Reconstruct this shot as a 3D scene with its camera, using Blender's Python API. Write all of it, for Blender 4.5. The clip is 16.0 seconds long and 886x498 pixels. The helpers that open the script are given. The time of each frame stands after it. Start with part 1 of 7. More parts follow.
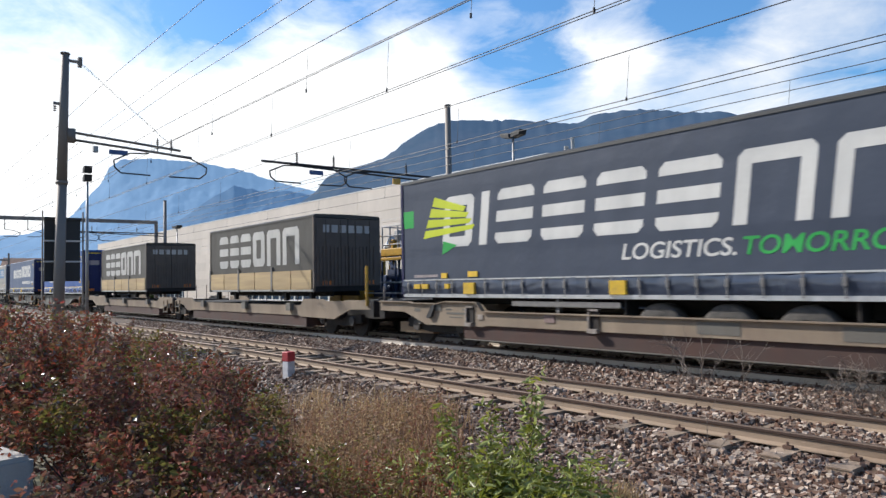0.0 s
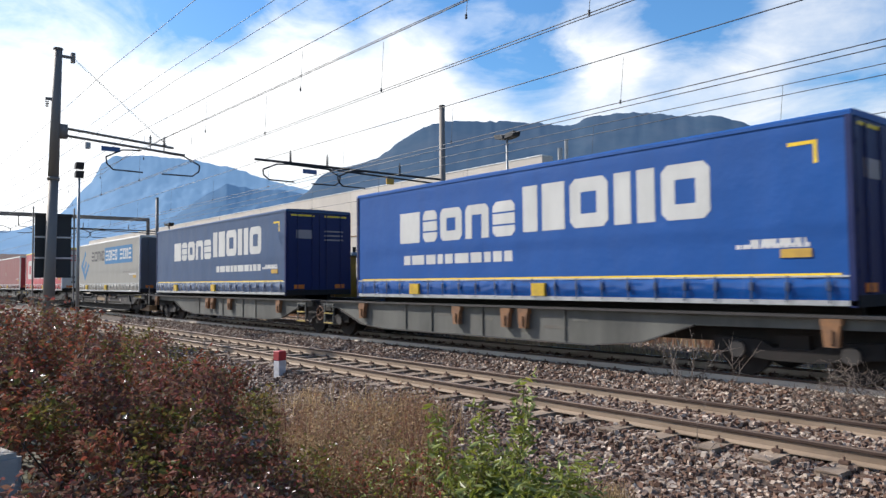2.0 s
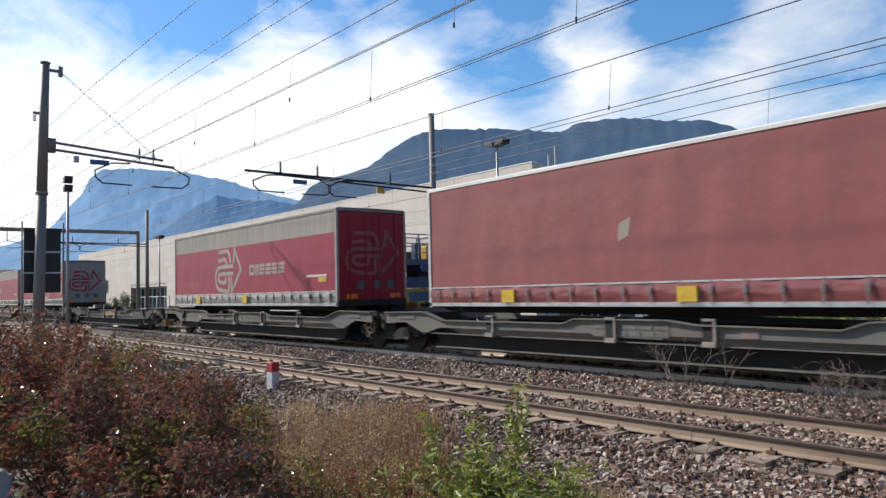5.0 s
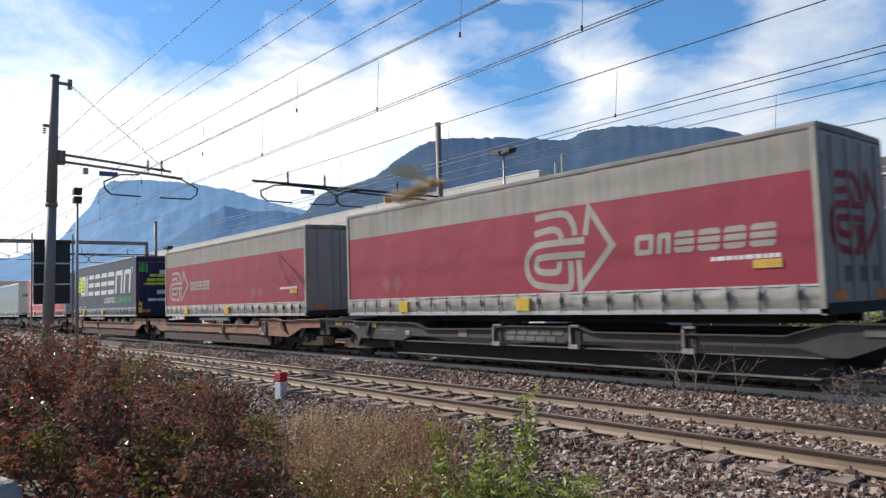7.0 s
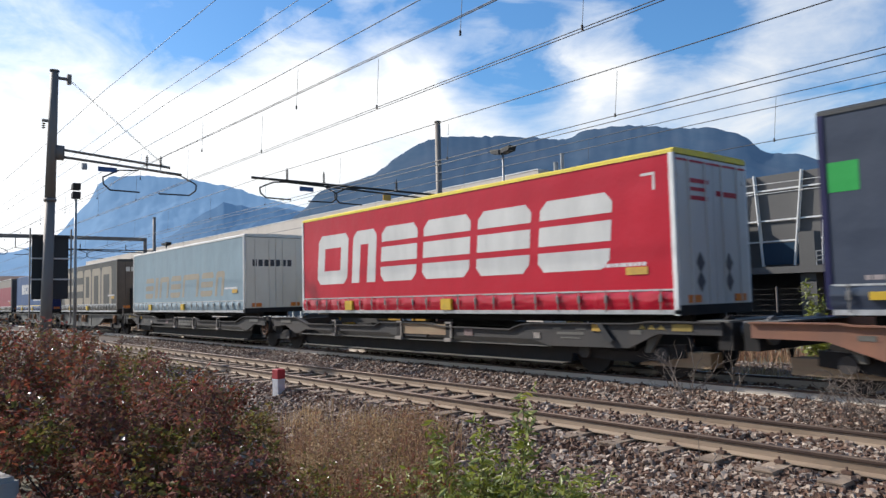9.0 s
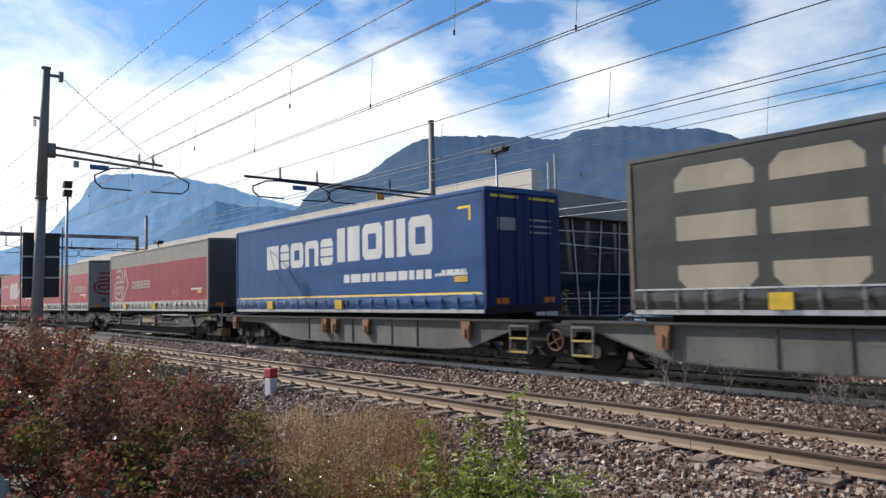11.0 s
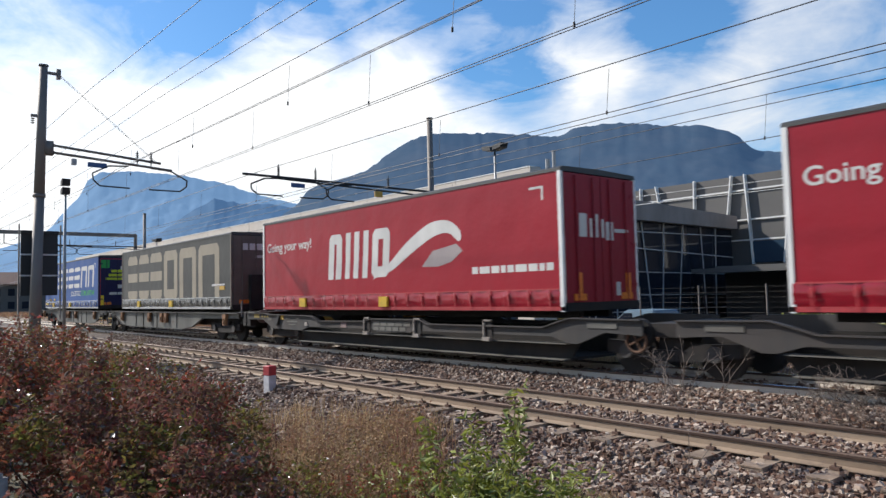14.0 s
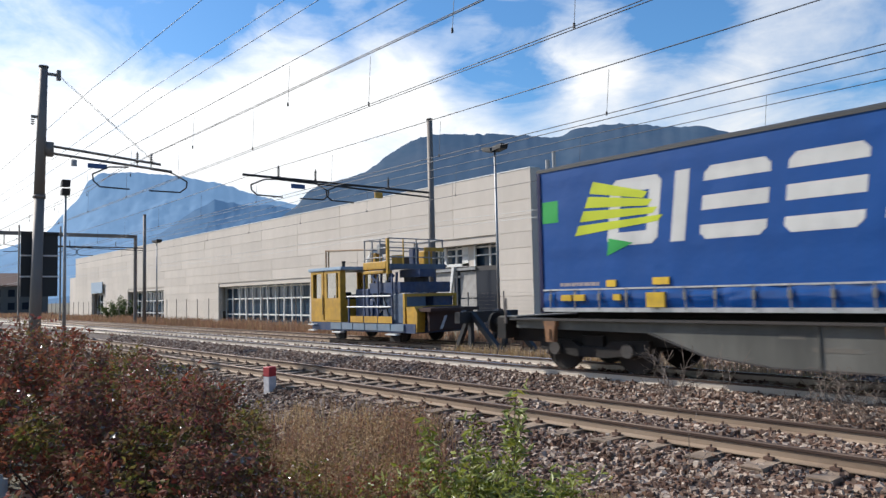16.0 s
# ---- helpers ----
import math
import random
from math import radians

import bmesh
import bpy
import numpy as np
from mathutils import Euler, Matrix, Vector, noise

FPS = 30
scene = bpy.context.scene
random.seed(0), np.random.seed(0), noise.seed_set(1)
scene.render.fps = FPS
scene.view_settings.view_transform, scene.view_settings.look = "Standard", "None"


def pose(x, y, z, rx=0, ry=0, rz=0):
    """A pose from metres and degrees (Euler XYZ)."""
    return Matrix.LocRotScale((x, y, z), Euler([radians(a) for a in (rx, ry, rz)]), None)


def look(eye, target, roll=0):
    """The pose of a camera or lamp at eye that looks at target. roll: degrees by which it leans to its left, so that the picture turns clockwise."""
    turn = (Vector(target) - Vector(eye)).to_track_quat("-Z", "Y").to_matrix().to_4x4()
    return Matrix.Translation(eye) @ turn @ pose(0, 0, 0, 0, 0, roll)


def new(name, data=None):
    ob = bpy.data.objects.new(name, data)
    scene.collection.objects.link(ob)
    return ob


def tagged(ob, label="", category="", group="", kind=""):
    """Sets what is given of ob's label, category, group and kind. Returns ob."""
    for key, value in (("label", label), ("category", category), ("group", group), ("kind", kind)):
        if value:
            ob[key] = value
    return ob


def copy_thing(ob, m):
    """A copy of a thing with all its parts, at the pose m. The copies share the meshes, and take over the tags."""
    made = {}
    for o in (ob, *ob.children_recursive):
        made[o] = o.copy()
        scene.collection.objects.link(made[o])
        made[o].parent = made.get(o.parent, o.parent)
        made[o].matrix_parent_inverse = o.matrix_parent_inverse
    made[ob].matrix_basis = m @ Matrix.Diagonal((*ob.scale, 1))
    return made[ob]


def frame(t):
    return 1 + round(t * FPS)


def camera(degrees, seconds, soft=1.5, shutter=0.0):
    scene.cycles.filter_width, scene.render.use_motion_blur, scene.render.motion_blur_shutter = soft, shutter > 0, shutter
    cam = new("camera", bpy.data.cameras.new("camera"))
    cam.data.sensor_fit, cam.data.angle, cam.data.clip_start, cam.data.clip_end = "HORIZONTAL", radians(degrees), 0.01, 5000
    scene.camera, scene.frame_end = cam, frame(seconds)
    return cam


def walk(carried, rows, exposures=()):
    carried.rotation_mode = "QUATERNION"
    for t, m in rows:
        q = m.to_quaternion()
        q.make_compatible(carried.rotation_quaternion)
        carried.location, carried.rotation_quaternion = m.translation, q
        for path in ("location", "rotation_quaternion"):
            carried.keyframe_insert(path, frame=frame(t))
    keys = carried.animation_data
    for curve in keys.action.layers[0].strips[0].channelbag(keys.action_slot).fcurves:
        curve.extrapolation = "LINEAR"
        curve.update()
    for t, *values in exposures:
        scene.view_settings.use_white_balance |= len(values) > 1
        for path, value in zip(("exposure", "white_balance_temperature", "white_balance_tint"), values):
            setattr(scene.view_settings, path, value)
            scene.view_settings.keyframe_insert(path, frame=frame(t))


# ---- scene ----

# ---- camera: hand-held, standing beside the line; heading, tilt and lean in degrees ----
EYE = (0.0, 0.0, 1.780)
TURNS = [
    (0.0, 141.383, 2.525, 1.072),
    (0.5, 141.149, 2.524, 0.904),
    (1.0, 140.990, 2.551, 0.735),
    (1.5, 140.907, 2.560, 0.644),
    (2.0, 140.812, 2.559, 0.472),
    (2.5, 140.766, 2.581, 0.504),
    (3.0, 140.505, 2.585, 0.494),
    (3.5, 140.161, 2.641, 0.508),
    (4.0, 140.054, 2.687, 0.904),
    (6.5, 140.529, 3.878, 1.814),
    (7.0, 140.709, 3.905, 1.817),
    (7.5, 140.855, 3.836, 1.747),
    (8.0, 140.856, 3.787, 1.702),
    (8.5, 140.725, 3.771, 1.511),
    (9.0, 140.606, 3.768, 1.361),
    (11.5, 139.953, 3.682, 1.254),
    (12.0, 139.889, 3.639, 1.296),
    (12.5, 139.873, 3.621, 1.247),
    (13.0, 139.982, 3.561, 1.266),
    (13.5, 139.968, 3.503, 1.303),
    (14.0, 139.952, 3.497, 1.300),
    (14.5, 139.874, 3.458, 1.425),
    (15.0, 139.839, 3.458, 1.450),
    (15.5, 139.901, 3.544, 1.468),
    (16.0, 139.953, 3.566, 1.316),
]


def facing(heading, tilt, lean):
    h, p = radians(heading), radians(tilt)
    way = Vector((math.cos(h) * math.cos(p), math.sin(h) * math.cos(p), math.sin(p)))
    return look(EYE, Vector(EYE) + way, lean)


cam = camera(62.992, 16.0, soft=1.45, shutter=0.08)
walk(cam, [(t, facing(a, b, -c)) for t, a, b, c in TURNS], [(0, .36), (3, .36), (4.2, .30), (6.3, .22), (16, .22)])

# ---- world and sun ----
SUN_AZ, SUN_EL = 207.0, 36.0
world = bpy.data.worlds.new("sky")
scene.world = world
world.use_nodes = True
wn, wl = world.node_tree.nodes, world.node_tree.links
wn.clear()


def wnode(kind, **kw):
    n = wn.new(kind)
    for k, v in kw.items():
        n.inputs[k].default_value = v
    return n


w_out = wnode("ShaderNodeOutputWorld")
w_sky = wnode("ShaderNodeTexSky")
w_sky.sky_type = "NISHITA"
w_sky.sun_disc = False
w_sky.sun_elevation = radians(SUN_EL)
w_sky.sun_rotation = radians(90 - SUN_AZ)
w_sky.air_density, w_sky.dust_density, w_sky.ozone_density = 1.0, 0.6, 3.0
w_sat = wnode("ShaderNodeHueSaturation", Saturation=1.5)
w_bg = wnode("ShaderNodeBackground", Strength=0.135)
w_cloud = wnode("ShaderNodeBackground", Color=(0.96, 0.98, 1.0, 1))
w_mix = wnode("ShaderNodeMixShader")
w_co = wnode("ShaderNodeTexCoord")
w_map = wnode("ShaderNodeMapping")
w_map.inputs["Scale"].default_value = (1.0, 1.0, 2.4)
w_map.inputs["Location"].default_value = (3.1, 1.7, 0.4)
w_noise = wnode("ShaderNodeTexNoise", Scale=1.7, Detail=9.0, Roughness=0.58, Distortion=0.35)
w_fine = wnode("ShaderNodeTexNoise", Scale=5.5, Detail=8.0, Roughness=0.6, Distortion=0.9)
w_add = wnode("ShaderNodeMix")
w_add.inputs["Factor"].default_value = 0.33
w_ramp = wnode("ShaderNodeValToRGB")
w_ramp.color_ramp.elements[0].position = 0.46
w_ramp.color_ramp.elements[1].position = 0.63
w_ramp.color_ramp.elements[0].color = (.11, .11, .11, 1)      # a thin veil over the open blue
# thin cloud is brighter and denser towards the sun
w_dot = wnode("ShaderNodeVectorMath")
w_dot.operation = "DOT_PRODUCT"
w_dot.inputs[1].default_value = (math.cos(radians(SUN_AZ)) * math.cos(radians(SUN_EL)), math.sin(radians(SUN_AZ)) * math.cos(radians(SUN_EL)), math.sin(radians(SUN_EL)))
w_glow = wnode("ShaderNodeMapRange")
for k, v in (("From Min", 0.0), ("From Max", 0.8), ("To Min", 0.80), ("To Max", 1.08)):
    w_glow.inputs[k].default_value = v
w_dens = wnode("ShaderNodeMapRange")
for k, v in (("From Min", 0.1), ("From Max", 0.75), ("To Min", -0.02), ("To Max", 0.10)):
    w_dens.inputs[k].default_value = v
w_sum = wnode("ShaderNodeMath")
wl.new(w_co.outputs["Generated"], w_map.inputs["Vector"])
wl.new(w_map.outputs["Vector"], w_noise.inputs["Vector"])
wl.new(w_map.outputs["Vector"], w_fine.inputs["Vector"])
wl.new(w_noise.outputs["Fac"], w_add.inputs["A"])
wl.new(w_fine.outputs["Fac"], w_add.inputs["B"])
wl.new(w_co.outputs["Generated"], w_dot.inputs[0])
wl.new(w_dot.outputs["Value"], w_glow.inputs["Value"])
wl.new(w_dot.outputs["Value"], w_dens.inputs["Value"])
w_xyz = wnode("ShaderNodeSeparateXYZ")
w_high = wnode("ShaderNodeMapRange")
for k, v in (("From Min", 0.10), ("From Max", 0.70), ("To Min", 0.06), ("To Max", -0.20)):
    w_high.inputs[k].default_value = v
w_two = wnode("ShaderNodeMath")
wl.new(w_co.outputs["Generated"], w_xyz.inputs["Vector"])
wl.new(w_xyz.outputs["Z"], w_high.inputs["Value"])
wl.new(w_dens.outputs["Result"], w_two.inputs[0])
wl.new(w_high.outputs["Result"], w_two.inputs[1])
w_calm = wnode("ShaderNodeMapRange")
for k, v in (("From Min", 0.0), ("From Max", 1.0), ("To Min", 0.09), ("To Max", 0.91)):
    w_calm.inputs[k].default_value = v
wl.new(w_add.outputs["Result"], w_calm.inputs["Value"])
wl.new(w_calm.outputs["Result"], w_sum.inputs[0])
wl.new(w_two.outputs["Value"], w_sum.inputs[1])
# where the thin cloud parts (below nought) and where it thickens: bearing, height, reach in degrees, amount
CLOUDS = [(164.5, 22, 7.5, -0.088), (155.0, 22, 5.5, -0.078), (147.0, 19.5, 3.6, -0.052), (141, 23.5, 4.5, -0.03), (135.6, 16.8, 4.2, -0.045), (132.0, 14.2, 3.2, -0.045), (129.5, 23.5, 4.0, -0.052), (121, 19.5, 4.2, -0.078),
          (111, 14.5, 3.5, -0.042), (123, 24, 5, -0.042), (151.8, 18.8, 3.0, 0.066), (137.6, 20.2, 1.9, 0.055), (143.2, 17.0, 4.0, 0.066), (127, 18.2, 3.6, 0.072), (113.5, 19, 4.5, 0.066), (119, 14.5, 3.6, 0.055), (128, 14.5, 2.6, 0.028)]
w_warp = wnode("ShaderNodeTexNoise", Scale=9.0, Detail=5.0, Roughness=0.6)
w_push = wnode("ShaderNodeVectorMath")
w_push.operation = "MULTIPLY_ADD"
w_push.inputs[1].default_value = (.09, .09, .07)
w_near = wnode("ShaderNodeVectorMath")
w_near.operation = "SUBTRACT"
w_near.inputs[1].default_value = (.045, .045, .035)
w_unit = wnode("ShaderNodeVectorMath")
w_unit.operation = "NORMALIZE"
wl.new(w_map.outputs["Vector"], w_warp.inputs["Vector"])
wl.new(w_warp.outputs["Color"], w_push.inputs[0])
wl.new(w_co.outputs["Generated"], w_push.inputs[2])
wl.new(w_push.outputs["Vector"], w_near.inputs[0])
wl.new(w_near.outputs["Vector"], w_unit.inputs[0])
w_last = w_sum.outputs["Value"]
for a, e, r, k in CLOUDS:
    a, e = radians(a), radians(e)
    d = wnode("ShaderNodeVectorMath")
    d.operation = "DOT_PRODUCT"
    d.inputs[1].default_value = (math.cos(a) * math.cos(e), math.sin(a) * math.cos(e), math.sin(e))
    g = wnode("ShaderNodeMapRange")
    g.interpolation_type = "SMOOTHSTEP"
    for key, v in (("From Min", math.cos(radians(r * 1.35))), ("From Max", 1.0), ("To Min", 0.0), ("To Max", k)):
        g.inputs[key].default_value = v
    q = wnode("ShaderNodeMath")
    wl.new(w_unit.outputs["Vector"], d.inputs[0])
    wl.new(d.outputs["Value"], g.inputs["Value"])
    wl.new(w_last, q.inputs[0])
    wl.new(g.outputs["Result"], q.inputs[1])
    w_last = q.outputs["Value"]
wl.new(w_last, w_ramp.inputs["Fac"])
wl.new(w_glow.outputs["Result"], w_cloud.inputs["Strength"])
wl.new(w_sky.outputs["Color"], w_sat.inputs["Color"])
wl.new(w_sat.outputs["Color"], w_bg.inputs["Color"])
wl.new(w_ramp.outputs["Color"], w_mix.inputs["Fac"])
wl.new(w_bg.outputs["Background"], w_mix.inputs[1])
wl.new(w_cloud.outputs["Background"], w_mix.inputs[2])
wl.new(w_mix.outputs["Shader"], w_out.inputs["Surface"])

sun = new("sun", bpy.data.lights.new("sun", "SUN"))
sun.data.energy, sun.data.angle, sun.data.color = 5.0, radians(1.2), (1.0, 0.965, 0.91)
sa, se = radians(SUN_AZ), radians(SUN_EL)
sun.matrix_world = look((0, 0, 30), Vector((0, 0, 30)) - Vector((math.cos(sa) * math.cos(se), math.sin(sa) * math.cos(se), math.sin(se))))
scene.view_settings.exposure = 0.2


# ---- materials ----
def material(name, base, second=None, rough=0.6, metal=0.0, scale=3.0, bump=0.0, bump_scale=40.0, spread=0.5,
             island=0.0, pieces=0.0, streak=(1, 1, 1), grime=None, grime_amount=0.0, grime_scale=1.0, detail=6.0, coat=0.0):
    """A surface of two colours mixed by a grain, with stains, relief and, for repeats, a change from piece to piece."""
    m = bpy.data.materials.new(name)
    m.use_nodes = True
    nd, ln = m.node_tree.nodes, m.node_tree.links
    b = nd["Principled BSDF"]
    co = nd.new("ShaderNodeTexCoord")
    mp = nd.new("ShaderNodeMapping")
    mp.inputs["Scale"].default_value = streak
    ln.new(co.outputs["Object"], mp.inputs["Vector"])
    n1 = nd.new("ShaderNodeTexNoise")
    n1.inputs["Scale"].default_value, n1.inputs["Detail"].default_value = scale, detail
    ln.new(mp.outputs["Vector"], n1.inputs["Vector"])
    rp = nd.new("ShaderNodeValToRGB")
    rp.color_ramp.elements[0].position, rp.color_ramp.elements[1].position = 0.5 - spread / 2, 0.5 + spread / 2
    second = second or tuple(c * 0.72 for c in base)
    rp.color_ramp.elements[0].color, rp.color_ramp.elements[1].color = (*second, 1), (*base, 1)
    ln.new(n1.outputs["Fac"], rp.inputs["Fac"])
    colour = rp.outputs["Color"]
    if grime:
        n2 = nd.new("ShaderNodeTexNoise")
        n2.inputs["Scale"].default_value, n2.inputs["Detail"].default_value, n2.inputs["Roughness"].default_value = grime_scale, 8.0, 0.65
        ln.new(mp.outputs["Vector"], n2.inputs["Vector"])
        r2 = nd.new("ShaderNodeMapRange")
        r2.inputs["From Min"].default_value, r2.inputs["From Max"].default_value, r2.inputs["To Max"].default_value = 0.42, 0.72, grime_amount
        ln.new(n2.outputs["Fac"], r2.inputs["Value"])
        mx = nd.new("ShaderNodeMix")
        mx.data_type = "RGBA"
        ln.new(r2.outputs["Result"], mx.inputs["Factor"])
        ln.new(colour, mx.inputs["A"])
        mx.inputs["B"].default_value = (*grime, 1)
        colour = mx.outputs["Result"]
    if island or pieces:
        if island:
            rnd = nd.new("ShaderNodeNewGeometry").outputs["Random Per Island"]
        else:
            rnd = nd.new("ShaderNodeObjectInfo").outputs["Random"]
        mr = nd.new("ShaderNodeMapRange")
        k = island or pieces
        mr.inputs["To Min"].default_value, mr.inputs["To Max"].default_value = 1 - k, 1 + k
        ln.new(rnd, mr.inputs["Value"])
        hs = nd.new("ShaderNodeHueSaturation")
        ln.new(mr.outputs["Result"], hs.inputs["Value"])
        ln.new(colour, hs.inputs["Color"])
        colour = hs.outputs["Color"]
    ln.new(colour, b.inputs["Base Color"])
    b.inputs["Metallic"].default_value = metal
    b.inputs["Coat Weight"].default_value = coat
    mr = nd.new("ShaderNodeMapRange")
    mr.inputs["To Min"].default_value, mr.inputs["To Max"].default_value = max(0.03, rough - 0.12), min(1.0, rough + 0.12)
    ln.new(n1.outputs["Fac"], mr.inputs["Value"])
    ln.new(mr.outputs["Result"], b.inputs["Roughness"])
    if bump:
        n3 = nd.new("ShaderNodeTexNoise")
        n3.inputs["Scale"].default_value, n3.inputs["Detail"].default_value = bump_scale, 4.0
        ln.new(co.outputs["Object"], n3.inputs["Vector"])
        bp = nd.new("ShaderNodeBump")
        bp.inputs["Strength"].default_value, bp.inputs["Distance"].default_value = bump, 0.02
        ln.new(n3.outputs["Fac"], bp.inputs["Height"])
        ln.new(bp.outputs["Normal"], b.inputs["Normal"])
    return m


def palette(name, colours, rough=0.5, translucent=0.0, gloss=0.5):
    """Leaves, blades or stones: each piece takes one of the colours."""
    m = bpy.data.materials.new(name)
    m.use_nodes = True
    nd, ln = m.node_tree.nodes, m.node_tree.links
    b = nd["Principled BSDF"]
    rp = nd.new("ShaderNodeValToRGB")
    rp.color_ramp.interpolation = "LINEAR"
    while len(rp.color_ramp.elements) < len(colours):
        rp.color_ramp.elements.new(0.5)
    for i, c in enumerate(colours):
        rp.color_ramp.elements[i].position = i / (len(colours) - 1)
        rp.color_ramp.elements[i].color = (*c, 1)
    ln.new(nd.new("ShaderNodeNewGeometry").outputs["Random Per Island"], rp.inputs["Fac"])
    ln.new(rp.outputs["Color"], b.inputs["Base Color"])
    b.inputs["Roughness"].default_value = rough
    b.inputs["Specular IOR Level"].default_value = gloss
    if translucent:
        tr = nd.new("ShaderNodeBsdfTranslucent")
        ln.new(rp.outputs["Color"], tr.inputs["Color"])
        mx = nd.new("ShaderNodeMixShader")
        mx.inputs["Fac"].default_value = translucent
        ln.new(b.outputs["BSDF"], mx.inputs[1])
        ln.new(tr.outputs["BSDF"], mx.inputs[2])
        ln.new(mx.outputs["Shader"], nd["Material Output"].inputs["Surface"])
    return m


def glass(name, tint, rough=0.05):
    m = bpy.data.materials.new(name)
    m.use_nodes = True
    b = m.node_tree.nodes["Principled BSDF"]
    b.inputs["Base Color"].default_value = (*tint, 1)
    b.inputs["Roughness"].default_value = rough
    b.inputs["Specular IOR Level"].default_value = 0.3
    return m


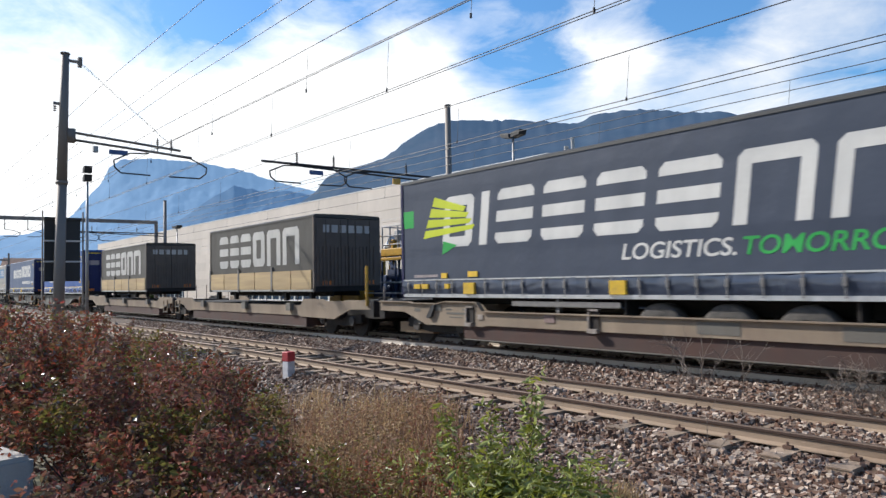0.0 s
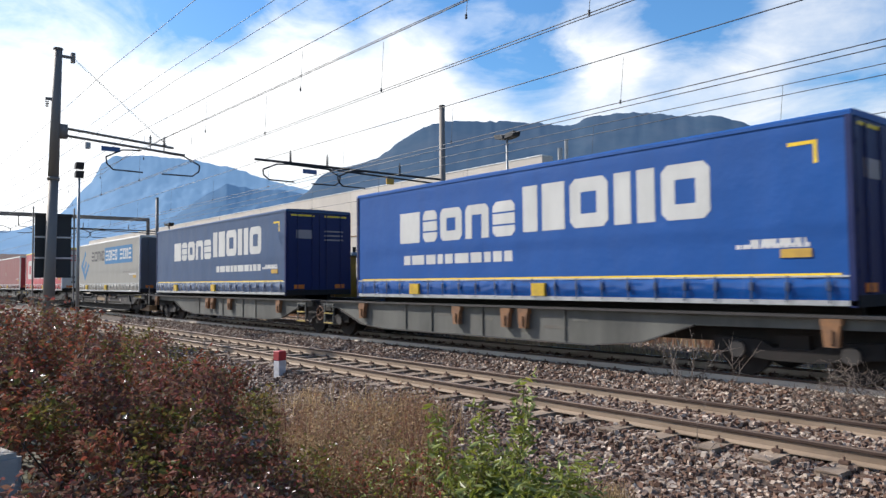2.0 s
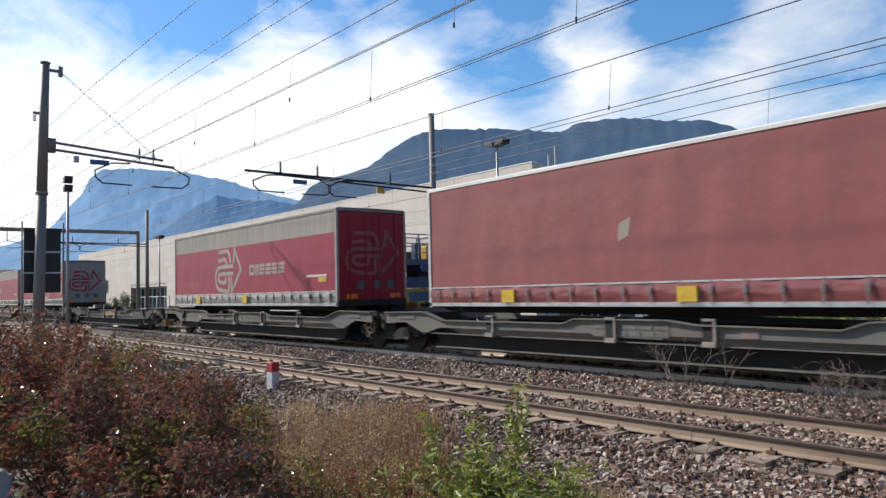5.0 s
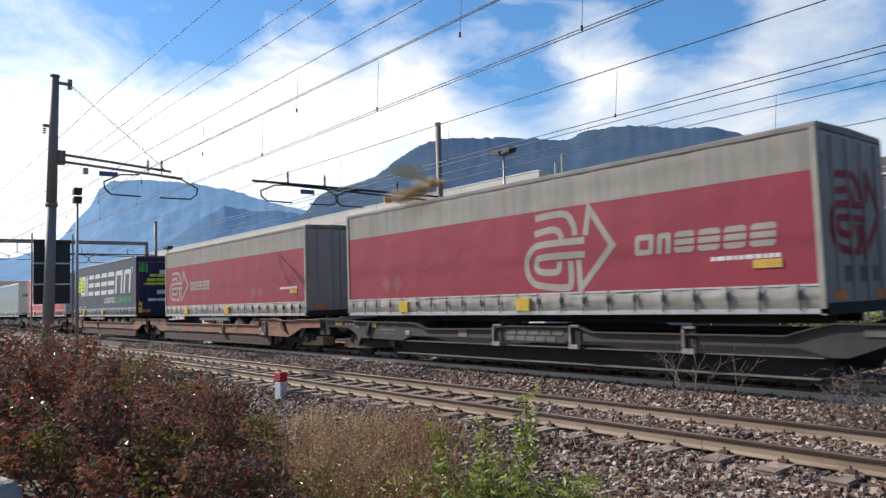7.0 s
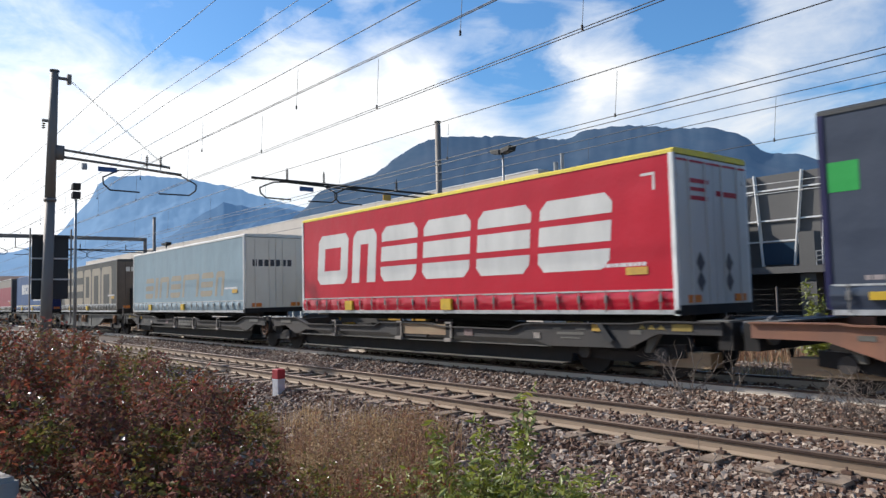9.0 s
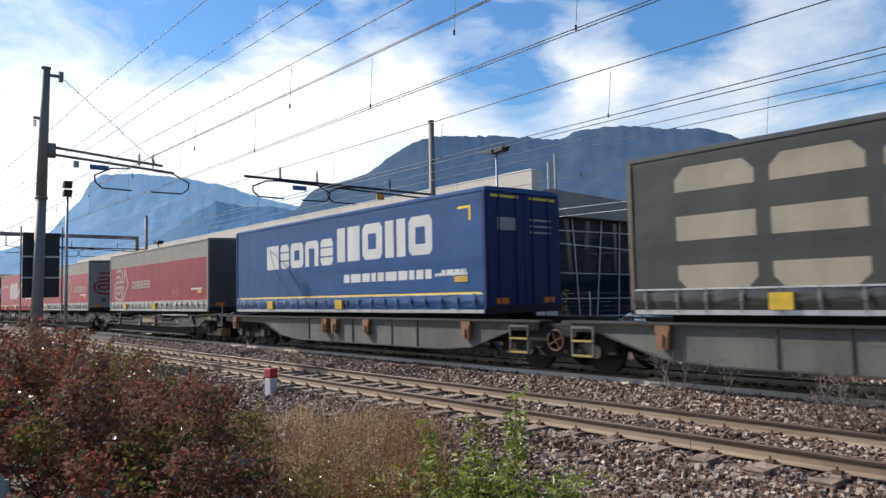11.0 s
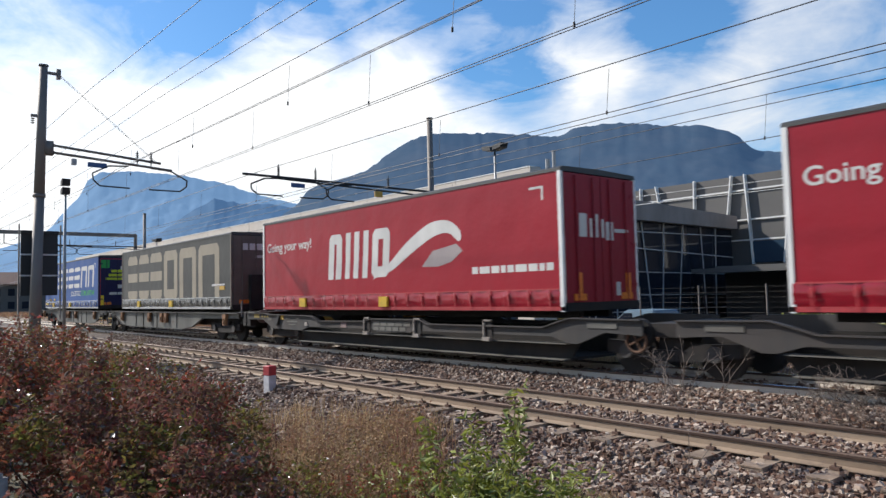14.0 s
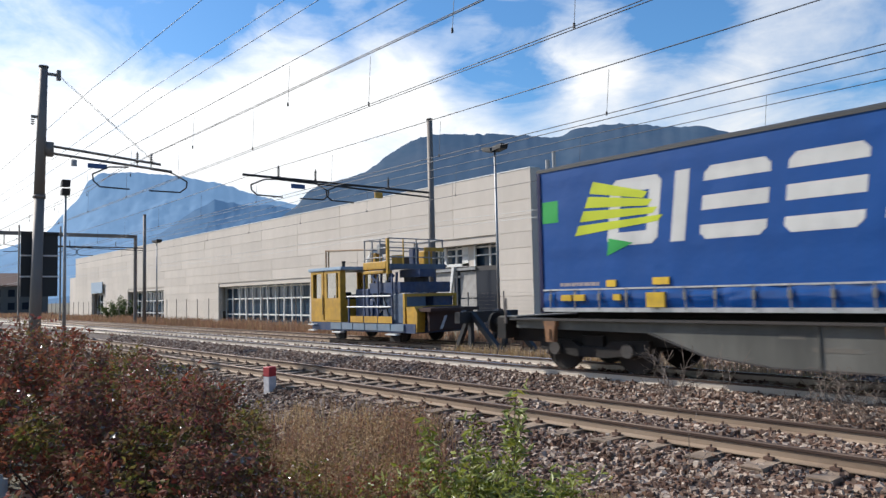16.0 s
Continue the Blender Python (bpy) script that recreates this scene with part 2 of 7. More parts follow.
DUST = (0.16, 0.13, 0.10)
M = {
    "ballast": palette("ballast_stone", [(0.070, 0.034, 0.021), (0.156, 0.082, 0.049), (0.098, 0.055, 0.037), (0.42, 0.34, 0.27), (0.117, 0.053, 0.030), (0.078, 0.047, 0.033), (0.146, 0.078, 0.048), (0.488, 0.384, 0.305), (0.112, 0.060, 0.037), (0.33, 0.26, 0.20)], 0.8),
    "ballast_bed": material("ballast_bed", (0.10, 0.066, 0.048), (0.035, 0.023, 0.017), 0.9, scale=14, bump=1.0, bump_scale=22, spread=0.35),
    "earth": material("earth", (0.16, 0.125, 0.085), (0.075, 0.06, 0.04), 0.95, scale=1.6, bump=0.8, bump_scale=9, grime=(0.10, 0.11, 0.045), grime_amount=0.6, grime_scale=0.5),
    # web and foot: dusty rust, made paler than the head for the sun
    "rail": material("rail_rust", (0.31, 0.225, 0.155), (0.17, 0.115, 0.075), 0.7, 0.1, scale=9, streak=(0.1, 1, 1), bump=0.2, grime=(0.30, 0.24, 0.18), grime_amount=0.5, grime_scale=3),
    "rail_head": material("rail_head_rust", (0.085, 0.05, 0.036), (0.05, 0.03, 0.024), 0.6, 0.2, scale=9, streak=(0.1, 1, 1)),
    # near-white: strong sun on the train track's rail sides, put into the colour
    "rail_pale": material("rail_pale", (0.55, 0.49, 0.42), (0.42, 0.35, 0.28), 0.6, 0.1, scale=6, streak=(0.1, 1, 1)),
    "rail_worn": material("rail_worn", (0.20, 0.14, 0.10), (0.10, 0.065, 0.048), 0.45, 0.5, scale=4, streak=(0.15, 1, 1)),
    "rail_bright": material("rail_bright", (0.62, 0.60, 0.57), (0.45, 0.42, 0.40), 0.25, 0.9, scale=4, streak=(0.1, 1, 1)),
    "sleeper": material("sleeper_concrete", (0.32, 0.235, 0.165), (0.18, 0.13, 0.09), 0.9, scale=6, bump=0.5, bump_scale=60, pieces=0.2, grime=(0.12, 0.08, 0.06), grime_amount=0.6, grime_scale=2.5),
    "clip": material("clip_rust", (0.11, 0.06, 0.04), rough=0.8, scale=20),
    "concrete": material("concrete", (0.42, 0.40, 0.37), (0.31, 0.29, 0.27), 0.9, scale=3, bump=0.3, bump_scale=50, grime=DUST, grime_amount=0.35, grime_scale=1.2),
    "panel": material("wall_panel", (0.585, 0.52, 0.45), (0.52, 0.46, 0.395), 0.85, scale=1.2, bump=0.15, bump_scale=60, pieces=0.05, grime=(0.33, 0.29, 0.25), grime_amount=0.25, grime_scale=0.35, streak=(1, 1, 0.5)),
    "greywall": material("grey_wall", (0.105, 0.098, 0.092), (0.085, 0.08, 0.075), 0.7, scale=0.8, pieces=0.05),
    "darkwall": material("dark_wall", (0.05, 0.046, 0.046), rough=0.7, scale=0.9),
    "fascia": material("fascia_concrete", (0.33, 0.275, 0.24), (0.25, 0.21, 0.185), 0.85, scale=0.9, bump=0.2, bump_scale=40, grime=(0.11, 0.095, 0.085), grime_amount=0.5, grime_scale=0.5, streak=(1, 1, 0.4)),
    "mullion": material("mullion_aluminium", (0.50, 0.50, 0.50), (0.42, 0.42, 0.42), 0.5, 0.2, scale=6),
    "spigot": material("spigot_steel", (0.36, 0.32, 0.28), (0.19, 0.16, 0.14), 0.65, 0.2, scale=9, grime=(0.10, 0.07, 0.05), grime_amount=0.6, grime_scale=4),
    "tan_plate": material("tan_board", (0.32, 0.23, 0.13), (0.22, 0.15, 0.09), 0.75, scale=4, streak=(0.4, 1, 2), grime=(0.30, 0.11, 0.06), grime_amount=0.3, grime_scale=3),
    "faded_plate": material("faded_pink_plate", (0.22, 0.15, 0.135), (0.15, 0.10, 0.09), 0.7, scale=9),
    "white_metal": material("white_metal", (0.72, 0.71, 0.68), (0.62, 0.61, 0.58), 0.45, scale=5),
    "glass_dark": glass("tinted_glass", (0.016, 0.02, 0.03)),
    "glass_blue": glass("bluish_glass", (0.03, 0.055, 0.085)),
    "pole": material("steel_pole", (0.21, 0.185, 0.165), (0.15, 0.13, 0.115), 0.65, 0.3, scale=3, streak=(1, 1, 0.2), bump=0.1),
    "galv": material("galvanised", (0.33, 0.33, 0.33), (0.24, 0.24, 0.24), 0.5, 0.6, scale=8),
    "wag_flat": material("wagon_green_grey", (0.100, 0.097, 0.083), (0.05, 0.048, 0.042), 0.6, scale=1.6, bump=0.1, streak=(1, 1, 0.3), grime=(0.20, 0.19, 0.165), grime_amount=0.6, grime_scale=0.7),
    "wire": material("wire", (0.045, 0.042, 0.045), rough=0.6, metal=0.3, scale=10),
    "lightwire": material("light_wire", (0.55, 0.54, 0.52), rough=0.6, scale=10),
    "black": material("black_paint", (0.018, 0.018, 0.02), (0.012, 0.012, 0.013), 0.6, scale=5),
    "blue_sign": material("blue_sign", (0.02, 0.07, 0.22), rough=0.4, scale=9),
    "red_paint": material("red_paint", (0.42, 0.03, 0.035), (0.30, 0.025, 0.03), 0.6, scale=12, bump=0.2),
    "white_paint": material("white_paint", (0.62, 0.60, 0.60), (0.45, 0.43, 0.42), 0.7, scale=14, bump=0.2),
    "yellow": material("yellow_paint", (0.58, 0.33, 0.03), (0.40, 0.22, 0.03), 0.5, scale=6, grime=(0.16, 0.10, 0.04), grime_amount=0.4, grime_scale=2),
    "machine_blue": material("machine_blue", (0.03, 0.065, 0.16), (0.018, 0.035, 0.08), 0.5, scale=5, grime=DUST, grime_amount=0.4, grime_scale=2),
    "light_blue": material("light_blue", (0.34, 0.43, 0.52), (0.27, 0.35, 0.43), 0.5, scale=5),
    "dull_blue": material("dull_blue", (0.10, 0.15, 0.22), (0.05, 0.08, 0.13), 0.5, scale=3, grime=DUST, grime_amount=0.4, grime_scale=2),
    "orange": material("orange_plate", (0.75, 0.20, 0.02), rough=0.4, scale=9),
    "mark_yellow": material("mark_yellow", (0.85, 0.58, 0.02), (0.7, 0.45, 0.02), 0.45, scale=9),
    "mark_amber": material("amber_plate", (0.68, 0.43, 0.02), (0.52, 0.32, 0.02), 0.5, scale=7, grime=DUST, grime_amount=0.3, grime_scale=4),
    "mark_ochre": material("ochre_plate", (0.55, 0.33, 0.04), (0.38, 0.22, 0.04), 0.6, scale=9),
    "mark_dull": material("dull_yellow_mark", (0.36, 0.25, 0.05), (0.24, 0.17, 0.05), 0.7, scale=9),
    "rubber": material("rubber", (0.055, 0.049, 0.044), (0.04, 0.036, 0.033), 0.85, scale=8, grime=(0.14, 0.12, 0.10), grime_amount=0.6, grime_scale=4),
    "hub": material("wheel_hub", (0.20, 0.19, 0.18), rough=0.55, metal=0.5, scale=8),
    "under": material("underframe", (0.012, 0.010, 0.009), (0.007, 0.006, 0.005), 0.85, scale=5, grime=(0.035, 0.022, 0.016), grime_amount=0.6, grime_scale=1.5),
    "wag_grey": material("wagon_grey", (0.042, 0.038, 0.036), (0.022, 0.020, 0.019), 0.7, scale=2.2, bump=0.1, streak=(1, 1, 0.35), grime=(0.066, 0.045, 0.033), grime_amount=0.55, grime_scale=0.9),
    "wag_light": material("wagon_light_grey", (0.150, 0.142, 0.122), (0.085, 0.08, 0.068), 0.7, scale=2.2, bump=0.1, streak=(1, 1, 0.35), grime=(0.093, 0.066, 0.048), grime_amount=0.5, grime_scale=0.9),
    "wag_beige": material("wagon_beige", (0.27, 0.208, 0.143), (0.18, 0.137, 0.095), 0.75, scale=2.0, bump=0.1, streak=(1, 1, 0.35), grime=(0.13, 0.085, 0.06), grime_amount=0.6, grime_scale=0.8),
    "wag_brown": material("wagon_orange_brown", (0.27, 0.115, 0.065), (0.22, 0.10, 0.06), 0.75, scale=2.0, bump=0.1, streak=(1, 1, 0.35), grime=(0.10, 0.07, 0.06), grime_amount=0.55, grime_scale=0.8),
    "oxide": material("red_oxide", (0.075, 0.036, 0.026), (0.045, 0.022, 0.018), 0.85, scale=2.5, grime=(0.05, 0.04, 0.035), grime_amount=0.6, grime_scale=1),
    "plywood": material("plywood", (0.45, 0.33, 0.165), (0.30, 0.21, 0.105), 0.7, scale=2.0, streak=(0.3, 1, 4), pieces=0.10, grime=(0.25, 0.18, 0.11), grime_amount=0.4, grime_scale=1.3),
    "alu": material("aluminium", (0.55, 0.55, 0.55), (0.42, 0.42, 0.42), 0.38, 0.7, scale=8),
    "roof": material("roof_sheet", (0.68, 0.66, 0.62), (0.54, 0.52, 0.48), 0.55, scale=1.5, grime=(0.32, 0.29, 0.24), grime_amount=0.4, grime_scale=0.8),
}


def tarp(name, base, amount=0.35, rough=0.48):
    """A lorry's sheet: sun-bleached weave with road dirt that runs down it."""
    m = material(name, base, tuple(c * 0.84 + 0.002 for c in base), rough, scale=1.1, bump=0.7, bump_scale=2.6, streak=(1.6, 1, 0.45),
                 grime=tuple(0.62 * c + 0.014 for c in base), grime_amount=amount, grime_scale=1.6, spread=0.6)
    m.node_tree.nodes["Principled BSDF"].inputs["Specular IOR Level"].default_value = .27
    return m


# ---- building helpers ----
def box(bm, x0, x1, y0, y1, z0, z1):
    v = [bm.verts.new((x, y, z)) for z in (z0, z1) for y in (y0, y1) for x in (x0, x1)]
    for f in ((0, 2, 3, 1), (4, 5, 7, 6), (0, 1, 5, 4), (2, 6, 7, 3), (0, 4, 6, 2), (1, 3, 7, 5)):
        bm.faces.new([v[i] for i in f])
    return bm


def rod(bm, a, b, r0, r1=None, n=8):
    """A round bar from a to b, tapering from r0 to r1."""
    r1 = r0 if r1 is None else r1
    a, b = Vector(a), Vector(b)
    d = (b - a).normalized()
    u = d.orthogonal().normalized()
    w = d.cross(u)
    ra, rb = [], []
    for i in range(n):
        k = 2 * math.pi * i / n
        o = u * math.cos(k) + w * math.sin(k)
        ra.append(bm.verts.new(a + o * r0))
        rb.append(bm.verts.new(b + o * r1))
    for i in range(n):
        bm.faces.new((ra[i], ra[(i + 1) % n], rb[(i + 1) % n], rb[i]))
    bm.faces.new(ra[::-1])
    bm.faces.new(rb)
    return bm


def beam(bm, a, b, w, h):
    """A square bar from a to b."""
    a, b = Vector(a), Vector(b)
    d = (b - a).normalized()
    up = Vector((0, 0, 1)) if abs(d.z) < 0.9 else Vector((1, 0, 0))
    s = d.cross(up).normalized() * w / 2
    t = s.cross(d).normalized() * h / 2
    q = [[bm.verts.new(p + s * i + t * j) for i, j in ((-1, -1), (1, -1), (1, 1), (-1, 1))] for p in (a, b)]
    for i in range(4):
        bm.faces.new((q[0][i], q[0][(i + 1) % 4], q[1][(i + 1) % 4], q[1][i]))
    bm.faces.new(q[0][::-1])
    bm.faces.new(q[1])
    return bm


def prism(bm, outline, y0, y1):
    """An outline in x and z, given thickness from y0 to y1."""
    a = [bm.verts.new((x, y0, z)) for x, z in outline]
    b = [bm.verts.new((x, y1, z)) for x, z in outline]
    n = len(outline)
    for i in range(n):
        bm.faces.new((a[i], a[(i + 1) % n], b[(i + 1) % n], b[i]))
    bm.faces.new(a[::-1])
    bm.faces.new(b)
    return bm


def hoop(bm, c, r, thick, n=24, k=6):
    """A closed round hoop about c, in a plane across y."""
    g = [[bm.verts.new((c[0] + math.cos(6.28319 * i / n) * (r + thick * math.cos(6.28319 * j / k)), c[1] + thick * math.sin(6.28319 * j / k), c[2] + math.sin(6.28319 * i / n) * (r + thick * math.cos(6.28319 * j / k))))
          for j in range(k)] for i in range(n)]
    for i in range(n):
        for j in range(k):
            bm.faces.new((g[i][j], g[(i + 1) % n][j], g[(i + 1) % n][(j + 1) % k], g[i][(j + 1) % k]))
    return bm


def mesh_of(name, bm, mat, smooth=False):
    bmesh.ops.recalc_face_normals(bm, faces=bm.faces)
    me = bpy.data.meshes.new(name)
    bm.to_mesh(me)
    bm.free()
    me.materials.append(mat)
    if smooth:
        for p in me.polygons:
            p.use_smooth = True
    return me


def part(name, bm, mat, parent=None, label="", smooth=False, m=None):
    ob = new(name, mesh_of(name, bm, mat, smooth))
    if parent is not None:
        ob.parent = parent
    if m is not None:
        ob.matrix_basis = m
    if label:
        ob["label"] = label
    return ob


def share(name, mesh, parent=None, m=None):
    ob = new(name, mesh)
    if parent is not None:
        ob.parent = parent
    if m is not None:
        ob.matrix_basis = m
    return ob


def thing(name, label, category, group="", kind="", m=None):
    ob = new(name)
    ob.empty_display_size = 0.3
    if m is not None:
        ob.matrix_basis = m
    return tagged(ob, label, category, group, kind)


def B():
    return bmesh.new()


def arrays(name, verts, faces, mat):
    me = bpy.data.meshes.new(name)
    me.from_pydata(verts.tolist() if hasattr(verts, "tolist") else verts, [], faces.tolist() if hasattr(faces, "tolist") else faces)
    me.materials.append(mat)
    return me


def lettering(text, size, mat, name="lettering", shear=0.0):
    """Flat raised letters of the built-in font, as a mesh in x and z."""
    cu = bpy.data.curves.new(name, "FONT")
    cu.body, cu.size, cu.extrude, cu.shear = text, size, 0.002, shear
    cu.offset = size * 0.012
    tmp = new("text_source", cu)
    dg = bpy.context.evaluated_depsgraph_get()
    me = bpy.data.meshes.new_from_object(tmp.evaluated_get(dg))
    bpy.data.objects.remove(tmp)
    me.transform(Matrix.Rotation(radians(90), 4, "X"))
    me.materials.clear()
    me.materials.append(mat)
    me.name = name
    return me

# ---- the lie of the land ----
NEAR_Y, TRAIN_Y, SIDE_Y = 8.95, 12.63, 16.3      # centre lines of the three tracks
TRAIN_Z, SIDE_Z = 0.156, 0.10                    # their rail tops; the near track's is at 0


def lump(x, y, s, k=1.0):
    return noise.noise(Vector((x * s, y * s, 3.7 * k)))


def ground_z(x, y):
    """Height of the ballast and the earth across the line."""
    prof = ((-4000, -0.45), (3.5, -0.5), (5.6, -0.52), (7.35, -0.33), (7.6, -0.255), (10.1, -0.245), (10.9, -0.12), (11.3, -0.03), (14.0, -0.03),
            (14.6, -0.08), (17.6, -0.09), (19.5, -0.22), (60, -0.1), (5000, 2.0))
    for (a, za), (b, zb) in zip(prof, prof[1:]):
        if y <= b:
            z = za + (zb - za) * (y - a) / (b - a)
            break
    rough = 0.03 if 5.6 < y < 18 else 0.09
    if abs(x) < 150 and -20 < y < 60:
        z += rough * lump(x, y, 0.7) * (0.35 if 7.0 < y < 18 else 1.0)
    return z


def build_ground():
    xs = [-3500, -2000, -1000, -500, -250] + [-160 + i * 4 for i in range(25)] + [-60 + i * 0.5 for i in range(131)] + [8, 14, 25, 50, 100, 300, 800, 2000]
    ys = [-1500, -400, -100, -40, -20, -10, -6, -3] + [-1 + i * 0.3 for i in range(70)] + [20.5, 21.5, 23, 25, 28, 34, 45, 60, 120, 400, 1200, 3800]
    xs = sorted(set(xs))
    nx = len(xs)
    v = [(x, y, ground_z(x, y)) for y in ys for x in xs]
    f = [(j * nx + i, j * nx + i + 1, (j + 1) * nx + i + 1, (j + 1) * nx + i) for j in range(len(ys) - 1) for i in range(nx - 1)]
    me = arrays("ground", v, f, M["earth"])
    me.materials.append(M["ballast_bed"])
    for p in me.polygons:
        if 5.3 < p.center.y < 18.3:
            p.material_index = 1
        p.use_smooth = True
    return tagged(new("ground", me), "brown earth with a raised bed of crushed stone", "ground", kind="structure")


ground = build_ground()


def rail_mesh(bm, x0, x1, y, z):
    """A flat-bottomed rail: foot, web and head, with its top at z."""
    pts = [(-.07, -.172), (.07, -.172), (.07, -.162), (.012, -.135), (.010, -.05), (.034, -.038), (.036, -.008), (.026, 0), (-.026, 0), (-.036, -.008), (-.034, -.038), (-.010, -.05), (-.012, -.135), (-.07, -.162)]
    a = [bm.verts.new((x0, y + p, z + q)) for p, q in pts]
    b = [bm.verts.new((x1, y + p, z + q)) for p, q in pts]
    for i in range(len(pts)):
        f = bm.faces.new((a[i], a[(i + 1) % len(pts)], b[(i + 1) % len(pts)], b[i]))
        f.material_index = 1 if i in (6, 7, 8) else 2 if i in (4, 5, 9, 10) else 0


def build_track(y, z, x0, x1, pitch, top, label, sleepers_from, foot="rail"):
    tr = thing("railway_track", label, "railway track", kind="structure")
    for s in (-1, 1):
        bm = B()
        rail_mesh(bm, x0, x1, y + s * 0.7525, z)
        ob = part("rail", bm, M[foot], tr)
        ob.data.materials.append(M[top])
        ob.data.materials.append(M["rail_head"])
    bm = B()
    box(bm, -.13, .13, -1.30, 1.30, -.20, -.012)
    for s in (-1, 1):
        box(bm, -.125, .125, s * .95 - .36, s * .95 + .36, -.016, 0.0)
    sl = mesh_of("sleeper", bm, M["sleeper"])
    bm = B()
    for s in (-1, 1):
        box(bm, -.05, .05, s * .105 - .035, s * .105 + .035, 0, .035)
        rod(bm, (0, s * .115, 0), (0, s * .115, .075), .014, n=6)
    cl = mesh_of("rail_fastening", bm, M["clip"])
    n = 0
    x = sleepers_from
    while x > x0:
        j = random.uniform(-.02, .02)
        if n < 110:
            share("sleeper", sl, tr, pose(x + j, y + random.uniform(-.03, .03), z - .172, 0, 0, random.uniform(-1, 1)))
            if n < 70:
                for s in (-1, 1):
                    share("rail_fastening", cl, tr, pose(x + j, y + s * .7525, z - .165))
        x -= pitch
        n += 1
    return tr


build_track(NEAR_Y, 0.0, -420, 14, 0.70, "rail_worn", "rusty railway track on concrete sleepers", -1.2)
build_track(TRAIN_Y, TRAIN_Z, -420, 24, 0.62, "rail_bright", "railway track with bright worn rails beneath the train", -1.0, "rail_pale")
build_track(SIDE_Y, SIDE_Z, -300, -16.5, 0.66, "rail_worn", "rusty siding that ends at a buffer stop", -17.0)


# ---- crushed stone, stone by stone ----
def scatter_stones(name, n, region, size, seed, label):
    rng = np.random.default_rng(seed)
    pts = region(rng, n)
    n = len(pts)
    base = np.array([(x, y, z) for z in (-1, 1) for y in (-1, 1) for x in (-1, 1)], float)
    r = rng.uniform(size * 0.55, size * 1.25, (n, 1, 1)) * rng.uniform(0.6, 1.1, (n, 1, 3))
    q = base[None] * (1 + rng.uniform(-0.38, 0.25, (n, 8, 3))) * r
    a, b = rng.uniform(0, 6.28, n), rng.uniform(-0.7, 0.7, n)
    ca, sa_, cb, sb = np.cos(a), np.sin(a), np.cos(b), np.sin(b)
    rot = np.stack([np.stack([ca, -sa_ * cb, sa_ * sb], 1), np.stack([sa_, ca * cb, -ca * sb], 1), np.stack([0 * a, sb, cb], 1)], 1)
    q = np.einsum("nij,nkj->nki", rot, q) + pts[:, None, :]
    faces = np.array(((0, 2, 3, 1), (4, 5, 7, 6), (0, 1, 5, 4), (2, 6, 7, 3), (0, 4, 6, 2), (1, 3, 7, 5)))
    f = (faces[None] + 8 * np.arange(n)[:, None, None]).reshape(-1, 4)
    ob = new(name, arrays(name, q.reshape(-1, 3), f, M["ballast"]))
    return tagged(ob, label, "ballast", kind="stuff")


def strip(x0, x1, y0, y1, power=1.0):
    def region(rng, n):
        x = x1 - (x1 - x0) * rng.uniform(0, 1, n) ** power
        y = rng.uniform(y0, y1, n)
        keep = x < -0.28 * y + 0.4
        x, y = x[keep], y[keep]
        z = np.array([ground_z(a, b) for a, b in zip(x, y)]) + rng.uniform(-0.012, 0.02, len(x))
        return np.stack([x, y, z], 1)
    return region


def heaped(x0, x1, y0, y1, rise):
    """Stone that lies higher than the bed, in uneven drifts."""
    base = strip(x0, x1, y0, y1, 1.5)

    def region(rng, n):
        p = base(rng, n)
        d = np.array([noise.noise(Vector((a * .9, b * 2.0, 7))) for a, b in p[:, :2]])
        p[:, 2] += rise * rng.uniform(.4, 1.15, len(p))
        return p[d > -.25]
    return region


scatter_stones("ballast_stones", 30000, strip(-13, -0.8, 4.2, 8.2, 1.2), 0.030, 1, "loose brown and grey crushed stone on the shoulder")
scatter_stones("ballast_stones", 9000, strip(-26, -11, 4.8, 8.2, 1.3), 0.034, 6, "loose brown crushed stone by the marker post")
scatter_stones("ballast_stones", 14000, strip(-26, -1.2, 7.4, 10.3, 1.6), 0.030, 2, "brown crushed stone between the rails")
scatter_stones("ballast_stones", 9000, heaped(-9.5, -1.6, 8.28, 9.60, .075), 0.030, 8, "brown crushed stone heaped over the sleepers")
scatter_stones("ballast_stones", 2200, heaped(-22, -1.6, 7.40, 8.08, .05), 0.030, 9, "brown crushed stone about the sleeper ends")
scatter_stones("ballast_stones", 32000, strip(-40, -1.5, 9.7, 12.0, 1.6), 0.032, 3, "grey-brown crushed stone between two tracks")
scatter_stones("ballast_stones", 12000, strip(-45, -2.5, 11.9, 18.0, 1.4), 0.040, 4, "dusty crushed stone under the train and the siding")


# ---- far mountains; haze put into bluish colours and a faint glow ----
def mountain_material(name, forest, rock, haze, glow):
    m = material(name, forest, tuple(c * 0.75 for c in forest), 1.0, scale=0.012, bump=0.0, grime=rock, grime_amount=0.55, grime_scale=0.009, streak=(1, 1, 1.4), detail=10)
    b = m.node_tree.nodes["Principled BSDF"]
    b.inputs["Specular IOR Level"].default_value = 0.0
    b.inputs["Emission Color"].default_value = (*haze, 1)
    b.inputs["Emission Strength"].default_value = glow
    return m


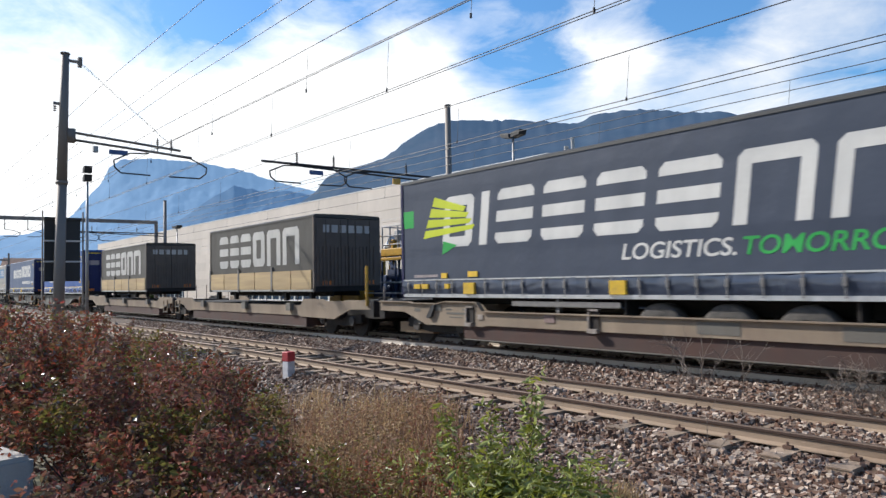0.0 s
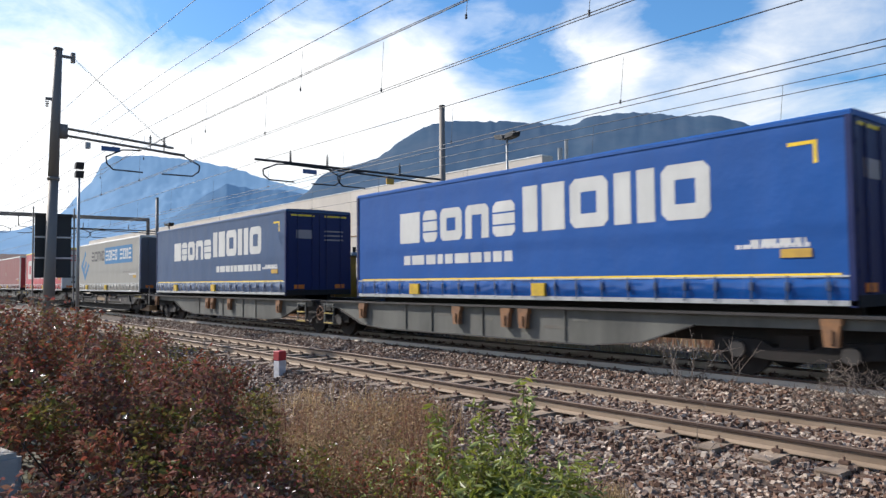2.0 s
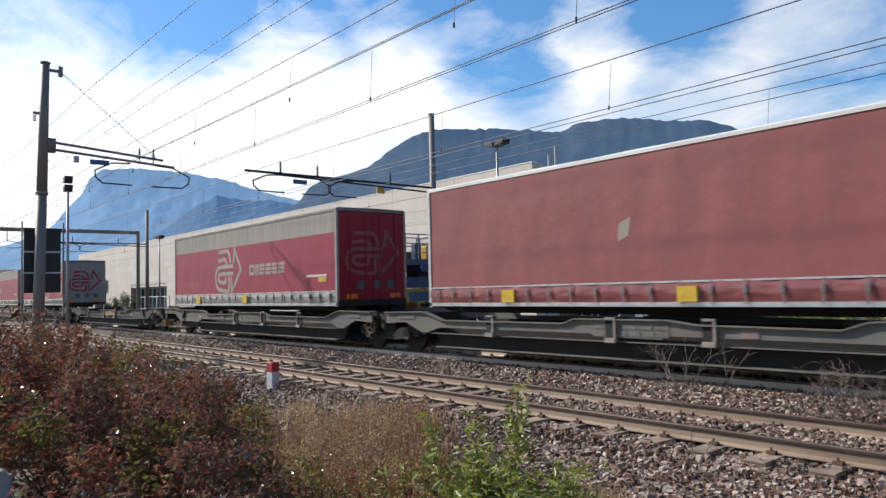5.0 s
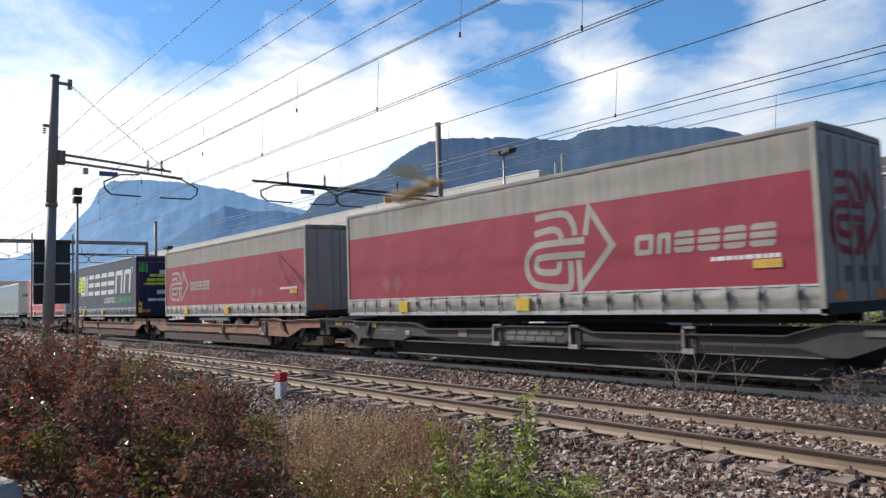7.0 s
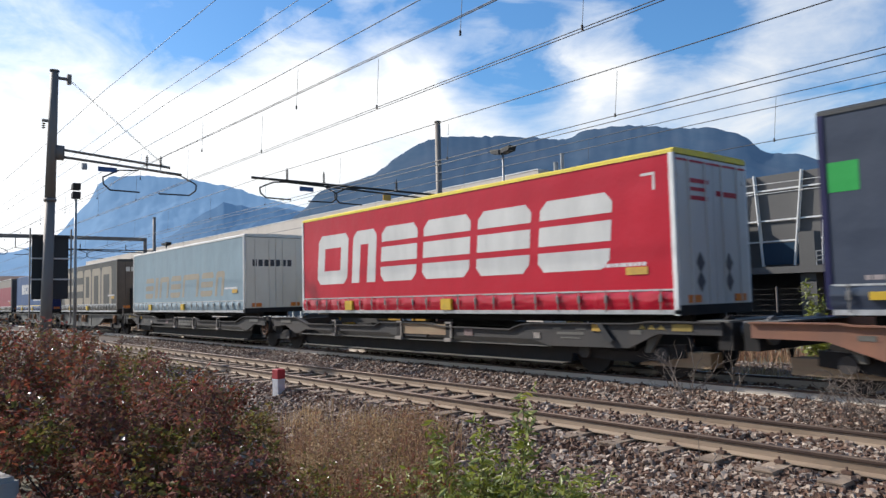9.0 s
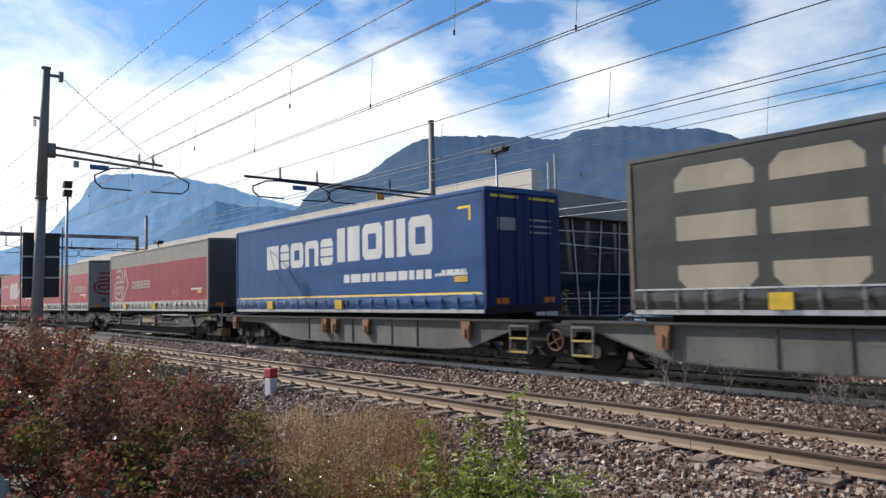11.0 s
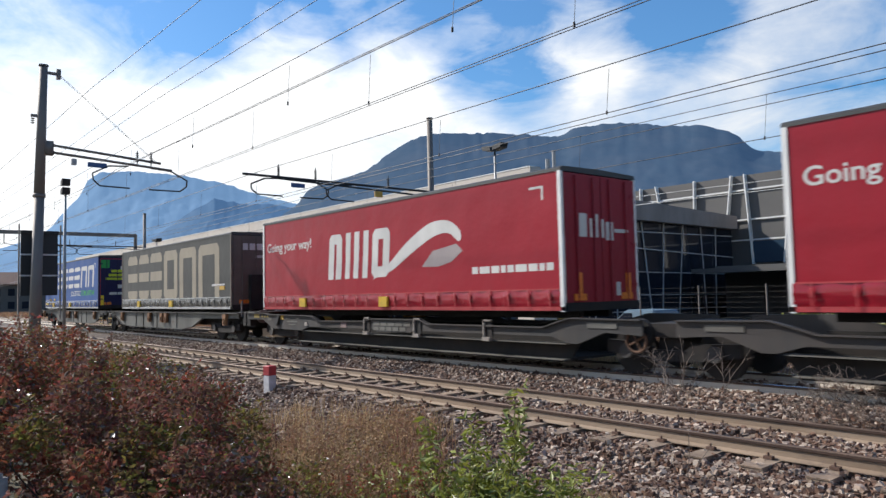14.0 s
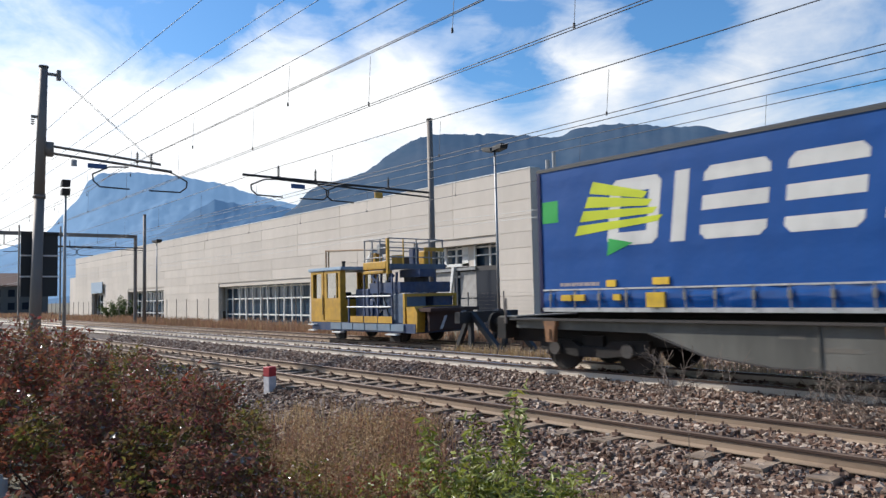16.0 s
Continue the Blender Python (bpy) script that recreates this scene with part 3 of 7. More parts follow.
def ridge(name, dist, profile, depth, mat, label, rough=0.10):
    """A massif: heights over bearings (degrees from +x, degrees of elevation), falling towards the valley."""
    profile = sorted(profile)
    bearings = [p[0] for p in profile]
    n, k = 300, 84
    v, f = [], []
    for i in range(n + 1):
        a = bearings[0] + (bearings[-1] - bearings[0]) * i / n
        h = float(np.interp(a, bearings, [p[1] for p in profile]))
        soft = float(np.mean(np.interp(np.linspace(a - 4, a + 4, 17), bearings, [p[1] for p in profile])))
        body = math.tan(radians(soft)) * dist
        top = math.tan(radians(h)) * dist
        top *= 1 + 0.012 * noise.noise(Vector((a * 2.2, 1.3, 0))) + 0.003 * noise.noise(Vector((a * 9.0, 4.3, 0)))
        for j in range(k + 1):
            s = j / k                                  # 0 at the foot, 1 at the crest
            r = dist - depth * (1 - s)
            fold = noise.fractal(Vector((a * 0.42, s * 7.0 + a * .25, 2.0)), 0.7, 2.1, 8)
            cliff = s ** 1.25 if s < 0.62 else 0.55 + (s - 0.62) * 1.18
            z = (body + (top - body) * s ** 5) * cliff * (r / dist) * (1 + rough * fold * math.sin(math.pi * min(s, 1)) )
            rr = r + depth * 0.018 * fold * math.sin(math.pi * s)
            v.append((math.cos(radians(a)) * rr, math.sin(radians(a)) * rr, z - 4 if j else -30))
    for i in range(n):
        for j in range(k):
            p = i * (k + 1) + j
            f.append((p, p + k + 1, p + k + 2, p + 1))
    me = arrays(name, v, f, mat)
    for p in me.polygons:
        p.use_smooth = True
    return tagged(new(name, me), label, "mountain", kind="structure")


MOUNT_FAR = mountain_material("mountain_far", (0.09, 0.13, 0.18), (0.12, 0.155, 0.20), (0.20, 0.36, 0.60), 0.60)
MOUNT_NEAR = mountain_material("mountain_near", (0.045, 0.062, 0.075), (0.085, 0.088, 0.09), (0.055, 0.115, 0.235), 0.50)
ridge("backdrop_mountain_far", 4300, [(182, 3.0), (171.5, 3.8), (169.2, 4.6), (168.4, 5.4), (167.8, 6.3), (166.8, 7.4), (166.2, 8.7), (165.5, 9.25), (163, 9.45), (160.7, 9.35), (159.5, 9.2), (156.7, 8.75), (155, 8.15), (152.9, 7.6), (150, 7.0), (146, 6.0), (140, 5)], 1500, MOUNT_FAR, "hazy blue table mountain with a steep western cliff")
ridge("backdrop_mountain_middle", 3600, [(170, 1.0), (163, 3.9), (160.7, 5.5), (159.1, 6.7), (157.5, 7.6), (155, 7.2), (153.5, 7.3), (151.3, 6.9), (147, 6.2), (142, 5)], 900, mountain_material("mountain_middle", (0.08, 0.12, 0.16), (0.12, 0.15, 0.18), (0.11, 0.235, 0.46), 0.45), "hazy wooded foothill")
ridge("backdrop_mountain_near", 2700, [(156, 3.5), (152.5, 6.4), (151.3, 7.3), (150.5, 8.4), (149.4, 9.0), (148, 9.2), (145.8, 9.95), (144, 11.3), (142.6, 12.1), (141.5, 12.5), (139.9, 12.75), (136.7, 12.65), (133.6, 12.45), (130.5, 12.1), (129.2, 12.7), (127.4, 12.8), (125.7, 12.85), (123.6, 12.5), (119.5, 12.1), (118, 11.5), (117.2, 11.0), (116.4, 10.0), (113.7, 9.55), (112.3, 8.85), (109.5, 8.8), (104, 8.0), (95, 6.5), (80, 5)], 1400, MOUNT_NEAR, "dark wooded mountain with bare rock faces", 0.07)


# ---- industrial building ----
BX, BY, BTOP = -24.15, 26.0, 7.94          # its near corner and parapet


def build_hall():
    hall = thing("industrial_building", "long pale concrete-panelled factory hall with strip windows", "building")
    # body behind the panels, with the openings left free
    opens = [(-33.6, -26.5, 4.40), (-62.0, -45.8, 2.85), (-88.0, -76.0, 2.85), (-103.5, -98.0, 2.85)]
    x = -112.0
    for a, b, h in sorted(opens):
        part("wall", box(B(), x, a, BY + .06, BY + .4, -.4, BTOP - .05), M["panel"], hall)
        part("lintel", box(B(), a, b, BY + .06, BY + .4, h, BTOP - .05), M["panel"], hall)
        x = b
    part("wall", box(B(), x, BX, BY + .06, BY + .4, -.4, BTOP - .05), M["panel"], hall)
    part("corner_wall", box(B(), BX - .4, BX, BY + .4, BY + .75, -.4, BTOP), M["panel"], hall)
    part("end_wall", box(B(), -112, -111.6, BY + .4, 60, -.4, BTOP - .05), M["panel"], hall)
    part("low_wall", box(B(), -124, -112, BY + 2.0, BY + 2.4, -.4, 5.6), M["panel"], hall)
    bm = B()
    box(bm, -112, BX - .7, BY + .4, 60, BTOP - 2.1, BTOP - 1.9)
    box(bm, -124, -112, BY + 2.4, 60, 5.2, 5.4)
    part("roof", bm, M["darkwall"], hall)
    bm = B()
    box(bm, -112, BX, BY - .02, BY + .42, BTOP - .05, BTOP)
    part("parapet", bm, M["white_metal"], hall)
    # cladding, panel by panel
    ph, pw = 0.797, 6.0
    meshes = {}

    def panel(x0, x1, z0, z1):
        key = (round(x1 - x0, 2), round(z1 - z0, 2))
        if key not in meshes:
            bm = B()
            box(bm, .012, key[0] - .012, 0, .06, .010, key[1] - .010)
            meshes[key] = mesh_of("wall_panel", bm, M["panel"])
        share("wall_panel", meshes[key], hall, pose(x0, BY + random.uniform(-.004, .004), z0))

    for r in range(10):
        z0, z1 = r * ph, (r + 1) * ph - (0.03 if r == 9 else 0)
        cuts = sorted([(a, b) for a, b, h in opens if h > z0 + 0.05])
        spans, x = [], -112.0
        for a, b in cuts:
            spans.append((x, a))
            x = b
        spans.append((x, BX))
        for a, b in spans:
            k = max(1, round((b - a) / pw))
            for i in range(k):
                panel(a + (b - a) * i / k, a + (b - a) * (i + 1) / k, z0, z1)
    # strip windows: glass set back behind frames and raking white struts
    for a, b, h in opens:
        win = tagged(part("window", box(B(), a, b, BY + .9, BY + .95, -.4, h), M["glass_blue"], hall))
        bm = B()
        box(bm, a, b, BY + .41, BY + .9, h, h + .05)
        k = int((b - a) / 1.25)
        for i in range(k + 1):
            x = a + (b - a) * i / k
            beam(bm, (x, BY + .75, 0), (x + .12 * ((i % 3) - 1), BY + .75, h), .07, .12)
        for z in (.45, h * .62, h - .12):
            beam(bm, (a, BY + .72, z), (b, BY + .72, z), .06, .10)
        part("window_frame", bm, M["white_metal"], win)
    # the entrance bay by the corner: white framed lights over grey panels
    y = BY + .55
    bm = B()
    for x0, x1, z0, z1 in ((-33.4, -33.2, 3.3, 4.36), (-31.5, -31.3, 3.3, 4.36), (-29.95, -29.45, 3.3, 4.36), (-29.0, -28.88, 3.25, 4.38), (-26.75, -26.62, 3.25, 4.38), (-33.4, -29.45, 3.28, 3.44), (-33.4, -29.45, 3.85, 3.92), (-28.9, -26.6, 3.80, 3.86)):
        box(bm, x0, x1, y, y + .1, z0, z1)
    part("entrance_frame", bm, M["white_metal"], hall)
    part("entrance_lining", box(B(), -29.45, -29.0, y + .02, y + .1, 3.25, 4.38), M["panel"], hall)
    part("entrance_band", beam(B(), (-33.5, y - .05, 3.06), (-28.8, y - .05, 3.14), .12, .14), M["galv"], hall)
    part("entrance_band", box(B(), -33.5, -26.55, y + .02, y + .1, 3.0, 3.25), M["darkwall"], hall)
    for x0, x1 in ((-33.4, -30.75), (-30.2, -28.9)):
        part("entrance_panel", box(B(), x0, x1, y + .05, y + .12, 1.55, 2.98), M["concrete"], hall)
        part("entrance_panel", box(B(), x0, x1, y + .05, y + .12, -.4, 1.48), M["concrete"], hall)
    part("entrance_strut", beam(B(), (-30.5, y - .15, 3.3), (-31.25, y - .15, -.1), .15, .2), M["white_metal"], hall)
    part("entrance_door", box(B(), -28.85, -26.55, y + .02, y + .08, -.3, 3.0), M["glass_dark"], hall)
    part("sign_board", box(B(), -102.6, -97.6, BY - .3, BY - .2, 2.9, 4.3), M["light_blue"], hall, "plain pale blue sign board")
    # rooftop stacks
    bm = B()
    rod(bm, (-25.2, BY + 3, 7.3), (-25.2, BY + 3, 9.2), .10)
    rod(bm, (-26.0, BY + 3.4, 7.3), (-26.0, BY + 3.4, 8.9), .13)
    part("flue", bm, M["galv"], hall)
    # glazed flank that runs back from the corner, under a deep concrete fascia
    gx = BX + .02
    flank = part("flank_glass", box(B(), gx - .3, gx - .06, BY + 1.6, 45.2, -.4, 5.9), M["glass_dark"], hall)
    bm = prism(B(), [(BY + .78, 5.68), (45.0, 5.52), (45.0, 6.36), (BY + .78, 6.93)], 0, 1.1)
    for v in bm.verts:
        v.co = Vector((gx - .6 + v.co.y, v.co.x, v.co.z))
    bmesh.ops.recalc_face_normals(bm, faces=bm.faces)
    part("flank_fascia", bm, M["fascia"], hall)
    part("corner_panel", box(box(B(), gx - .3, gx, BY + .75, BY + 1.6, 3.9, 5.66), gx - .3, gx, BY + .75, BY + 1.6, -.4, 3.0), M["panel"], hall)
    part("corner_window", box(B(), gx - .3, gx - .2, BY + .75, BY + 1.6, 3.0, 3.9), M["glass_dark"], hall)
    for z, z2 in ((.55, .5), (1.52, 1.30), (2.82, 2.60), (4.32, 3.70), (4.96, 5.08)):
        part("transom", beam(B(), (gx, BY + 1.6, z), (gx, 45.2, z2), .05, .055), M["mullion"], flank)
    for y, y2 in ((28.9, 29.35), (31.3, 30.6), (32.9, 32.5), (35.05, 35.9), (37.3, 36.85), (39.35, 38.55), (41.3, 41.7), (43.1, 42.8)):
        part("mullion", beam(B(), (gx + .01, y, 5.62), (gx + .01, y2, -.2), .06, .06), M["mullion"], flank)
    return hall


hall = build_hall()


M["van_blue"] = material("van_blue", (0.19, 0.27, 0.34), (0.15, 0.22, 0.28), .35, scale=3)
M["sill_blue"] = material("sill_blue", (0.20, 0.27, 0.34), (0.12, 0.17, 0.22), .5, scale=4, grime=DUST, grime_amount=.5, grime_scale=2)
M["clear_pane"] = glass("cab_pane", (0.93, 0.95, 0.95), .03)
M["clear_pane"].node_tree.nodes["Principled BSDF"].inputs["Transmission Weight"].default_value = 1.0
M["clear_pane"].node_tree.nodes["Principled BSDF"].inputs["IOR"].default_value = 1.02
# terrace concrete darkened: the shade it stands in is put into the colour
M["terrace"] = material("grey_render", (0.12, 0.115, 0.11), (0.09, 0.086, 0.08), .85, scale=1.0, grime=(0.1, 0.09, 0.08), grime_amount=.4)


def build_grey_hall():
    g = thing("grey_building", "dark grey factory wing with leaning pale ribs and a terrace", "building")
    gy, top = 45.5, 9.05
    part("wall", box(B(), -32.2, 30, gy, gy + .5, -.4, top), M["greywall"], g)
    part("roof", box(B(), -32.2, 30, gy + .5, 75, top - .6, top - .3), M["darkwall"], g)
    bm = B()
    box(bm, 10, 30, gy - 12, gy, -.4, top + 1.0)
    part("side_block", bm, M["greywall"], g)
    # leaning fins: place at the head, shift at the foot
    for x, l in ((-31.1, -.1), (-29.8, 1.0), (-26.75, -.2), (-24.05, -.8), (-23.15, .35), (-20.1, -.7), (-18.65, -.5), (-17.35, .95), (-14.6, -.2), (-12.3, .6), (-9.8, -.5)):
        bm = prism(B(), [(x - .04, top + .05), (x + .04, top + .05), (x + .04 + l, 3.2), (x - .04 + l, 3.2)], gy - .34, gy)
        part("rib", bm, M["white_metal"], g)
    for z in (8.05, 6.1, 4.77):
        part("rail_line", beam(B(), (-32, gy - .12, z), (30, gy - .12, z + .12), .07, .09), M["white_metal"], g)
    part("terrace", box(box(B(), -23.0, -6, 38.2, gy, 2.6, 2.85), -21.4, -6, 38.0, 38.2, 2.58, 2.94), M["terrace"], g)
    part("front_terrace", box(box(B(), -14.0, -3, 35.2, 37.95, 2.75, 2.98), -14.05, -3, 35.0, 35.2, 2.70, 3.12), M["terrace"], g)
    for x, y, z in ((-16.95, 38.7, 4.72), (-13.05, 35.8, 4.38), (-9.0, 35.8, 4.38)):
        part("pillar", box(B(), x - .40, x + .40, y - .4, y + .4, -.4, z), M["terrace"], g)
    # dark sheet added for the shaded void under the terrace
    part("back_wall", box(B(), -23, -3, 42, 42.3, -.4, 2.6), M["darkwall"], g)
    part("terrace_window", box(B(), -22.9, -20.6, gy - .12, gy - .04, 3.3, 4.66), M["glass_blue"], g)
    bm = B()
    for z in (3.2, 3.42, 3.66):
        beam(bm, (-16.4, 38.1, z), (-14.9, 38.1, z), .05, .05)
        beam(bm, (-14.0, 35.1, z + .1), (-3, 35.1, z + .1), .05, .05)
    for i in range(8):
        beam(bm, (-14.0 + i * 1.5, 35.1, 3.1), (-14.0 + i * 1.5, 35.1, 3.78), .05, .05)
    for x in (-16.4, -15.6, -14.9):
        beam(bm, (x, 38.1, 2.94), (x, 38.1, 3.68), .05, .05)
    part("railing", bm, M["galv"], g)
    return g


build_grey_hall()


def build_house():
    h = thing("distant_house", "low grey house with a brown tiled roof beyond the yard", "house", m=pose(-160, 26.0, -.3))
    wall = part("wall", box(B(), -6, 6, -5, 5, 0, 5.4), M["terrace"], h)
    part("roof", prism(B(), [(-6.6, 5.3), (6.6, 5.3), (6.6, 5.6), (0, 8.0), (-6.6, 5.6)], -5.6, 5.6), M["roof_tile"], h)
    part("chimney", box(B(), -.4, .4, 1.5, 2.3, 7.2, 9.0), M["roof_tile"], h)
    for y in (-3.4, -1.1, 1.2, 3.4):
        for z in (1.0, 3.4):
            part("window", box(B(), 6.0, 6.06, y - .55, y + .55, z, z + 1.3), M["glass_dark"], wall)


M["roof_tile"] = material("roof_tile", (0.16, 0.085, 0.06), (0.10, 0.055, 0.04), .85, scale=2)
build_house()


def build_fence():
    f = thing("fence", "grey wire-mesh fence with thin steel posts", "fence", kind="structure")
    bm = B()
    rod(bm, (0, 0, 0), (0, 0, 2.1), .03, n=6)
    me = mesh_of("fence_post", bm, M["pole"])
    for i in range(46):
        share("fence_post", me, f, pose(-112 + i * 2.4, 23.0, -.25))
    bm = B()
    for k in range(12):
        beam(bm, (-112, 23.0, -.1 + k * .17), (0, 23.0, -.1 + k * .17), .004, .004)
    part("fence_wire", bm, M["pole"], f)


build_fence()

# ---- masts, cantilevers and overhead line ----
POLE = (-26.0, 5.03)
MAST = (-23.3, 19.0)


def insulator(bm, p, d, n=4):
    p, d = Vector(p), Vector(d)
    for i in range(n):
        rod(bm, p + d * (.07 * i), p + d * (.07 * i + .035), .065, .03, n=10)


def registration(bm, p, s, reach, drop):
    """A swan-necked arm that holds a contact wire: out, down and back."""
    x, y, z = p
    q = [(x, y, z), (x, y + s * reach * .55, z - .05), (x, y + s * reach, z - drop * .45), (x, y + s * reach * .98, z - drop * .75), (x, y + s * reach * .80, z - drop), (x, y - s * .05, z - drop * 1.02)]
    for a, b in zip(q, q[1:]):
        rod(bm, a, b, .028, n=6)


def build_pole():
    x, y = POLE
    p = thing("catenary_pole", "tall tapered brown steel pole with cantilever and signal board", "catenary pole", m=pose(x, y, 0))
    bm = B()
    rod(bm, (0, -.20, -.5), (0, -.085, 5.2), .185, .155, n=16)      # it leans a little
    rod(bm, (0, -.085, 5.2), (0, 0, 9.45), .165, .125, n=16)
    rod(bm, (0, -.087, 5.15), (0, -.084, 5.25), .19, n=16)
    part("pole", bm, M["pole"], p, smooth=True)
    bm = B()
    rod(bm, (0, 0, 9.45), (0, 0, 9.5), .15, n=12)
    box(bm, -.05, .05, 0, .5, 9.22, 9.3)
    box(bm, -.08, .08, .38, .5, 9.1, 9.42)
    box(bm, -.05, .05, -.35, 0, 7.75, 7.83)
    insulator(bm, (0, -.3, 7.7), (0, 0, -1), 3)
    part("bracket", bm, M["pole"], p)
    bm = B()
    rod(bm, (0, .1, 6.90), (0, 3.75, 6.62), .045, n=8)
    rod(bm, (0, .1, 6.66), (0, 4.15, 6.40), .045, n=8)
    box(bm, -.12, .12, .05, .3, 6.55, 7.0)
    part("cantilever", bm, M["pole"], p, smooth=True)
    for yy, sd, reach in ((2.65, -1, 1.15), (3.4, 1, 1.3)):
        bm = B()
        registration(bm, (0, yy, 6.42), sd, reach, .75)
        part("registration_arm", bm, M["black"], p)
    for yy in (2.95, 3.42):
        bm = B()
        insulator(bm, (0, yy, 6.62), (0, 0, 1), 5)
        rod(bm, (0, yy, 6.5), (0, yy, 7.0), .02, n=6)
        part("insulator", bm, M["pole"], p)
    bm = B()
    for dx in (-.05, .05):
        rod(bm, (dx, .45, 9.25), (dx, 3.55, 6.68), .006, n=5)
    part("stay_wire", bm, M["wire"], p)
    part("number_plate", box(B(), -.02, .02, 1.35, 1.95, 6.28, 6.44), M["blue_sign"], p, "blue enamel plate")
    part("lamp_box", box(B(), -.08, .08, .85, 1.0, 6.30, 6.50), M["galv"], p)
    # signal boards behind the pole
    for y0, y1 in ((-.52, -.06), (.10, .55)):
        board = part("signal_board", box(box(B(), -.45, -.37, y0, y1, 2.0, 4.05), -.50, -.30, y0 - .02, y1 + .02, 4.02, 4.10), M["black"], p, "black signal back board")
        for z in (3.30, 2.62):
            part("ladder_rung", box(B(), -.37, -.33, y0 - .03, y1 + .03, z, z + .05), M["white_paint"], board)
        for z in (3.65, 2.95, 2.3):
            part("signal_hood", rod(B(), (-.45, (y0 + y1) / 2, z), (-.70, (y0 + y1) / 2, z), .15, n=16), M["black"], board)
    part("ladder_rail", box(B(), -.36, -.30, -.60, -.56, 1.2, 4.3), M["pole"], p)
    part("ladder_rail", box(B(), -.36, -.30, .60, .64, 1.2, 4.3), M["pole"], p)
    return p


build_pole()


def build_mast(x, y, top, reach, label, plate=True):
    p = thing("catenary_mast", label, "catenary mast", m=pose(x, y, 0))
    bm = B()
    rod(bm, (0, 0, -.5), (0, 0, top), .15, .12, n=12)
    rod(bm, (0, 0, top), (0, 0, top + .06), .14, n=12)
    part("pole", bm, M["pole"], p, smooth=True)
    bm = B()
    rod(bm, (0, 0, 6.02), (0, -reach, 6.05), .045, n=8)
    rod(bm, (0, 0, 5.82), (0, -reach * .86, 6.0), .035, n=8)
    part("cantilever", bm, M["black"], p)
    for yy, s in ((-6.9, -1), (-6.1, 1), (-3.9, -1)):
        bm = B()
        registration(bm, (0, yy, 6.0), s, 1.15, .62)
        part("registration_arm", bm, M["black"], p)
    for yy in (-7.0, -5.5, -2.2):
        bm = B()
        insulator(bm, (0, yy, 6.1), (0, 0, 1), 5)
        rod(bm, (0, yy, 6.0), (0, yy, 6.5), .02, n=6)
        part("insulator", bm, M["black"], p)
    if plate:
        part("number_plate", box(B(), -.02, .02, -6.5, -5.95, 5.72, 5.88), M["blue_sign"], p, "blue enamel plate")
        part("marker_plate", box(B(), -.03, .03, -2.85, -2.5, 5.62, 5.84), M["yellow"], p)
    return p


build_mast(*MAST, 9.1, 8.35, "tall grey steel mast with a long cantilever over two tracks")
build_mast(-60.0, 19.0, 8.7, 7.5, "distant steel mast with a cantilever", False)


def build_portal():
    p = thing("signal_gantry", "dark steel beam gantry that spans the tracks", "gantry", m=pose(-62, 0, 0))
    bm = B()
    beam(bm, (0, -6, 7.05), (0, 18.9, 7.1), .22, .28)
    part("crossbeam", bm, M["pole"], p)
    for y in (-6.0, 18.9):
        part("post", rod(B(), (0, y, -.6), (0, y, 7.2), .14, n=10), M["pole"], p)
    for y in (3.5, 8.0, 9.5, 12.5):
        bm = B()
        beam(bm, (0, y, 7.0), (0, y, 6.2), .06, .06)
        registration(bm, (0, y, 6.2), 1, 1.0, .5)
        part("hanger", bm, M["black"], p)
    for y in (5.0, 7.2):
        part("lamp_case", box(B(), -.2, .2, y - .25, y + .25, 7.25, 7.45), M["black"], p)
    return p


build_portal()
# a plainer gantry further down the line
far = thing("signal_gantry", "far steel beam gantry over the tracks", "gantry", m=pose(-150, 0, 0))
part("crossbeam", beam(B(), (0, -12, 7.0), (0, 20, 7.0), .25, .3), M["pole"], far)
for y in (-12, 4, 20):
    part("post", rod(B(), (0, y, -.6), (0, y, 8.2), .16, n=8), M["pole"], far)


def build_floodlight(x, y, h, label, heads=2):
    p = thing("floodlight_mast", label, "floodlight", m=pose(x, y, 0))
    part("pole", rod(B(), (0, 0, -.5), (0, 0, h), .07, .05, n=10), M["galv"], p, smooth=True)
    if heads == 1:
        for z in (h - .25, h + .1):
            part("lamp_head", prism(B(), [(-.16, z), (.12, z), (.20, z + .26), (-.12, z + .22)], -.15, .15), M["black"], p)
        return p
    for i in range(heads):
        bm = B()
        s = -1 if i == 0 else 1
        prism(bm, [(s * .05, h - .05), (s * .55, h + .02), (s * .62, h + .22), (s * .10, h + .16)], -.22, .22)
        part("lamp_head", bm, M["black"], p)
    part("bracket", beam(B(), (-.4, 0, h), (.4, 0, h), .05, .05), M["galv"], p)
    return p


build_floodlight(-22.5, 22.0, 8.0, "slim floodlight mast with two black lamp heads")
build_floodlight(-31.9, 7.0, 6.35, "slim floodlight mast with stacked lamp heads beside the track", 1)
build_floodlight(-61.0, 20.3, 6.6, "small distant floodlight mast")


def build_wire(name, y, z, r, label, x_end=10.0, sag=0.0, mat="wire", dy=0.0):
    bm = B()
    span, x = 50.0, -26.0 - 50 * 4
    pts = []
    while x < 24:
        for i in range(10):
            s = i / 10
            pts.append((x + span * s, y + dy * (s - .5), z - sag * 4 * s * (1 - s)))
        x += span
    pts.append((x, y, z))
    for a, b in zip(pts, pts[1:]):
        rod(bm, a, b, r, n=5)
    return tagged(part(name, bm, M[mat]), label, "overhead wire", kind="structure")


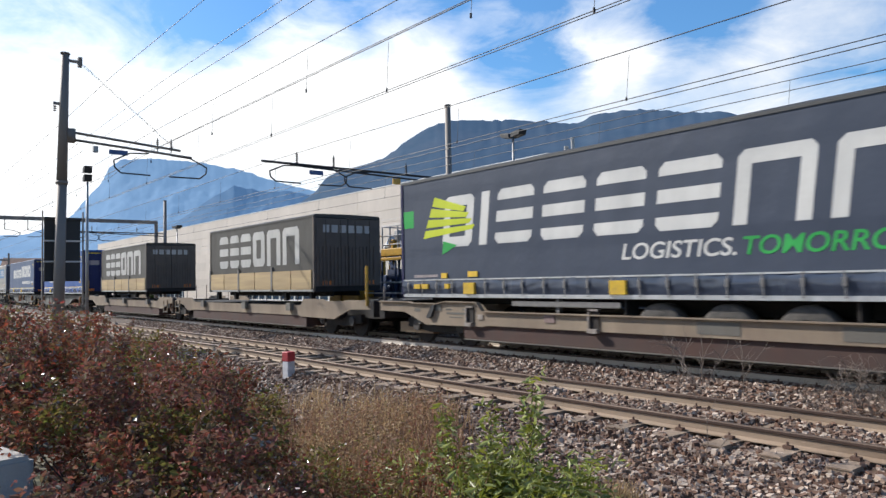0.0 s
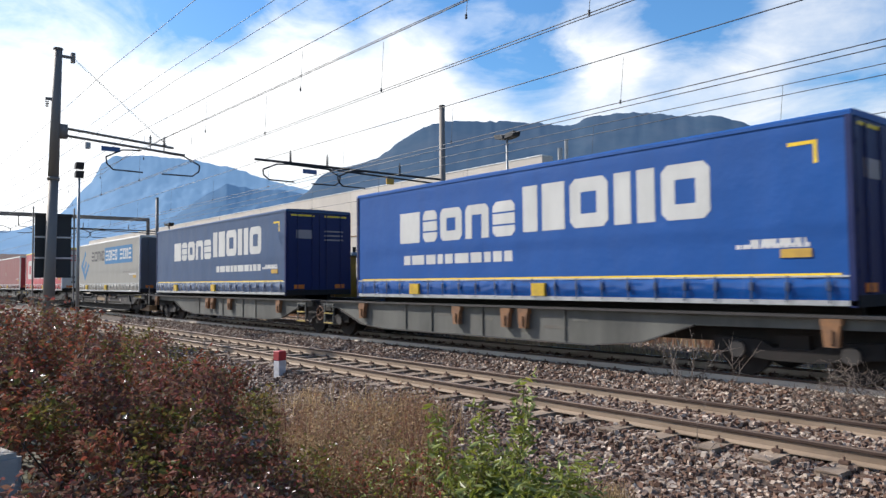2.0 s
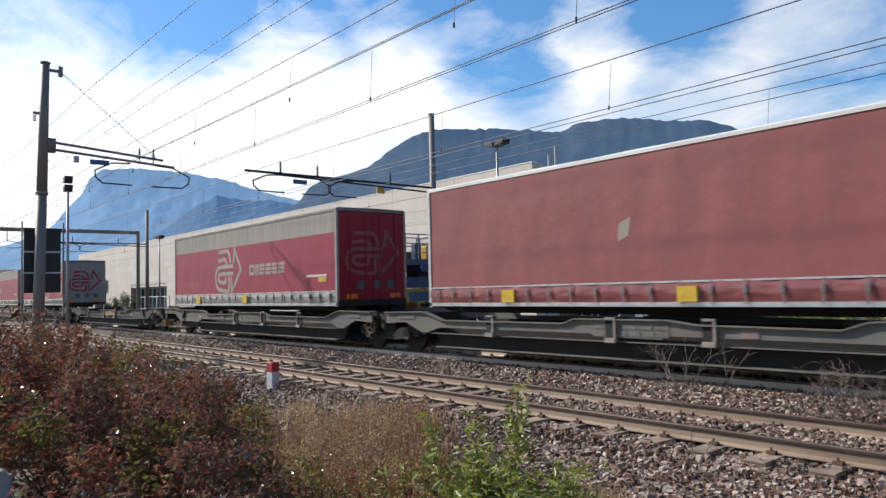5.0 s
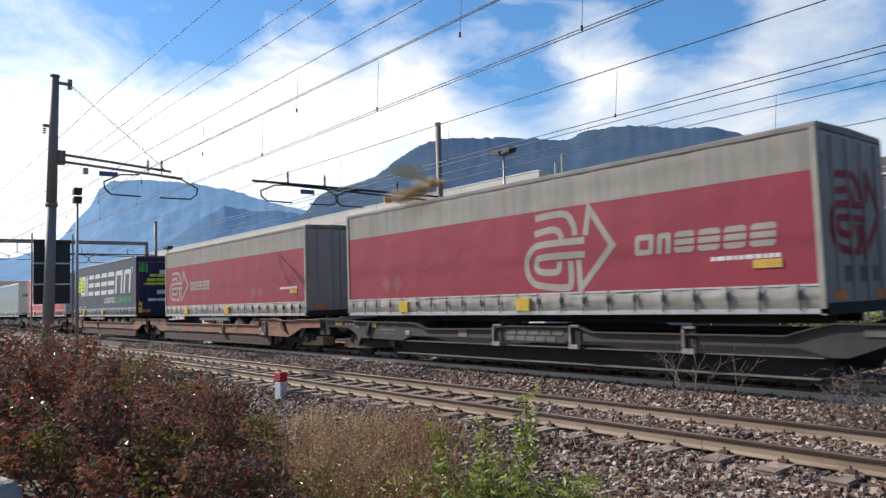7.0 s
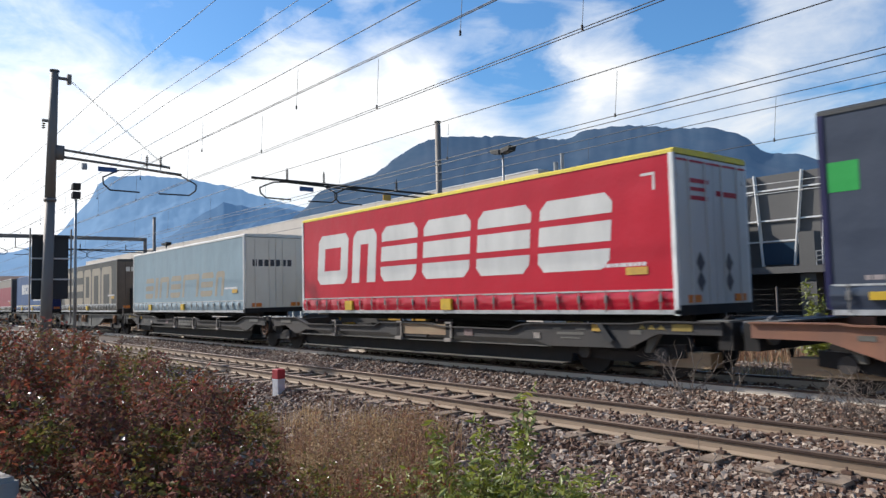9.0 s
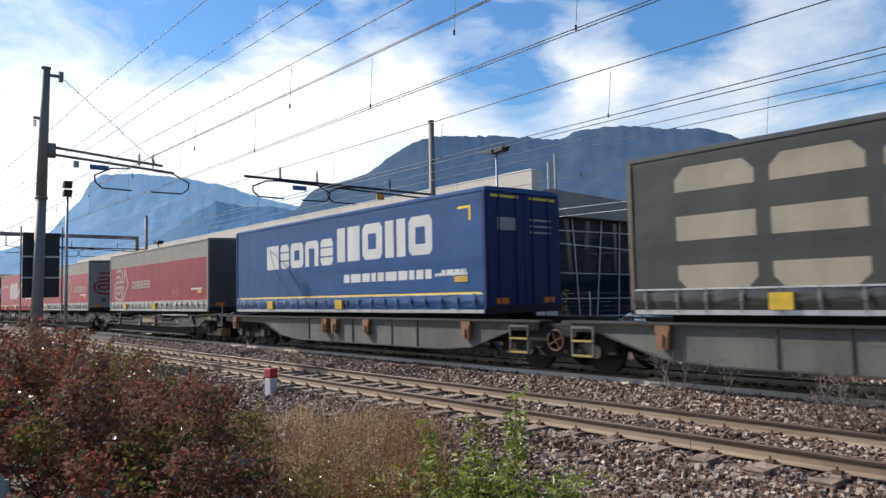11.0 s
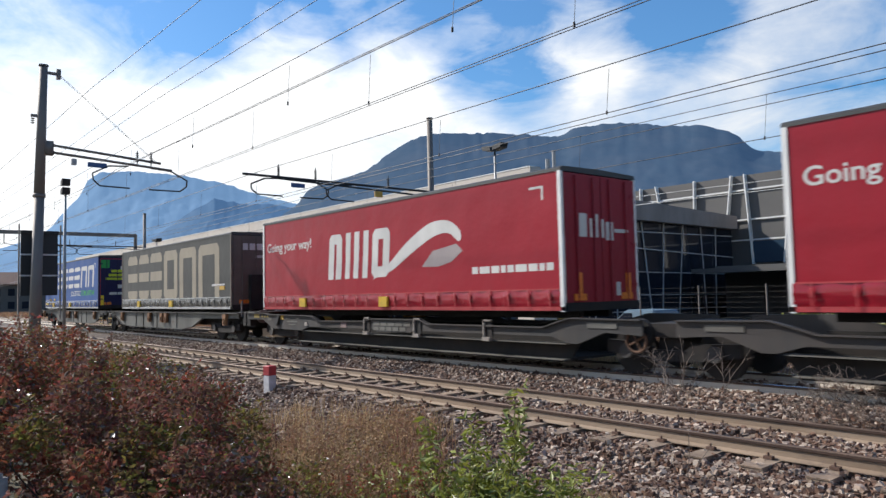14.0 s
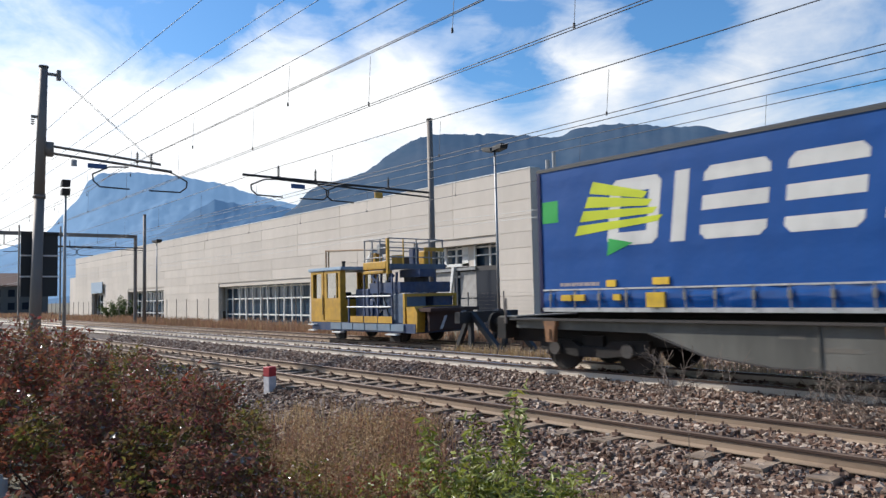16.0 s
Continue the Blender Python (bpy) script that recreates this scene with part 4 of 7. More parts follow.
build_wire("contact_wire", 8.6, 5.84, .009, "copper contact wire over the near track")
build_wire("contact_wire", 8.68, 5.83, .009, "copper contact wire over the near track")
build_wire("contact_wire", 7.5, 6.24, .008, "second contact wire over the near track", dy=.5)
build_wire("messenger_wire", 8.6, 7.02, .012, "messenger wire over the near track", sag=.12)
build_wire("messenger_wire", 7.6, 7.06, .010, "second messenger wire over the near track", sag=.1)
build_wire("contact_wire", 12.5, 5.53, .010, "contact wire over the train")
build_wire("contact_wire", 12.95, 5.55, .010, "contact wire over the train")
build_wire("messenger_wire", 12.5, 6.66, .012, "messenger wire over the train", sag=.12)
build_wire("contact_wire", 14.7, 5.53, .009, "contact wire beside the train")
build_wire("messenger_wire", 16.8, 6.4, .010, "messenger wire over the siding", sag=.1)
build_wire("contact_wire", 16.8, 5.27, .010, "contact wire over the siding")
build_wire("feeder_wire", 6.5, 9.0, .009, "feeder wire above the line", sag=.2)
build_wire("feeder_wire", 8.2, 9.10, .009, "feeder wire above the line", sag=.15)
build_wire("feeder_wire", 8.7, 8.98, .010, "feeder wire above the line", sag=.15)
build_wire("feeder_wire", 22.0, 5.25, .012, "pale cable along the factory", mat="lightwire", sag=.25)
build_wire("feeder_wire", 22.0, 4.95, .012, "pale cable along the factory", mat="lightwire", sag=.25)


def build_droppers():
    rows = [(8.6, 5.84, 6.86), (7.6, 6.05, 6.9), (12.5, 5.53, 6.47), (16.8, 5.27, 6.32)]
    for y, a, b in rows:
        for i in range(11):
            x = -60 + i * 5.6 + (y * 1.7) % 3.0
            bm = rod(B(), (x, y, a), (x + .1, y, b), .005, n=4)
            rod(bm, (x, y, a - .03), (x, y, a + .05), .02, n=6)
            tagged(part("dropper", bm, M["wire"]), "thin dropper between messenger and contact wire", "overhead wire", "droppers", kind="structure")


build_droppers()


# ---- marker post and old concrete blocks ----
def build_marker():
    p = thing("marker_post", "red and white painted concrete marker post in the ballast", "marker post", m=pose(-14.9, 7.42, -.11, 0, 0, 12))
    b = B()
    box(b, -.10, .10, -.10, .10, -.6, .16)
    bmesh.ops.bevel(b, geom=b.edges[:], offset=.012, segments=1, affect="EDGES")
    part("post", b, M["white_paint"], p, "chipped white lower half")
    b = B()
    box(b, -.105, .105, -.105, .105, .16, .37)
    bmesh.ops.bevel(b, geom=b.edges[:], offset=.012, segments=1, affect="EDGES")
    part("cap", b, M["red_paint"], p, "faded red top")


build_marker()
for x, y, z, rz in ((-5.60, .62, .70, 12), (-4.70, .52, .50, 8)):
    b = B()
    box(b, -.45, .28, -.2, .2, -.5 - z, 0)
    bmesh.ops.bevel(b, geom=b.edges[:], offset=.03, segments=2, affect="EDGES")
    tagged(part("concrete_block", b, M["concrete"], None, m=pose(x, y, z, 0, 0, rz)), "weathered grey concrete block half hidden in the bush", "concrete block")


# ---- maintenance trolley on the siding and the buffer stop ----
def build_trolley():
    t = thing("maintenance_trolley", "yellow and blue overhead-line trolley with a raised work platform", "rail vehicle", m=pose(-22.4, SIDE_Y, SIDE_Z))
    part("underframe", box(B(), -4.0, 2.9, -1.22, 1.22, .36, .68), M["machine_blue"], t)
    for i in range(6):
        part("sill_panel", box(B(), -2.5 + i * .81, -1.75 + i * .81, -1.27, -1.22, .42, .66), M["sill_blue"], t)
    # cab: panels below, framed windows above, seen through from side to side
    cab = part("cab_floor", box(B(), -4.05, -1.78, -1.24, 1.24, .68, .74), M["yellow"], t)
    for y in (-1.25, 1.19):
        for x0, x1 in ((-4.05, -3.06), (-2.98, -1.78)):
            bm = box(B(), x0, x1, y, y + .06, .74, 1.56)
            bmesh.ops.bevel(bm, geom=bm.edges[:], offset=.012, segments=1, affect="EDGES")
            part("side_panel", bm, M["yellow"], cab)
            pane = part("cab_window", box(B(), x0 + .18, x1 - .16, y + .025, y + .035, 1.62, 2.60), M["clear_pane"], cab)
            bm = B()
            box(bm, x0, x0 + .18, y, y + .06, 1.56, 2.70)
            box(bm, x1 - .16, x1, y, y + .06, 1.56, 2.70)
            box(bm, x0 + .18, x1 - .16, y, y + .06, 1.56, 1.62)
            box(bm, x0 + .18, x1 - .16, y, y + .06, 2.60, 2.70)
            part("window_frame", bm, M["yellow"], pane)
        part("door_handle", rod(B(), (-3.06, y - .03, .95), (-3.06, y - .03, 1.75), .018, n=6), M["black"], cab)
    for x in (-4.05, -1.84):
        part("end_panel", box(B(), x, x + .06, -1.19, 1.19, .74, 1.56), M["yellow"], cab)
        pane = part("cab_window", box(B(), x + .025, x + .035, -1.0, 1.0, 1.62, 2.60), M["clear_pane"], cab)
        bm = B()
        for y0, y1 in ((-1.19, -1.0), (-.05, .05), (1.0, 1.19)):
            box(bm, x, x + .06, y0, y1, 1.56, 2.70)
        part("window_frame", bm, M["yellow"], pane)
    part("seat", box(box(B(), -3.3, -2.8, -.6, -.1, .74, 1.35), -2.9, -2.78, -.6, -.1, 1.35, 1.85), M["black"], cab)
    part("console", box(B(), -2.5, -2.05, -.9, .9, .74, 1.75), M["black"], cab)
    bm = box(B(), -4.2, -1.62, -1.3, 1.3, 2.70, 2.84)
    bmesh.ops.bevel(bm, geom=bm.edges[:], offset=.03, segments=2, affect="EDGES")
    part("cab_roof", bm, M["light_blue"], cab)
    part("lamp", rod(B(), (-1.75, -1.1, 2.84), (-1.75, -1.1, 3.05), .06, .08, n=10), M["black"], cab)
    part("air_horn", rod(B(), (-1.0, -.4, 2.95), (-.35, -.5, 3.15), .16, .30, n=14), M["white_metal"], cab)
    # deck: yellow flaps under two white rails
    for x in (-1.05, -.12, .78):
        part("side_flap", box(B(), x, x + .85, -1.27, -1.22, .69, .93), M["yellow"], t)
    for x in (-1.2, -.13, .75, 1.62):
        part("deck_post", box(B(), x - .03, x + .03, -1.26, -1.20, .66, 2.45 if x > -1 else 1.7), M["machine_blue"], t)
    for z in (1.27, 1.66):
        part("side_rail", rod(B(), (-1.25, -1.28, z), (1.6, -1.28, z), .028, n=8), M["white_metal"], t)
    # lift: scissor arms, motor, pipes and crates under the platform
    for x0, x1, y0, y1, z0, z1, mm in ((-1.4, -.5, -.8, .8, .68, 1.95, "machine_blue"), (-.3, .55, -.9, .7, .68, 1.55, "machine_blue"), (.7, 1.45, -1.0, .2, .68, 1.72, "dull_blue"), (1.5, 2.25, -1.15, -.2, .68, 1.74, "dull_blue"), (1.2, 2.2, .2, 1.1, .68, 1.7, "machine_blue")):
        bm = box(B(), x0, x1, y0, y1, z0, z1)
        bmesh.ops.bevel(bm, geom=bm.edges[:], offset=.03, segments=1, affect="EDGES")
        part("crate", bm, M[mm], t)
    for x in (-.05, .42, .95, 1.38):
        for y in (-.95, .95):
            part("tower_leg", beam(B(), (x, y, .72), (x + .06, y * .92, 2.5), .07, .07), M["machine_blue"], t)
    for x0, z0, x1, z1 in ((0, .8, 1.4, 1.6), (1.4, .8, 0, 1.6), (0, 1.6, 1.4, 2.4), (1.4, 1.6, 0, 2.4)):
        part("scissor_arm", beam(B(), (x0, -.98, z0), (x1, -.98, z1), .05, .09), M["machine_blue"], t)
    for i, (x, z) in enumerate(((.1, 2.05), (.35, 1.8), (.6, 2.15), (.85, 1.65), (1.1, 2.2))):
        part("hose", rod(B(), (x, -1.05, z), (x + .25, -1.0, z - .75), .022, n=6), M[("black", "rubber", "galv")[i % 3]], t)
    part("turntable", box(B(), .1, 2.0, -1.15, 1.15, 1.76, 2.14), M["machine_blue"], t)
    # platform with its yellow box, floor beam and guard rails
    part("platform", box(B(), -.05, 1.5, -1.24, 1.24, 2.66, 2.74), M["machine_blue"], t)
    for z0, z1, x1 in ((2.46, 2.58, 1.25), (2.62, 2.90, 1.42)):
        bm = box(B(), -.05, x1, -1.34, -1.2, z0, z1)
        bmesh.ops.bevel(bm, geom=bm.edges[:], offset=.025, segments=1, affect="EDGES")
        part("tool_tray", bm, M["yellow"], t)
    part("floor_beam", box(B(), 1.5, 1.62, -1.25, 1.25, 2.62, 2.80), M["dull_blue"], t)
    for x, y in ((-.05, -1.25), (.45, -1.25), (.95, -1.25), (1.48, -1.25), (1.48, -.6), (1.48, 0), (1.48, .6), (1.48, 1.25), (.7, 1.25), (-.05, 1.25)):
        part("guard_post", rod(B(), (x, y, 2.7), (x, y, 3.72), .028, n=6), M["yellow"] if x > 1.4 and y < -.5 else M["galv"], t)
    for z in (3.05, 3.38, 3.72):
        for a, c in (((-.05, -1.25), (1.48, -1.25)), ((-.05, 1.25), (1.48, 1.25)), ((-.05, -1.25), (-.05, 1.25)), ((1.48, -1.25), (1.48, 1.25))):
            part("guard_rail", rod(B(), (*a, z), (*c, z), .022, n=6), M["galv"], t)
    part("corner_post", box(B(), 1.40, 1.50, -1.32, -1.22, 2.45, 3.72), M["yellow"], t)
    part("end_guard", box(B(), 1.48, 1.54, .35, 1.25, 3.28, 3.42), M["yellow"], t)
    for x, y, r, z0, z1, mm in ((.28, -.95, .16, 2.74, 3.25, "yellow"), (.55, -.9, .14, 3.2, 3.58, "galv"), (1.0, -.5, .17, 2.74, 3.15, "yellow"), (1.2, .1, .14, 2.74, 3.4, "machine_blue"), (1.25, .6, .2, 2.74, 3.3, "yellow"), (.85, .9, .16, 2.74, 3.45, "machine_blue"), (.5, .2, .2, 2.74, 3.1, "rubber")):
        bm = box(B(), x - r, x + r, y - r, y + r, z0, z1)
        bmesh.ops.bevel(bm, geom=bm.edges[:], offset=.03, segments=1, affect="EDGES")
        part("platform_gear", bm, M[mm], t)
    part("hoist_arm", box(B(), .9, 2.1, -.35, .35, 2.32, 2.6), M["machine_blue"], t)
    part("hoist_column", box(B(), 1.1, 1.75, -.3, .3, 2.1, 2.4), M["rubber"], t)
    # the tail: yellow frame, chain case and oily tanks
    bm = B()
    for y in (-1.2, 1.1):
        box(bm, 2.2, 2.3, y, y + .1, .68, 1.72)
    box(bm, 2.2, 2.3, -1.1, 1.1, 1.62, 1.72)
    box(bm, 2.2, 2.3, -1.1, 1.1, 1.18, 1.28)
    part("tail_frame", bm, M["yellow"], t)
    bm = prism(B(), [(2.45, .45), (2.95, .40), (3.0, 1.05), (2.85, 1.28), (2.4, 1.25)], -1.2, -.85)
    part("chain_case", bm, M["yellow"], t)
    part("tank", rod(B(), (2.6, -.8, 1.02), (2.6, 1.0, 1.02), .24, n=18), M["oxide"], t, smooth=True)
    part("tail_deck", box(B(), 2.35, 3.6, -1.1, 1.1, 1.1, 1.22), M["oxide"], t)
    part("tail_plate", box(B(), 3.3, 3.4, -1.0, 1.0, .45, 1.1), M["oxide"], t)
    for y in (-.55, .45):
        part("hazard_stripe", prism(B(), [(0, .5), (.12, .5), (.34, .95), (.22, .95)], 0, .01), M["white_paint"], t, m=Matrix.Translation((3.41, y, 0)) @ Matrix.Rotation(radians(90), 4, "Z"))
    bm = B()
    for a, c in (((-3.32, -.95, 2.84), (-3.32, -.95, 3.55)), ((-3.12, -.95, 2.84), (-3.12, -.95, 3.55)), ((-3.34, -.95, 3.55), (-.05, -.95, 3.40))):
        rod(bm, a, c, .035, n=6)
    part("handrail", bm, M["tan_plate"], t)
    for x in (-2.6, 1.6):
        for y in (-.75, .75):
            bm = rod(B(), (x, y - .07, .40), (x, y + .07, .40), .40, n=24)
            rod(bm, (x, y - .12, .40), (x, y + .12, .40), .12, n=12)
            part("wheel", bm, M["under"], t)
    for x in (-1.9, 1.7):
        part("axle_guard", box(B(), x - .3, x + .3, -1.2, -1.1, .05, .38), M["under"], t)
        part("step", box(B(), x - .3, x + .3, -1.4, -1.15, .28, .33), M["white_metal"], t)
    for z in (.32, .55):
        part("step", box(B(), -4.05, -3.6, -1.4, -1.2, z, z + .04), M["white_metal"], t)


build_trolley()


def build_stop():
    s = thing("buffer_stop", "black steel buffer stop of crossed rails", "buffer stop", m=pose(-17.0, SIDE_Y, SIDE_Z))
    part("beam", box(B(), -.35, -.1, -1.3, 1.3, .75, 1.1), M["black"], s)
    for y in (-.75, .75):
        bm = B()
        beam(bm, (-.2, y, 1.1), (-.2, y, -.2), .14, .14)
        beam(bm, (-.15, y, 1.05), (1.2, y, -.2), .18, .16)
        beam(bm, (-.25, y, 1.0), (-.95, y, -.2), .14, .14)
        part("strut", bm, M["black"], s)
        part("pad", rod(B(), (-.55, y, .95), (-.35, y, .95), .2, n=16), M["black"], s)


build_stop()


# ---- the train: wagons ----
def build_bogie(x, parent):
    bm = B()
    for y in (-1.0, 1.0):
        prism(bm, [(x - 1.35, .42), (x - 1.35, .66), (x - .5, .62), (x - .3, .5), (x + .3, .5), (x + .5, .62), (x + 1.35, .66), (x + 1.35, .42), (x + .35, .30), (x - .35, .30)], y - .06, y + .06)
    box(bm, x - .25, x + .25, -1.0, 1.0, .45, .72)
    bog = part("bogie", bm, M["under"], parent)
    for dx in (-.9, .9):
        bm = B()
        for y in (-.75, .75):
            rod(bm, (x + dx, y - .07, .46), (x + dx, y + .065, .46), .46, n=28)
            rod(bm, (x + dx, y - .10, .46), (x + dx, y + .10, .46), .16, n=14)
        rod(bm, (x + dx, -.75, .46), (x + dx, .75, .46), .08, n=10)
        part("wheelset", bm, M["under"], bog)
        for y in (-1.08, 1.08):
            bm = rod(B(), (x + dx, y - .05, .46), (x + dx, y + .05, .46), .14, n=14)
            part("axle_box", bm, M["wag_grey"], bog)
    return bog


OLD_SILL = [(.35, .80), (.35, 1.08), (2.2, 1.09), (2.6, .90), (12.55, .90), (12.75, 1.11), (13.95, 1.12), (14.3, 1.06), (15.3, 1.07), (15.5, 1.10), (16.85, 1.10),
            (16.85, .84), (15.7, .82), (14.75, .51), (12.6, .53), (12.4, .565), (2.6, .565), (2.1, .52), (1.7, .54), (1.0, .80)]


def build_platform(kind, s, colour, label):
    """One half of a twin wagon: the joint at x = 0, the buffers at 17.1 on side s."""
    w = thing("container_wagon", label, "freight wagon", "wagons of the freight train")
    X = lambda pts: [(s * a, b) for a, b in pts]
    P = lambda bm, a, b, y0, y1, z0, z1: box(bm, min(s * a, s * b), max(s * a, s * b), y0, y1, z0, z1)
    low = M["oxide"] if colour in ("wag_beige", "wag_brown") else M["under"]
    if kind == "pocket":
        top = [(.35, .76), (.35, 1.06), (2.0, 1.08), (2.3, 1.01), (2.75, .88), (6.55, .88), (6.85, .98), (8.95, .98), (9.5, .91), (11.85, .88), (12.2, 1.0), (12.6, 1.03), (15.1, 1.05), (15.4, 1.09), (16.85, 1.09),
               (16.85, .86), (15.6, .86), (14.95, .58), (12.95, .555), (12.5, .68), (8.9, .69), (8.8, .62), (7.3, .64), (7.2, .69), (2.55, .69), (2.1, .56), (1.85, .56), (1.2, .80)]
        if colour in ("wag_beige", "wag_brown"):      # an older make with a lower, straighter sill
            top = OLD_SILL
        for y in (-1.36, 1.30):
            part("side_sill", prism(B(), X(top), y, y + .06), M[colour], w)
        for a, b in zip(top[1:14], top[2:15]) if colour not in ("wag_beige", "wag_brown") else zip(top[1:10], top[2:11]):
            part("flange", beam(B(), (s * a[0], -1.37, a[1] - .012), (s * b[0], -1.37, b[1] - .012), .12, .025), M[colour], w)
        # pocket hangs behind the sill; sun on ledge and lip painted in paler grey
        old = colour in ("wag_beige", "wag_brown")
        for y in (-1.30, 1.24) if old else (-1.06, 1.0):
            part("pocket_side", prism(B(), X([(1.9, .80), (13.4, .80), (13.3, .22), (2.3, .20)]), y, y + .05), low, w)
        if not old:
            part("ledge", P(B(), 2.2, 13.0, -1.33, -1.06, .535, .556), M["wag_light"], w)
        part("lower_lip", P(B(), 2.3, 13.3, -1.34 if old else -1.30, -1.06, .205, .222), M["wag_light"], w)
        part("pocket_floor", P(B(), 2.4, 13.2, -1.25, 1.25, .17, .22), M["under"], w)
        for x in (9.25, 13.0) if old else (4.4, 7.72, 9.75) if s > 0 else (4.4, 6.97, 9.22):
            # near-black plate on the sill stands in for a shaded opening
            part("spigot_recess", P(B(), x - .13, x + .13, -1.385, -1.355, .60, .99), M["under"], w)
            bm = P(B(), x - .11, x + .13, -1.46, -1.36, .535, .62)
            P(bm, x + .09, x + .13, -1.43, -1.36, .60, .96)
            P(bm, x - .12, x + .12, -1.42, -1.36, .97, 1.01)
            part("spigot", bm, M["spigot"], w, "worn pale folding container spigot")
        if old:
            for a, b in ((3.0, 4.6), (6.2, 7.0)):
                part("faded_stencil", P(B(), a, b, -1.368, -1.36, .62, .84), M["wag_light"], w)
        elif colour == "wag_grey" and s > 0:
            part("board", P(B(), 7.86, 9.62, -1.378, -1.362, .69, .95), M["tan_plate"], w, "tan painted board")
        else:
            for i in range(5):
                part("plate", P(B(), 7.3 + .34 * i, 7.3 + .34 * i + .3, -1.372, -1.362, .79, .90), M["wag_light"], w)
                part("plate", P(B(), 7.5 + .3 * i, 7.5 + .3 * i + .26, -1.372, -1.362, .66, .76), M["wag_light"], w)
        part("plate", P(B(), 10.3, 10.6, -1.378, -1.362, .70, .86), M["faded_plate"], w)
        part("placard", P(B(), 12.55, 12.73, -1.378, -1.362, .70, .82), M["spigot"], w)
        for a, b, z0, z1 in ((13.2, 13.9, .80, .85), (13.3, 13.8, .72, .745), (13.1, 13.3, .90, .94), (13.7, 13.95, .90, .94), (15.0, 15.25, .84, .92)):
            part("stencil_bar", P(B(), a, b, -1.368, -1.36, z0, z1), M["wag_light"], w)
        if not old:
            for k in range(3):
                part("warning_mark", prism(B(), X([(15.2 + .2 * k, .94), (15.36 + .2 * k, .94), (15.28 + .2 * k, 1.03)]), -1.37, -1.36), M["mark_dull"], w)
            part("warning_plate", P(B(), 15.9, 16.3, -1.372, -1.36, .92, 1.04), M["mark_dull"], w)
        part("warning_plate", P(B(), 14.12, 14.34, -1.38, -1.362, .88, 1.04), M["mark_ochre"] if colour == "wag_grey" else M["wag_light"], w)
        part("latch", prism(B(), X([(14.30, 1.02), (14.42, 1.02), (14.66, .72), (14.60, .68), (14.46, .72)]), -1.44, -1.36), M["black"], w)
        part("inspection_plate", P(B(), .9, 1.6, -1.378, -1.362, .88, .99), M["wag_light"], w)
        part("timber_block", P(B(), 14.95, 16.4, -1.0, -.6, .25, .52), M["tan_plate"], w)
        part("brace", prism(B(), X([(15.3, .86), (15.55, .86), (15.3, .5), (15.2, .5)]), -1.2, -1.1), M["wag_light"], w)
    else:
        belly = .50 if kind == "fish" else .44
        outline = [(.45, .96), (16.9, .96), (16.9, .80), (15.6, .78), (13.4, belly), (3.6, belly), (1.7, .78), (.45, .80)]
        if kind == "flat":        # deep in the middle, thin over both bogies
            outline = [(.45, 1.03), (16.4, 1.03), (16.4, .86), (13.05, .83), (12.0, .48), (10.9, .36), (3.6, .35), (2.5, .43), (1.2, .84), (.45, .86)]
        if kind == "fish":
            outline = OLD_SILL
        for y in (-1.30, 1.25):
            part("side_sill", prism(B(), X(outline), y, y + .05), M[colour], w)
        if kind == "flat":
            part("flange", P(B(), .3, 16.5, -1.42, -1.0, 1.03, 1.07), M["wag_grey"], w)
            part("flange", P(B(), .3, 16.5, 1.0, 1.42, 1.03, 1.07), M["wag_grey"], w)
            part("lower_flange", P(B(), 3.6, 10.9, -1.36, -1.2, .335, .36), M["wag_grey"], w)
            for a, b in (((10.9, .36), (12.0, .48)), ((12.0, .48), (13.05, .83)), ((3.6, .35), (2.5, .43)), ((2.5, .43), (1.2, .84))):
                part("lower_flange", beam(B(), (s * a[0], -1.32, a[1]), (s * b[0], -1.32, b[1]), .09, .022), M["wag_grey"], w)
            for x in (4.6, 5.7, 7.6, 10.1):
                part("stiffener", P(B(), x - .012, x + .012, -1.33, -1.30, .37, 1.02), M[colour], w)
            for x, a, z in ((5.9, .5, .78), (7.05, .9, .72), (4.0, .45, .82), (9.5, .7, .62), (10.3, .4, .80)):
                part("worn_stencil", P(B(), x, x + a, -1.304, -1.30, z, z + .07), M["wag_light"], w)
            for x in (2.62, 6.77, 8.45, 9.0, 15.35):
                bm = P(B(), x - .15, x + .15, -1.43, -1.31, .92, 1.02)
                prism(bm, X([(x - .13, .92), (x + .13, .92), (x + .10, .60), (x - .10, .60)]), -1.44, -1.33)
                P(bm, x - .03, x + .03, -1.47, -1.43, .66, .86)
                part("spigot", bm, M["wood_rust"], w, "rusty orange folding spigot")
        else:
            part("lower_flange", P(B(), 2.4, 12.9, -1.32, -1.2, .205, .222), M["wag_light"], w)
            for x in (3.9, 8.2, 11.9):
                bm = P(B(), x - .16, x + .16, -1.44, -1.31, .72, .98)
                part("spigot", bm, M["wag_light"], w, "pale folding spigot")
            part("lower_beam", P(B(), 2.4, 12.9, -1.27, 1.2, .21, .60), M["oxide"], w)
        part("centre_beam", P(B(), .4, 16.9, -.9, .9, .55, .92), M["under"], w)
        bm = B()
        for x in (.60, 1.12):
            for y in (-1.45,):
                beam(bm, (s * x, y, .98), (s * x, y, .38), .04, .04)
        for z in (.40, .68, .95):
            beam(bm, (s * .60, -1.45, z), (s * 1.12, -1.45, z), .04, .05)
        part("step_ladder", bm, M["wag_flat"] if kind == "flat" else M["wag_beige"], w)
        part("rung", P(B(), .60, 1.12, -1.49, -1.45, .38, .42), M["mark_dull"] if kind == "flat" else M["wag_light"], w)
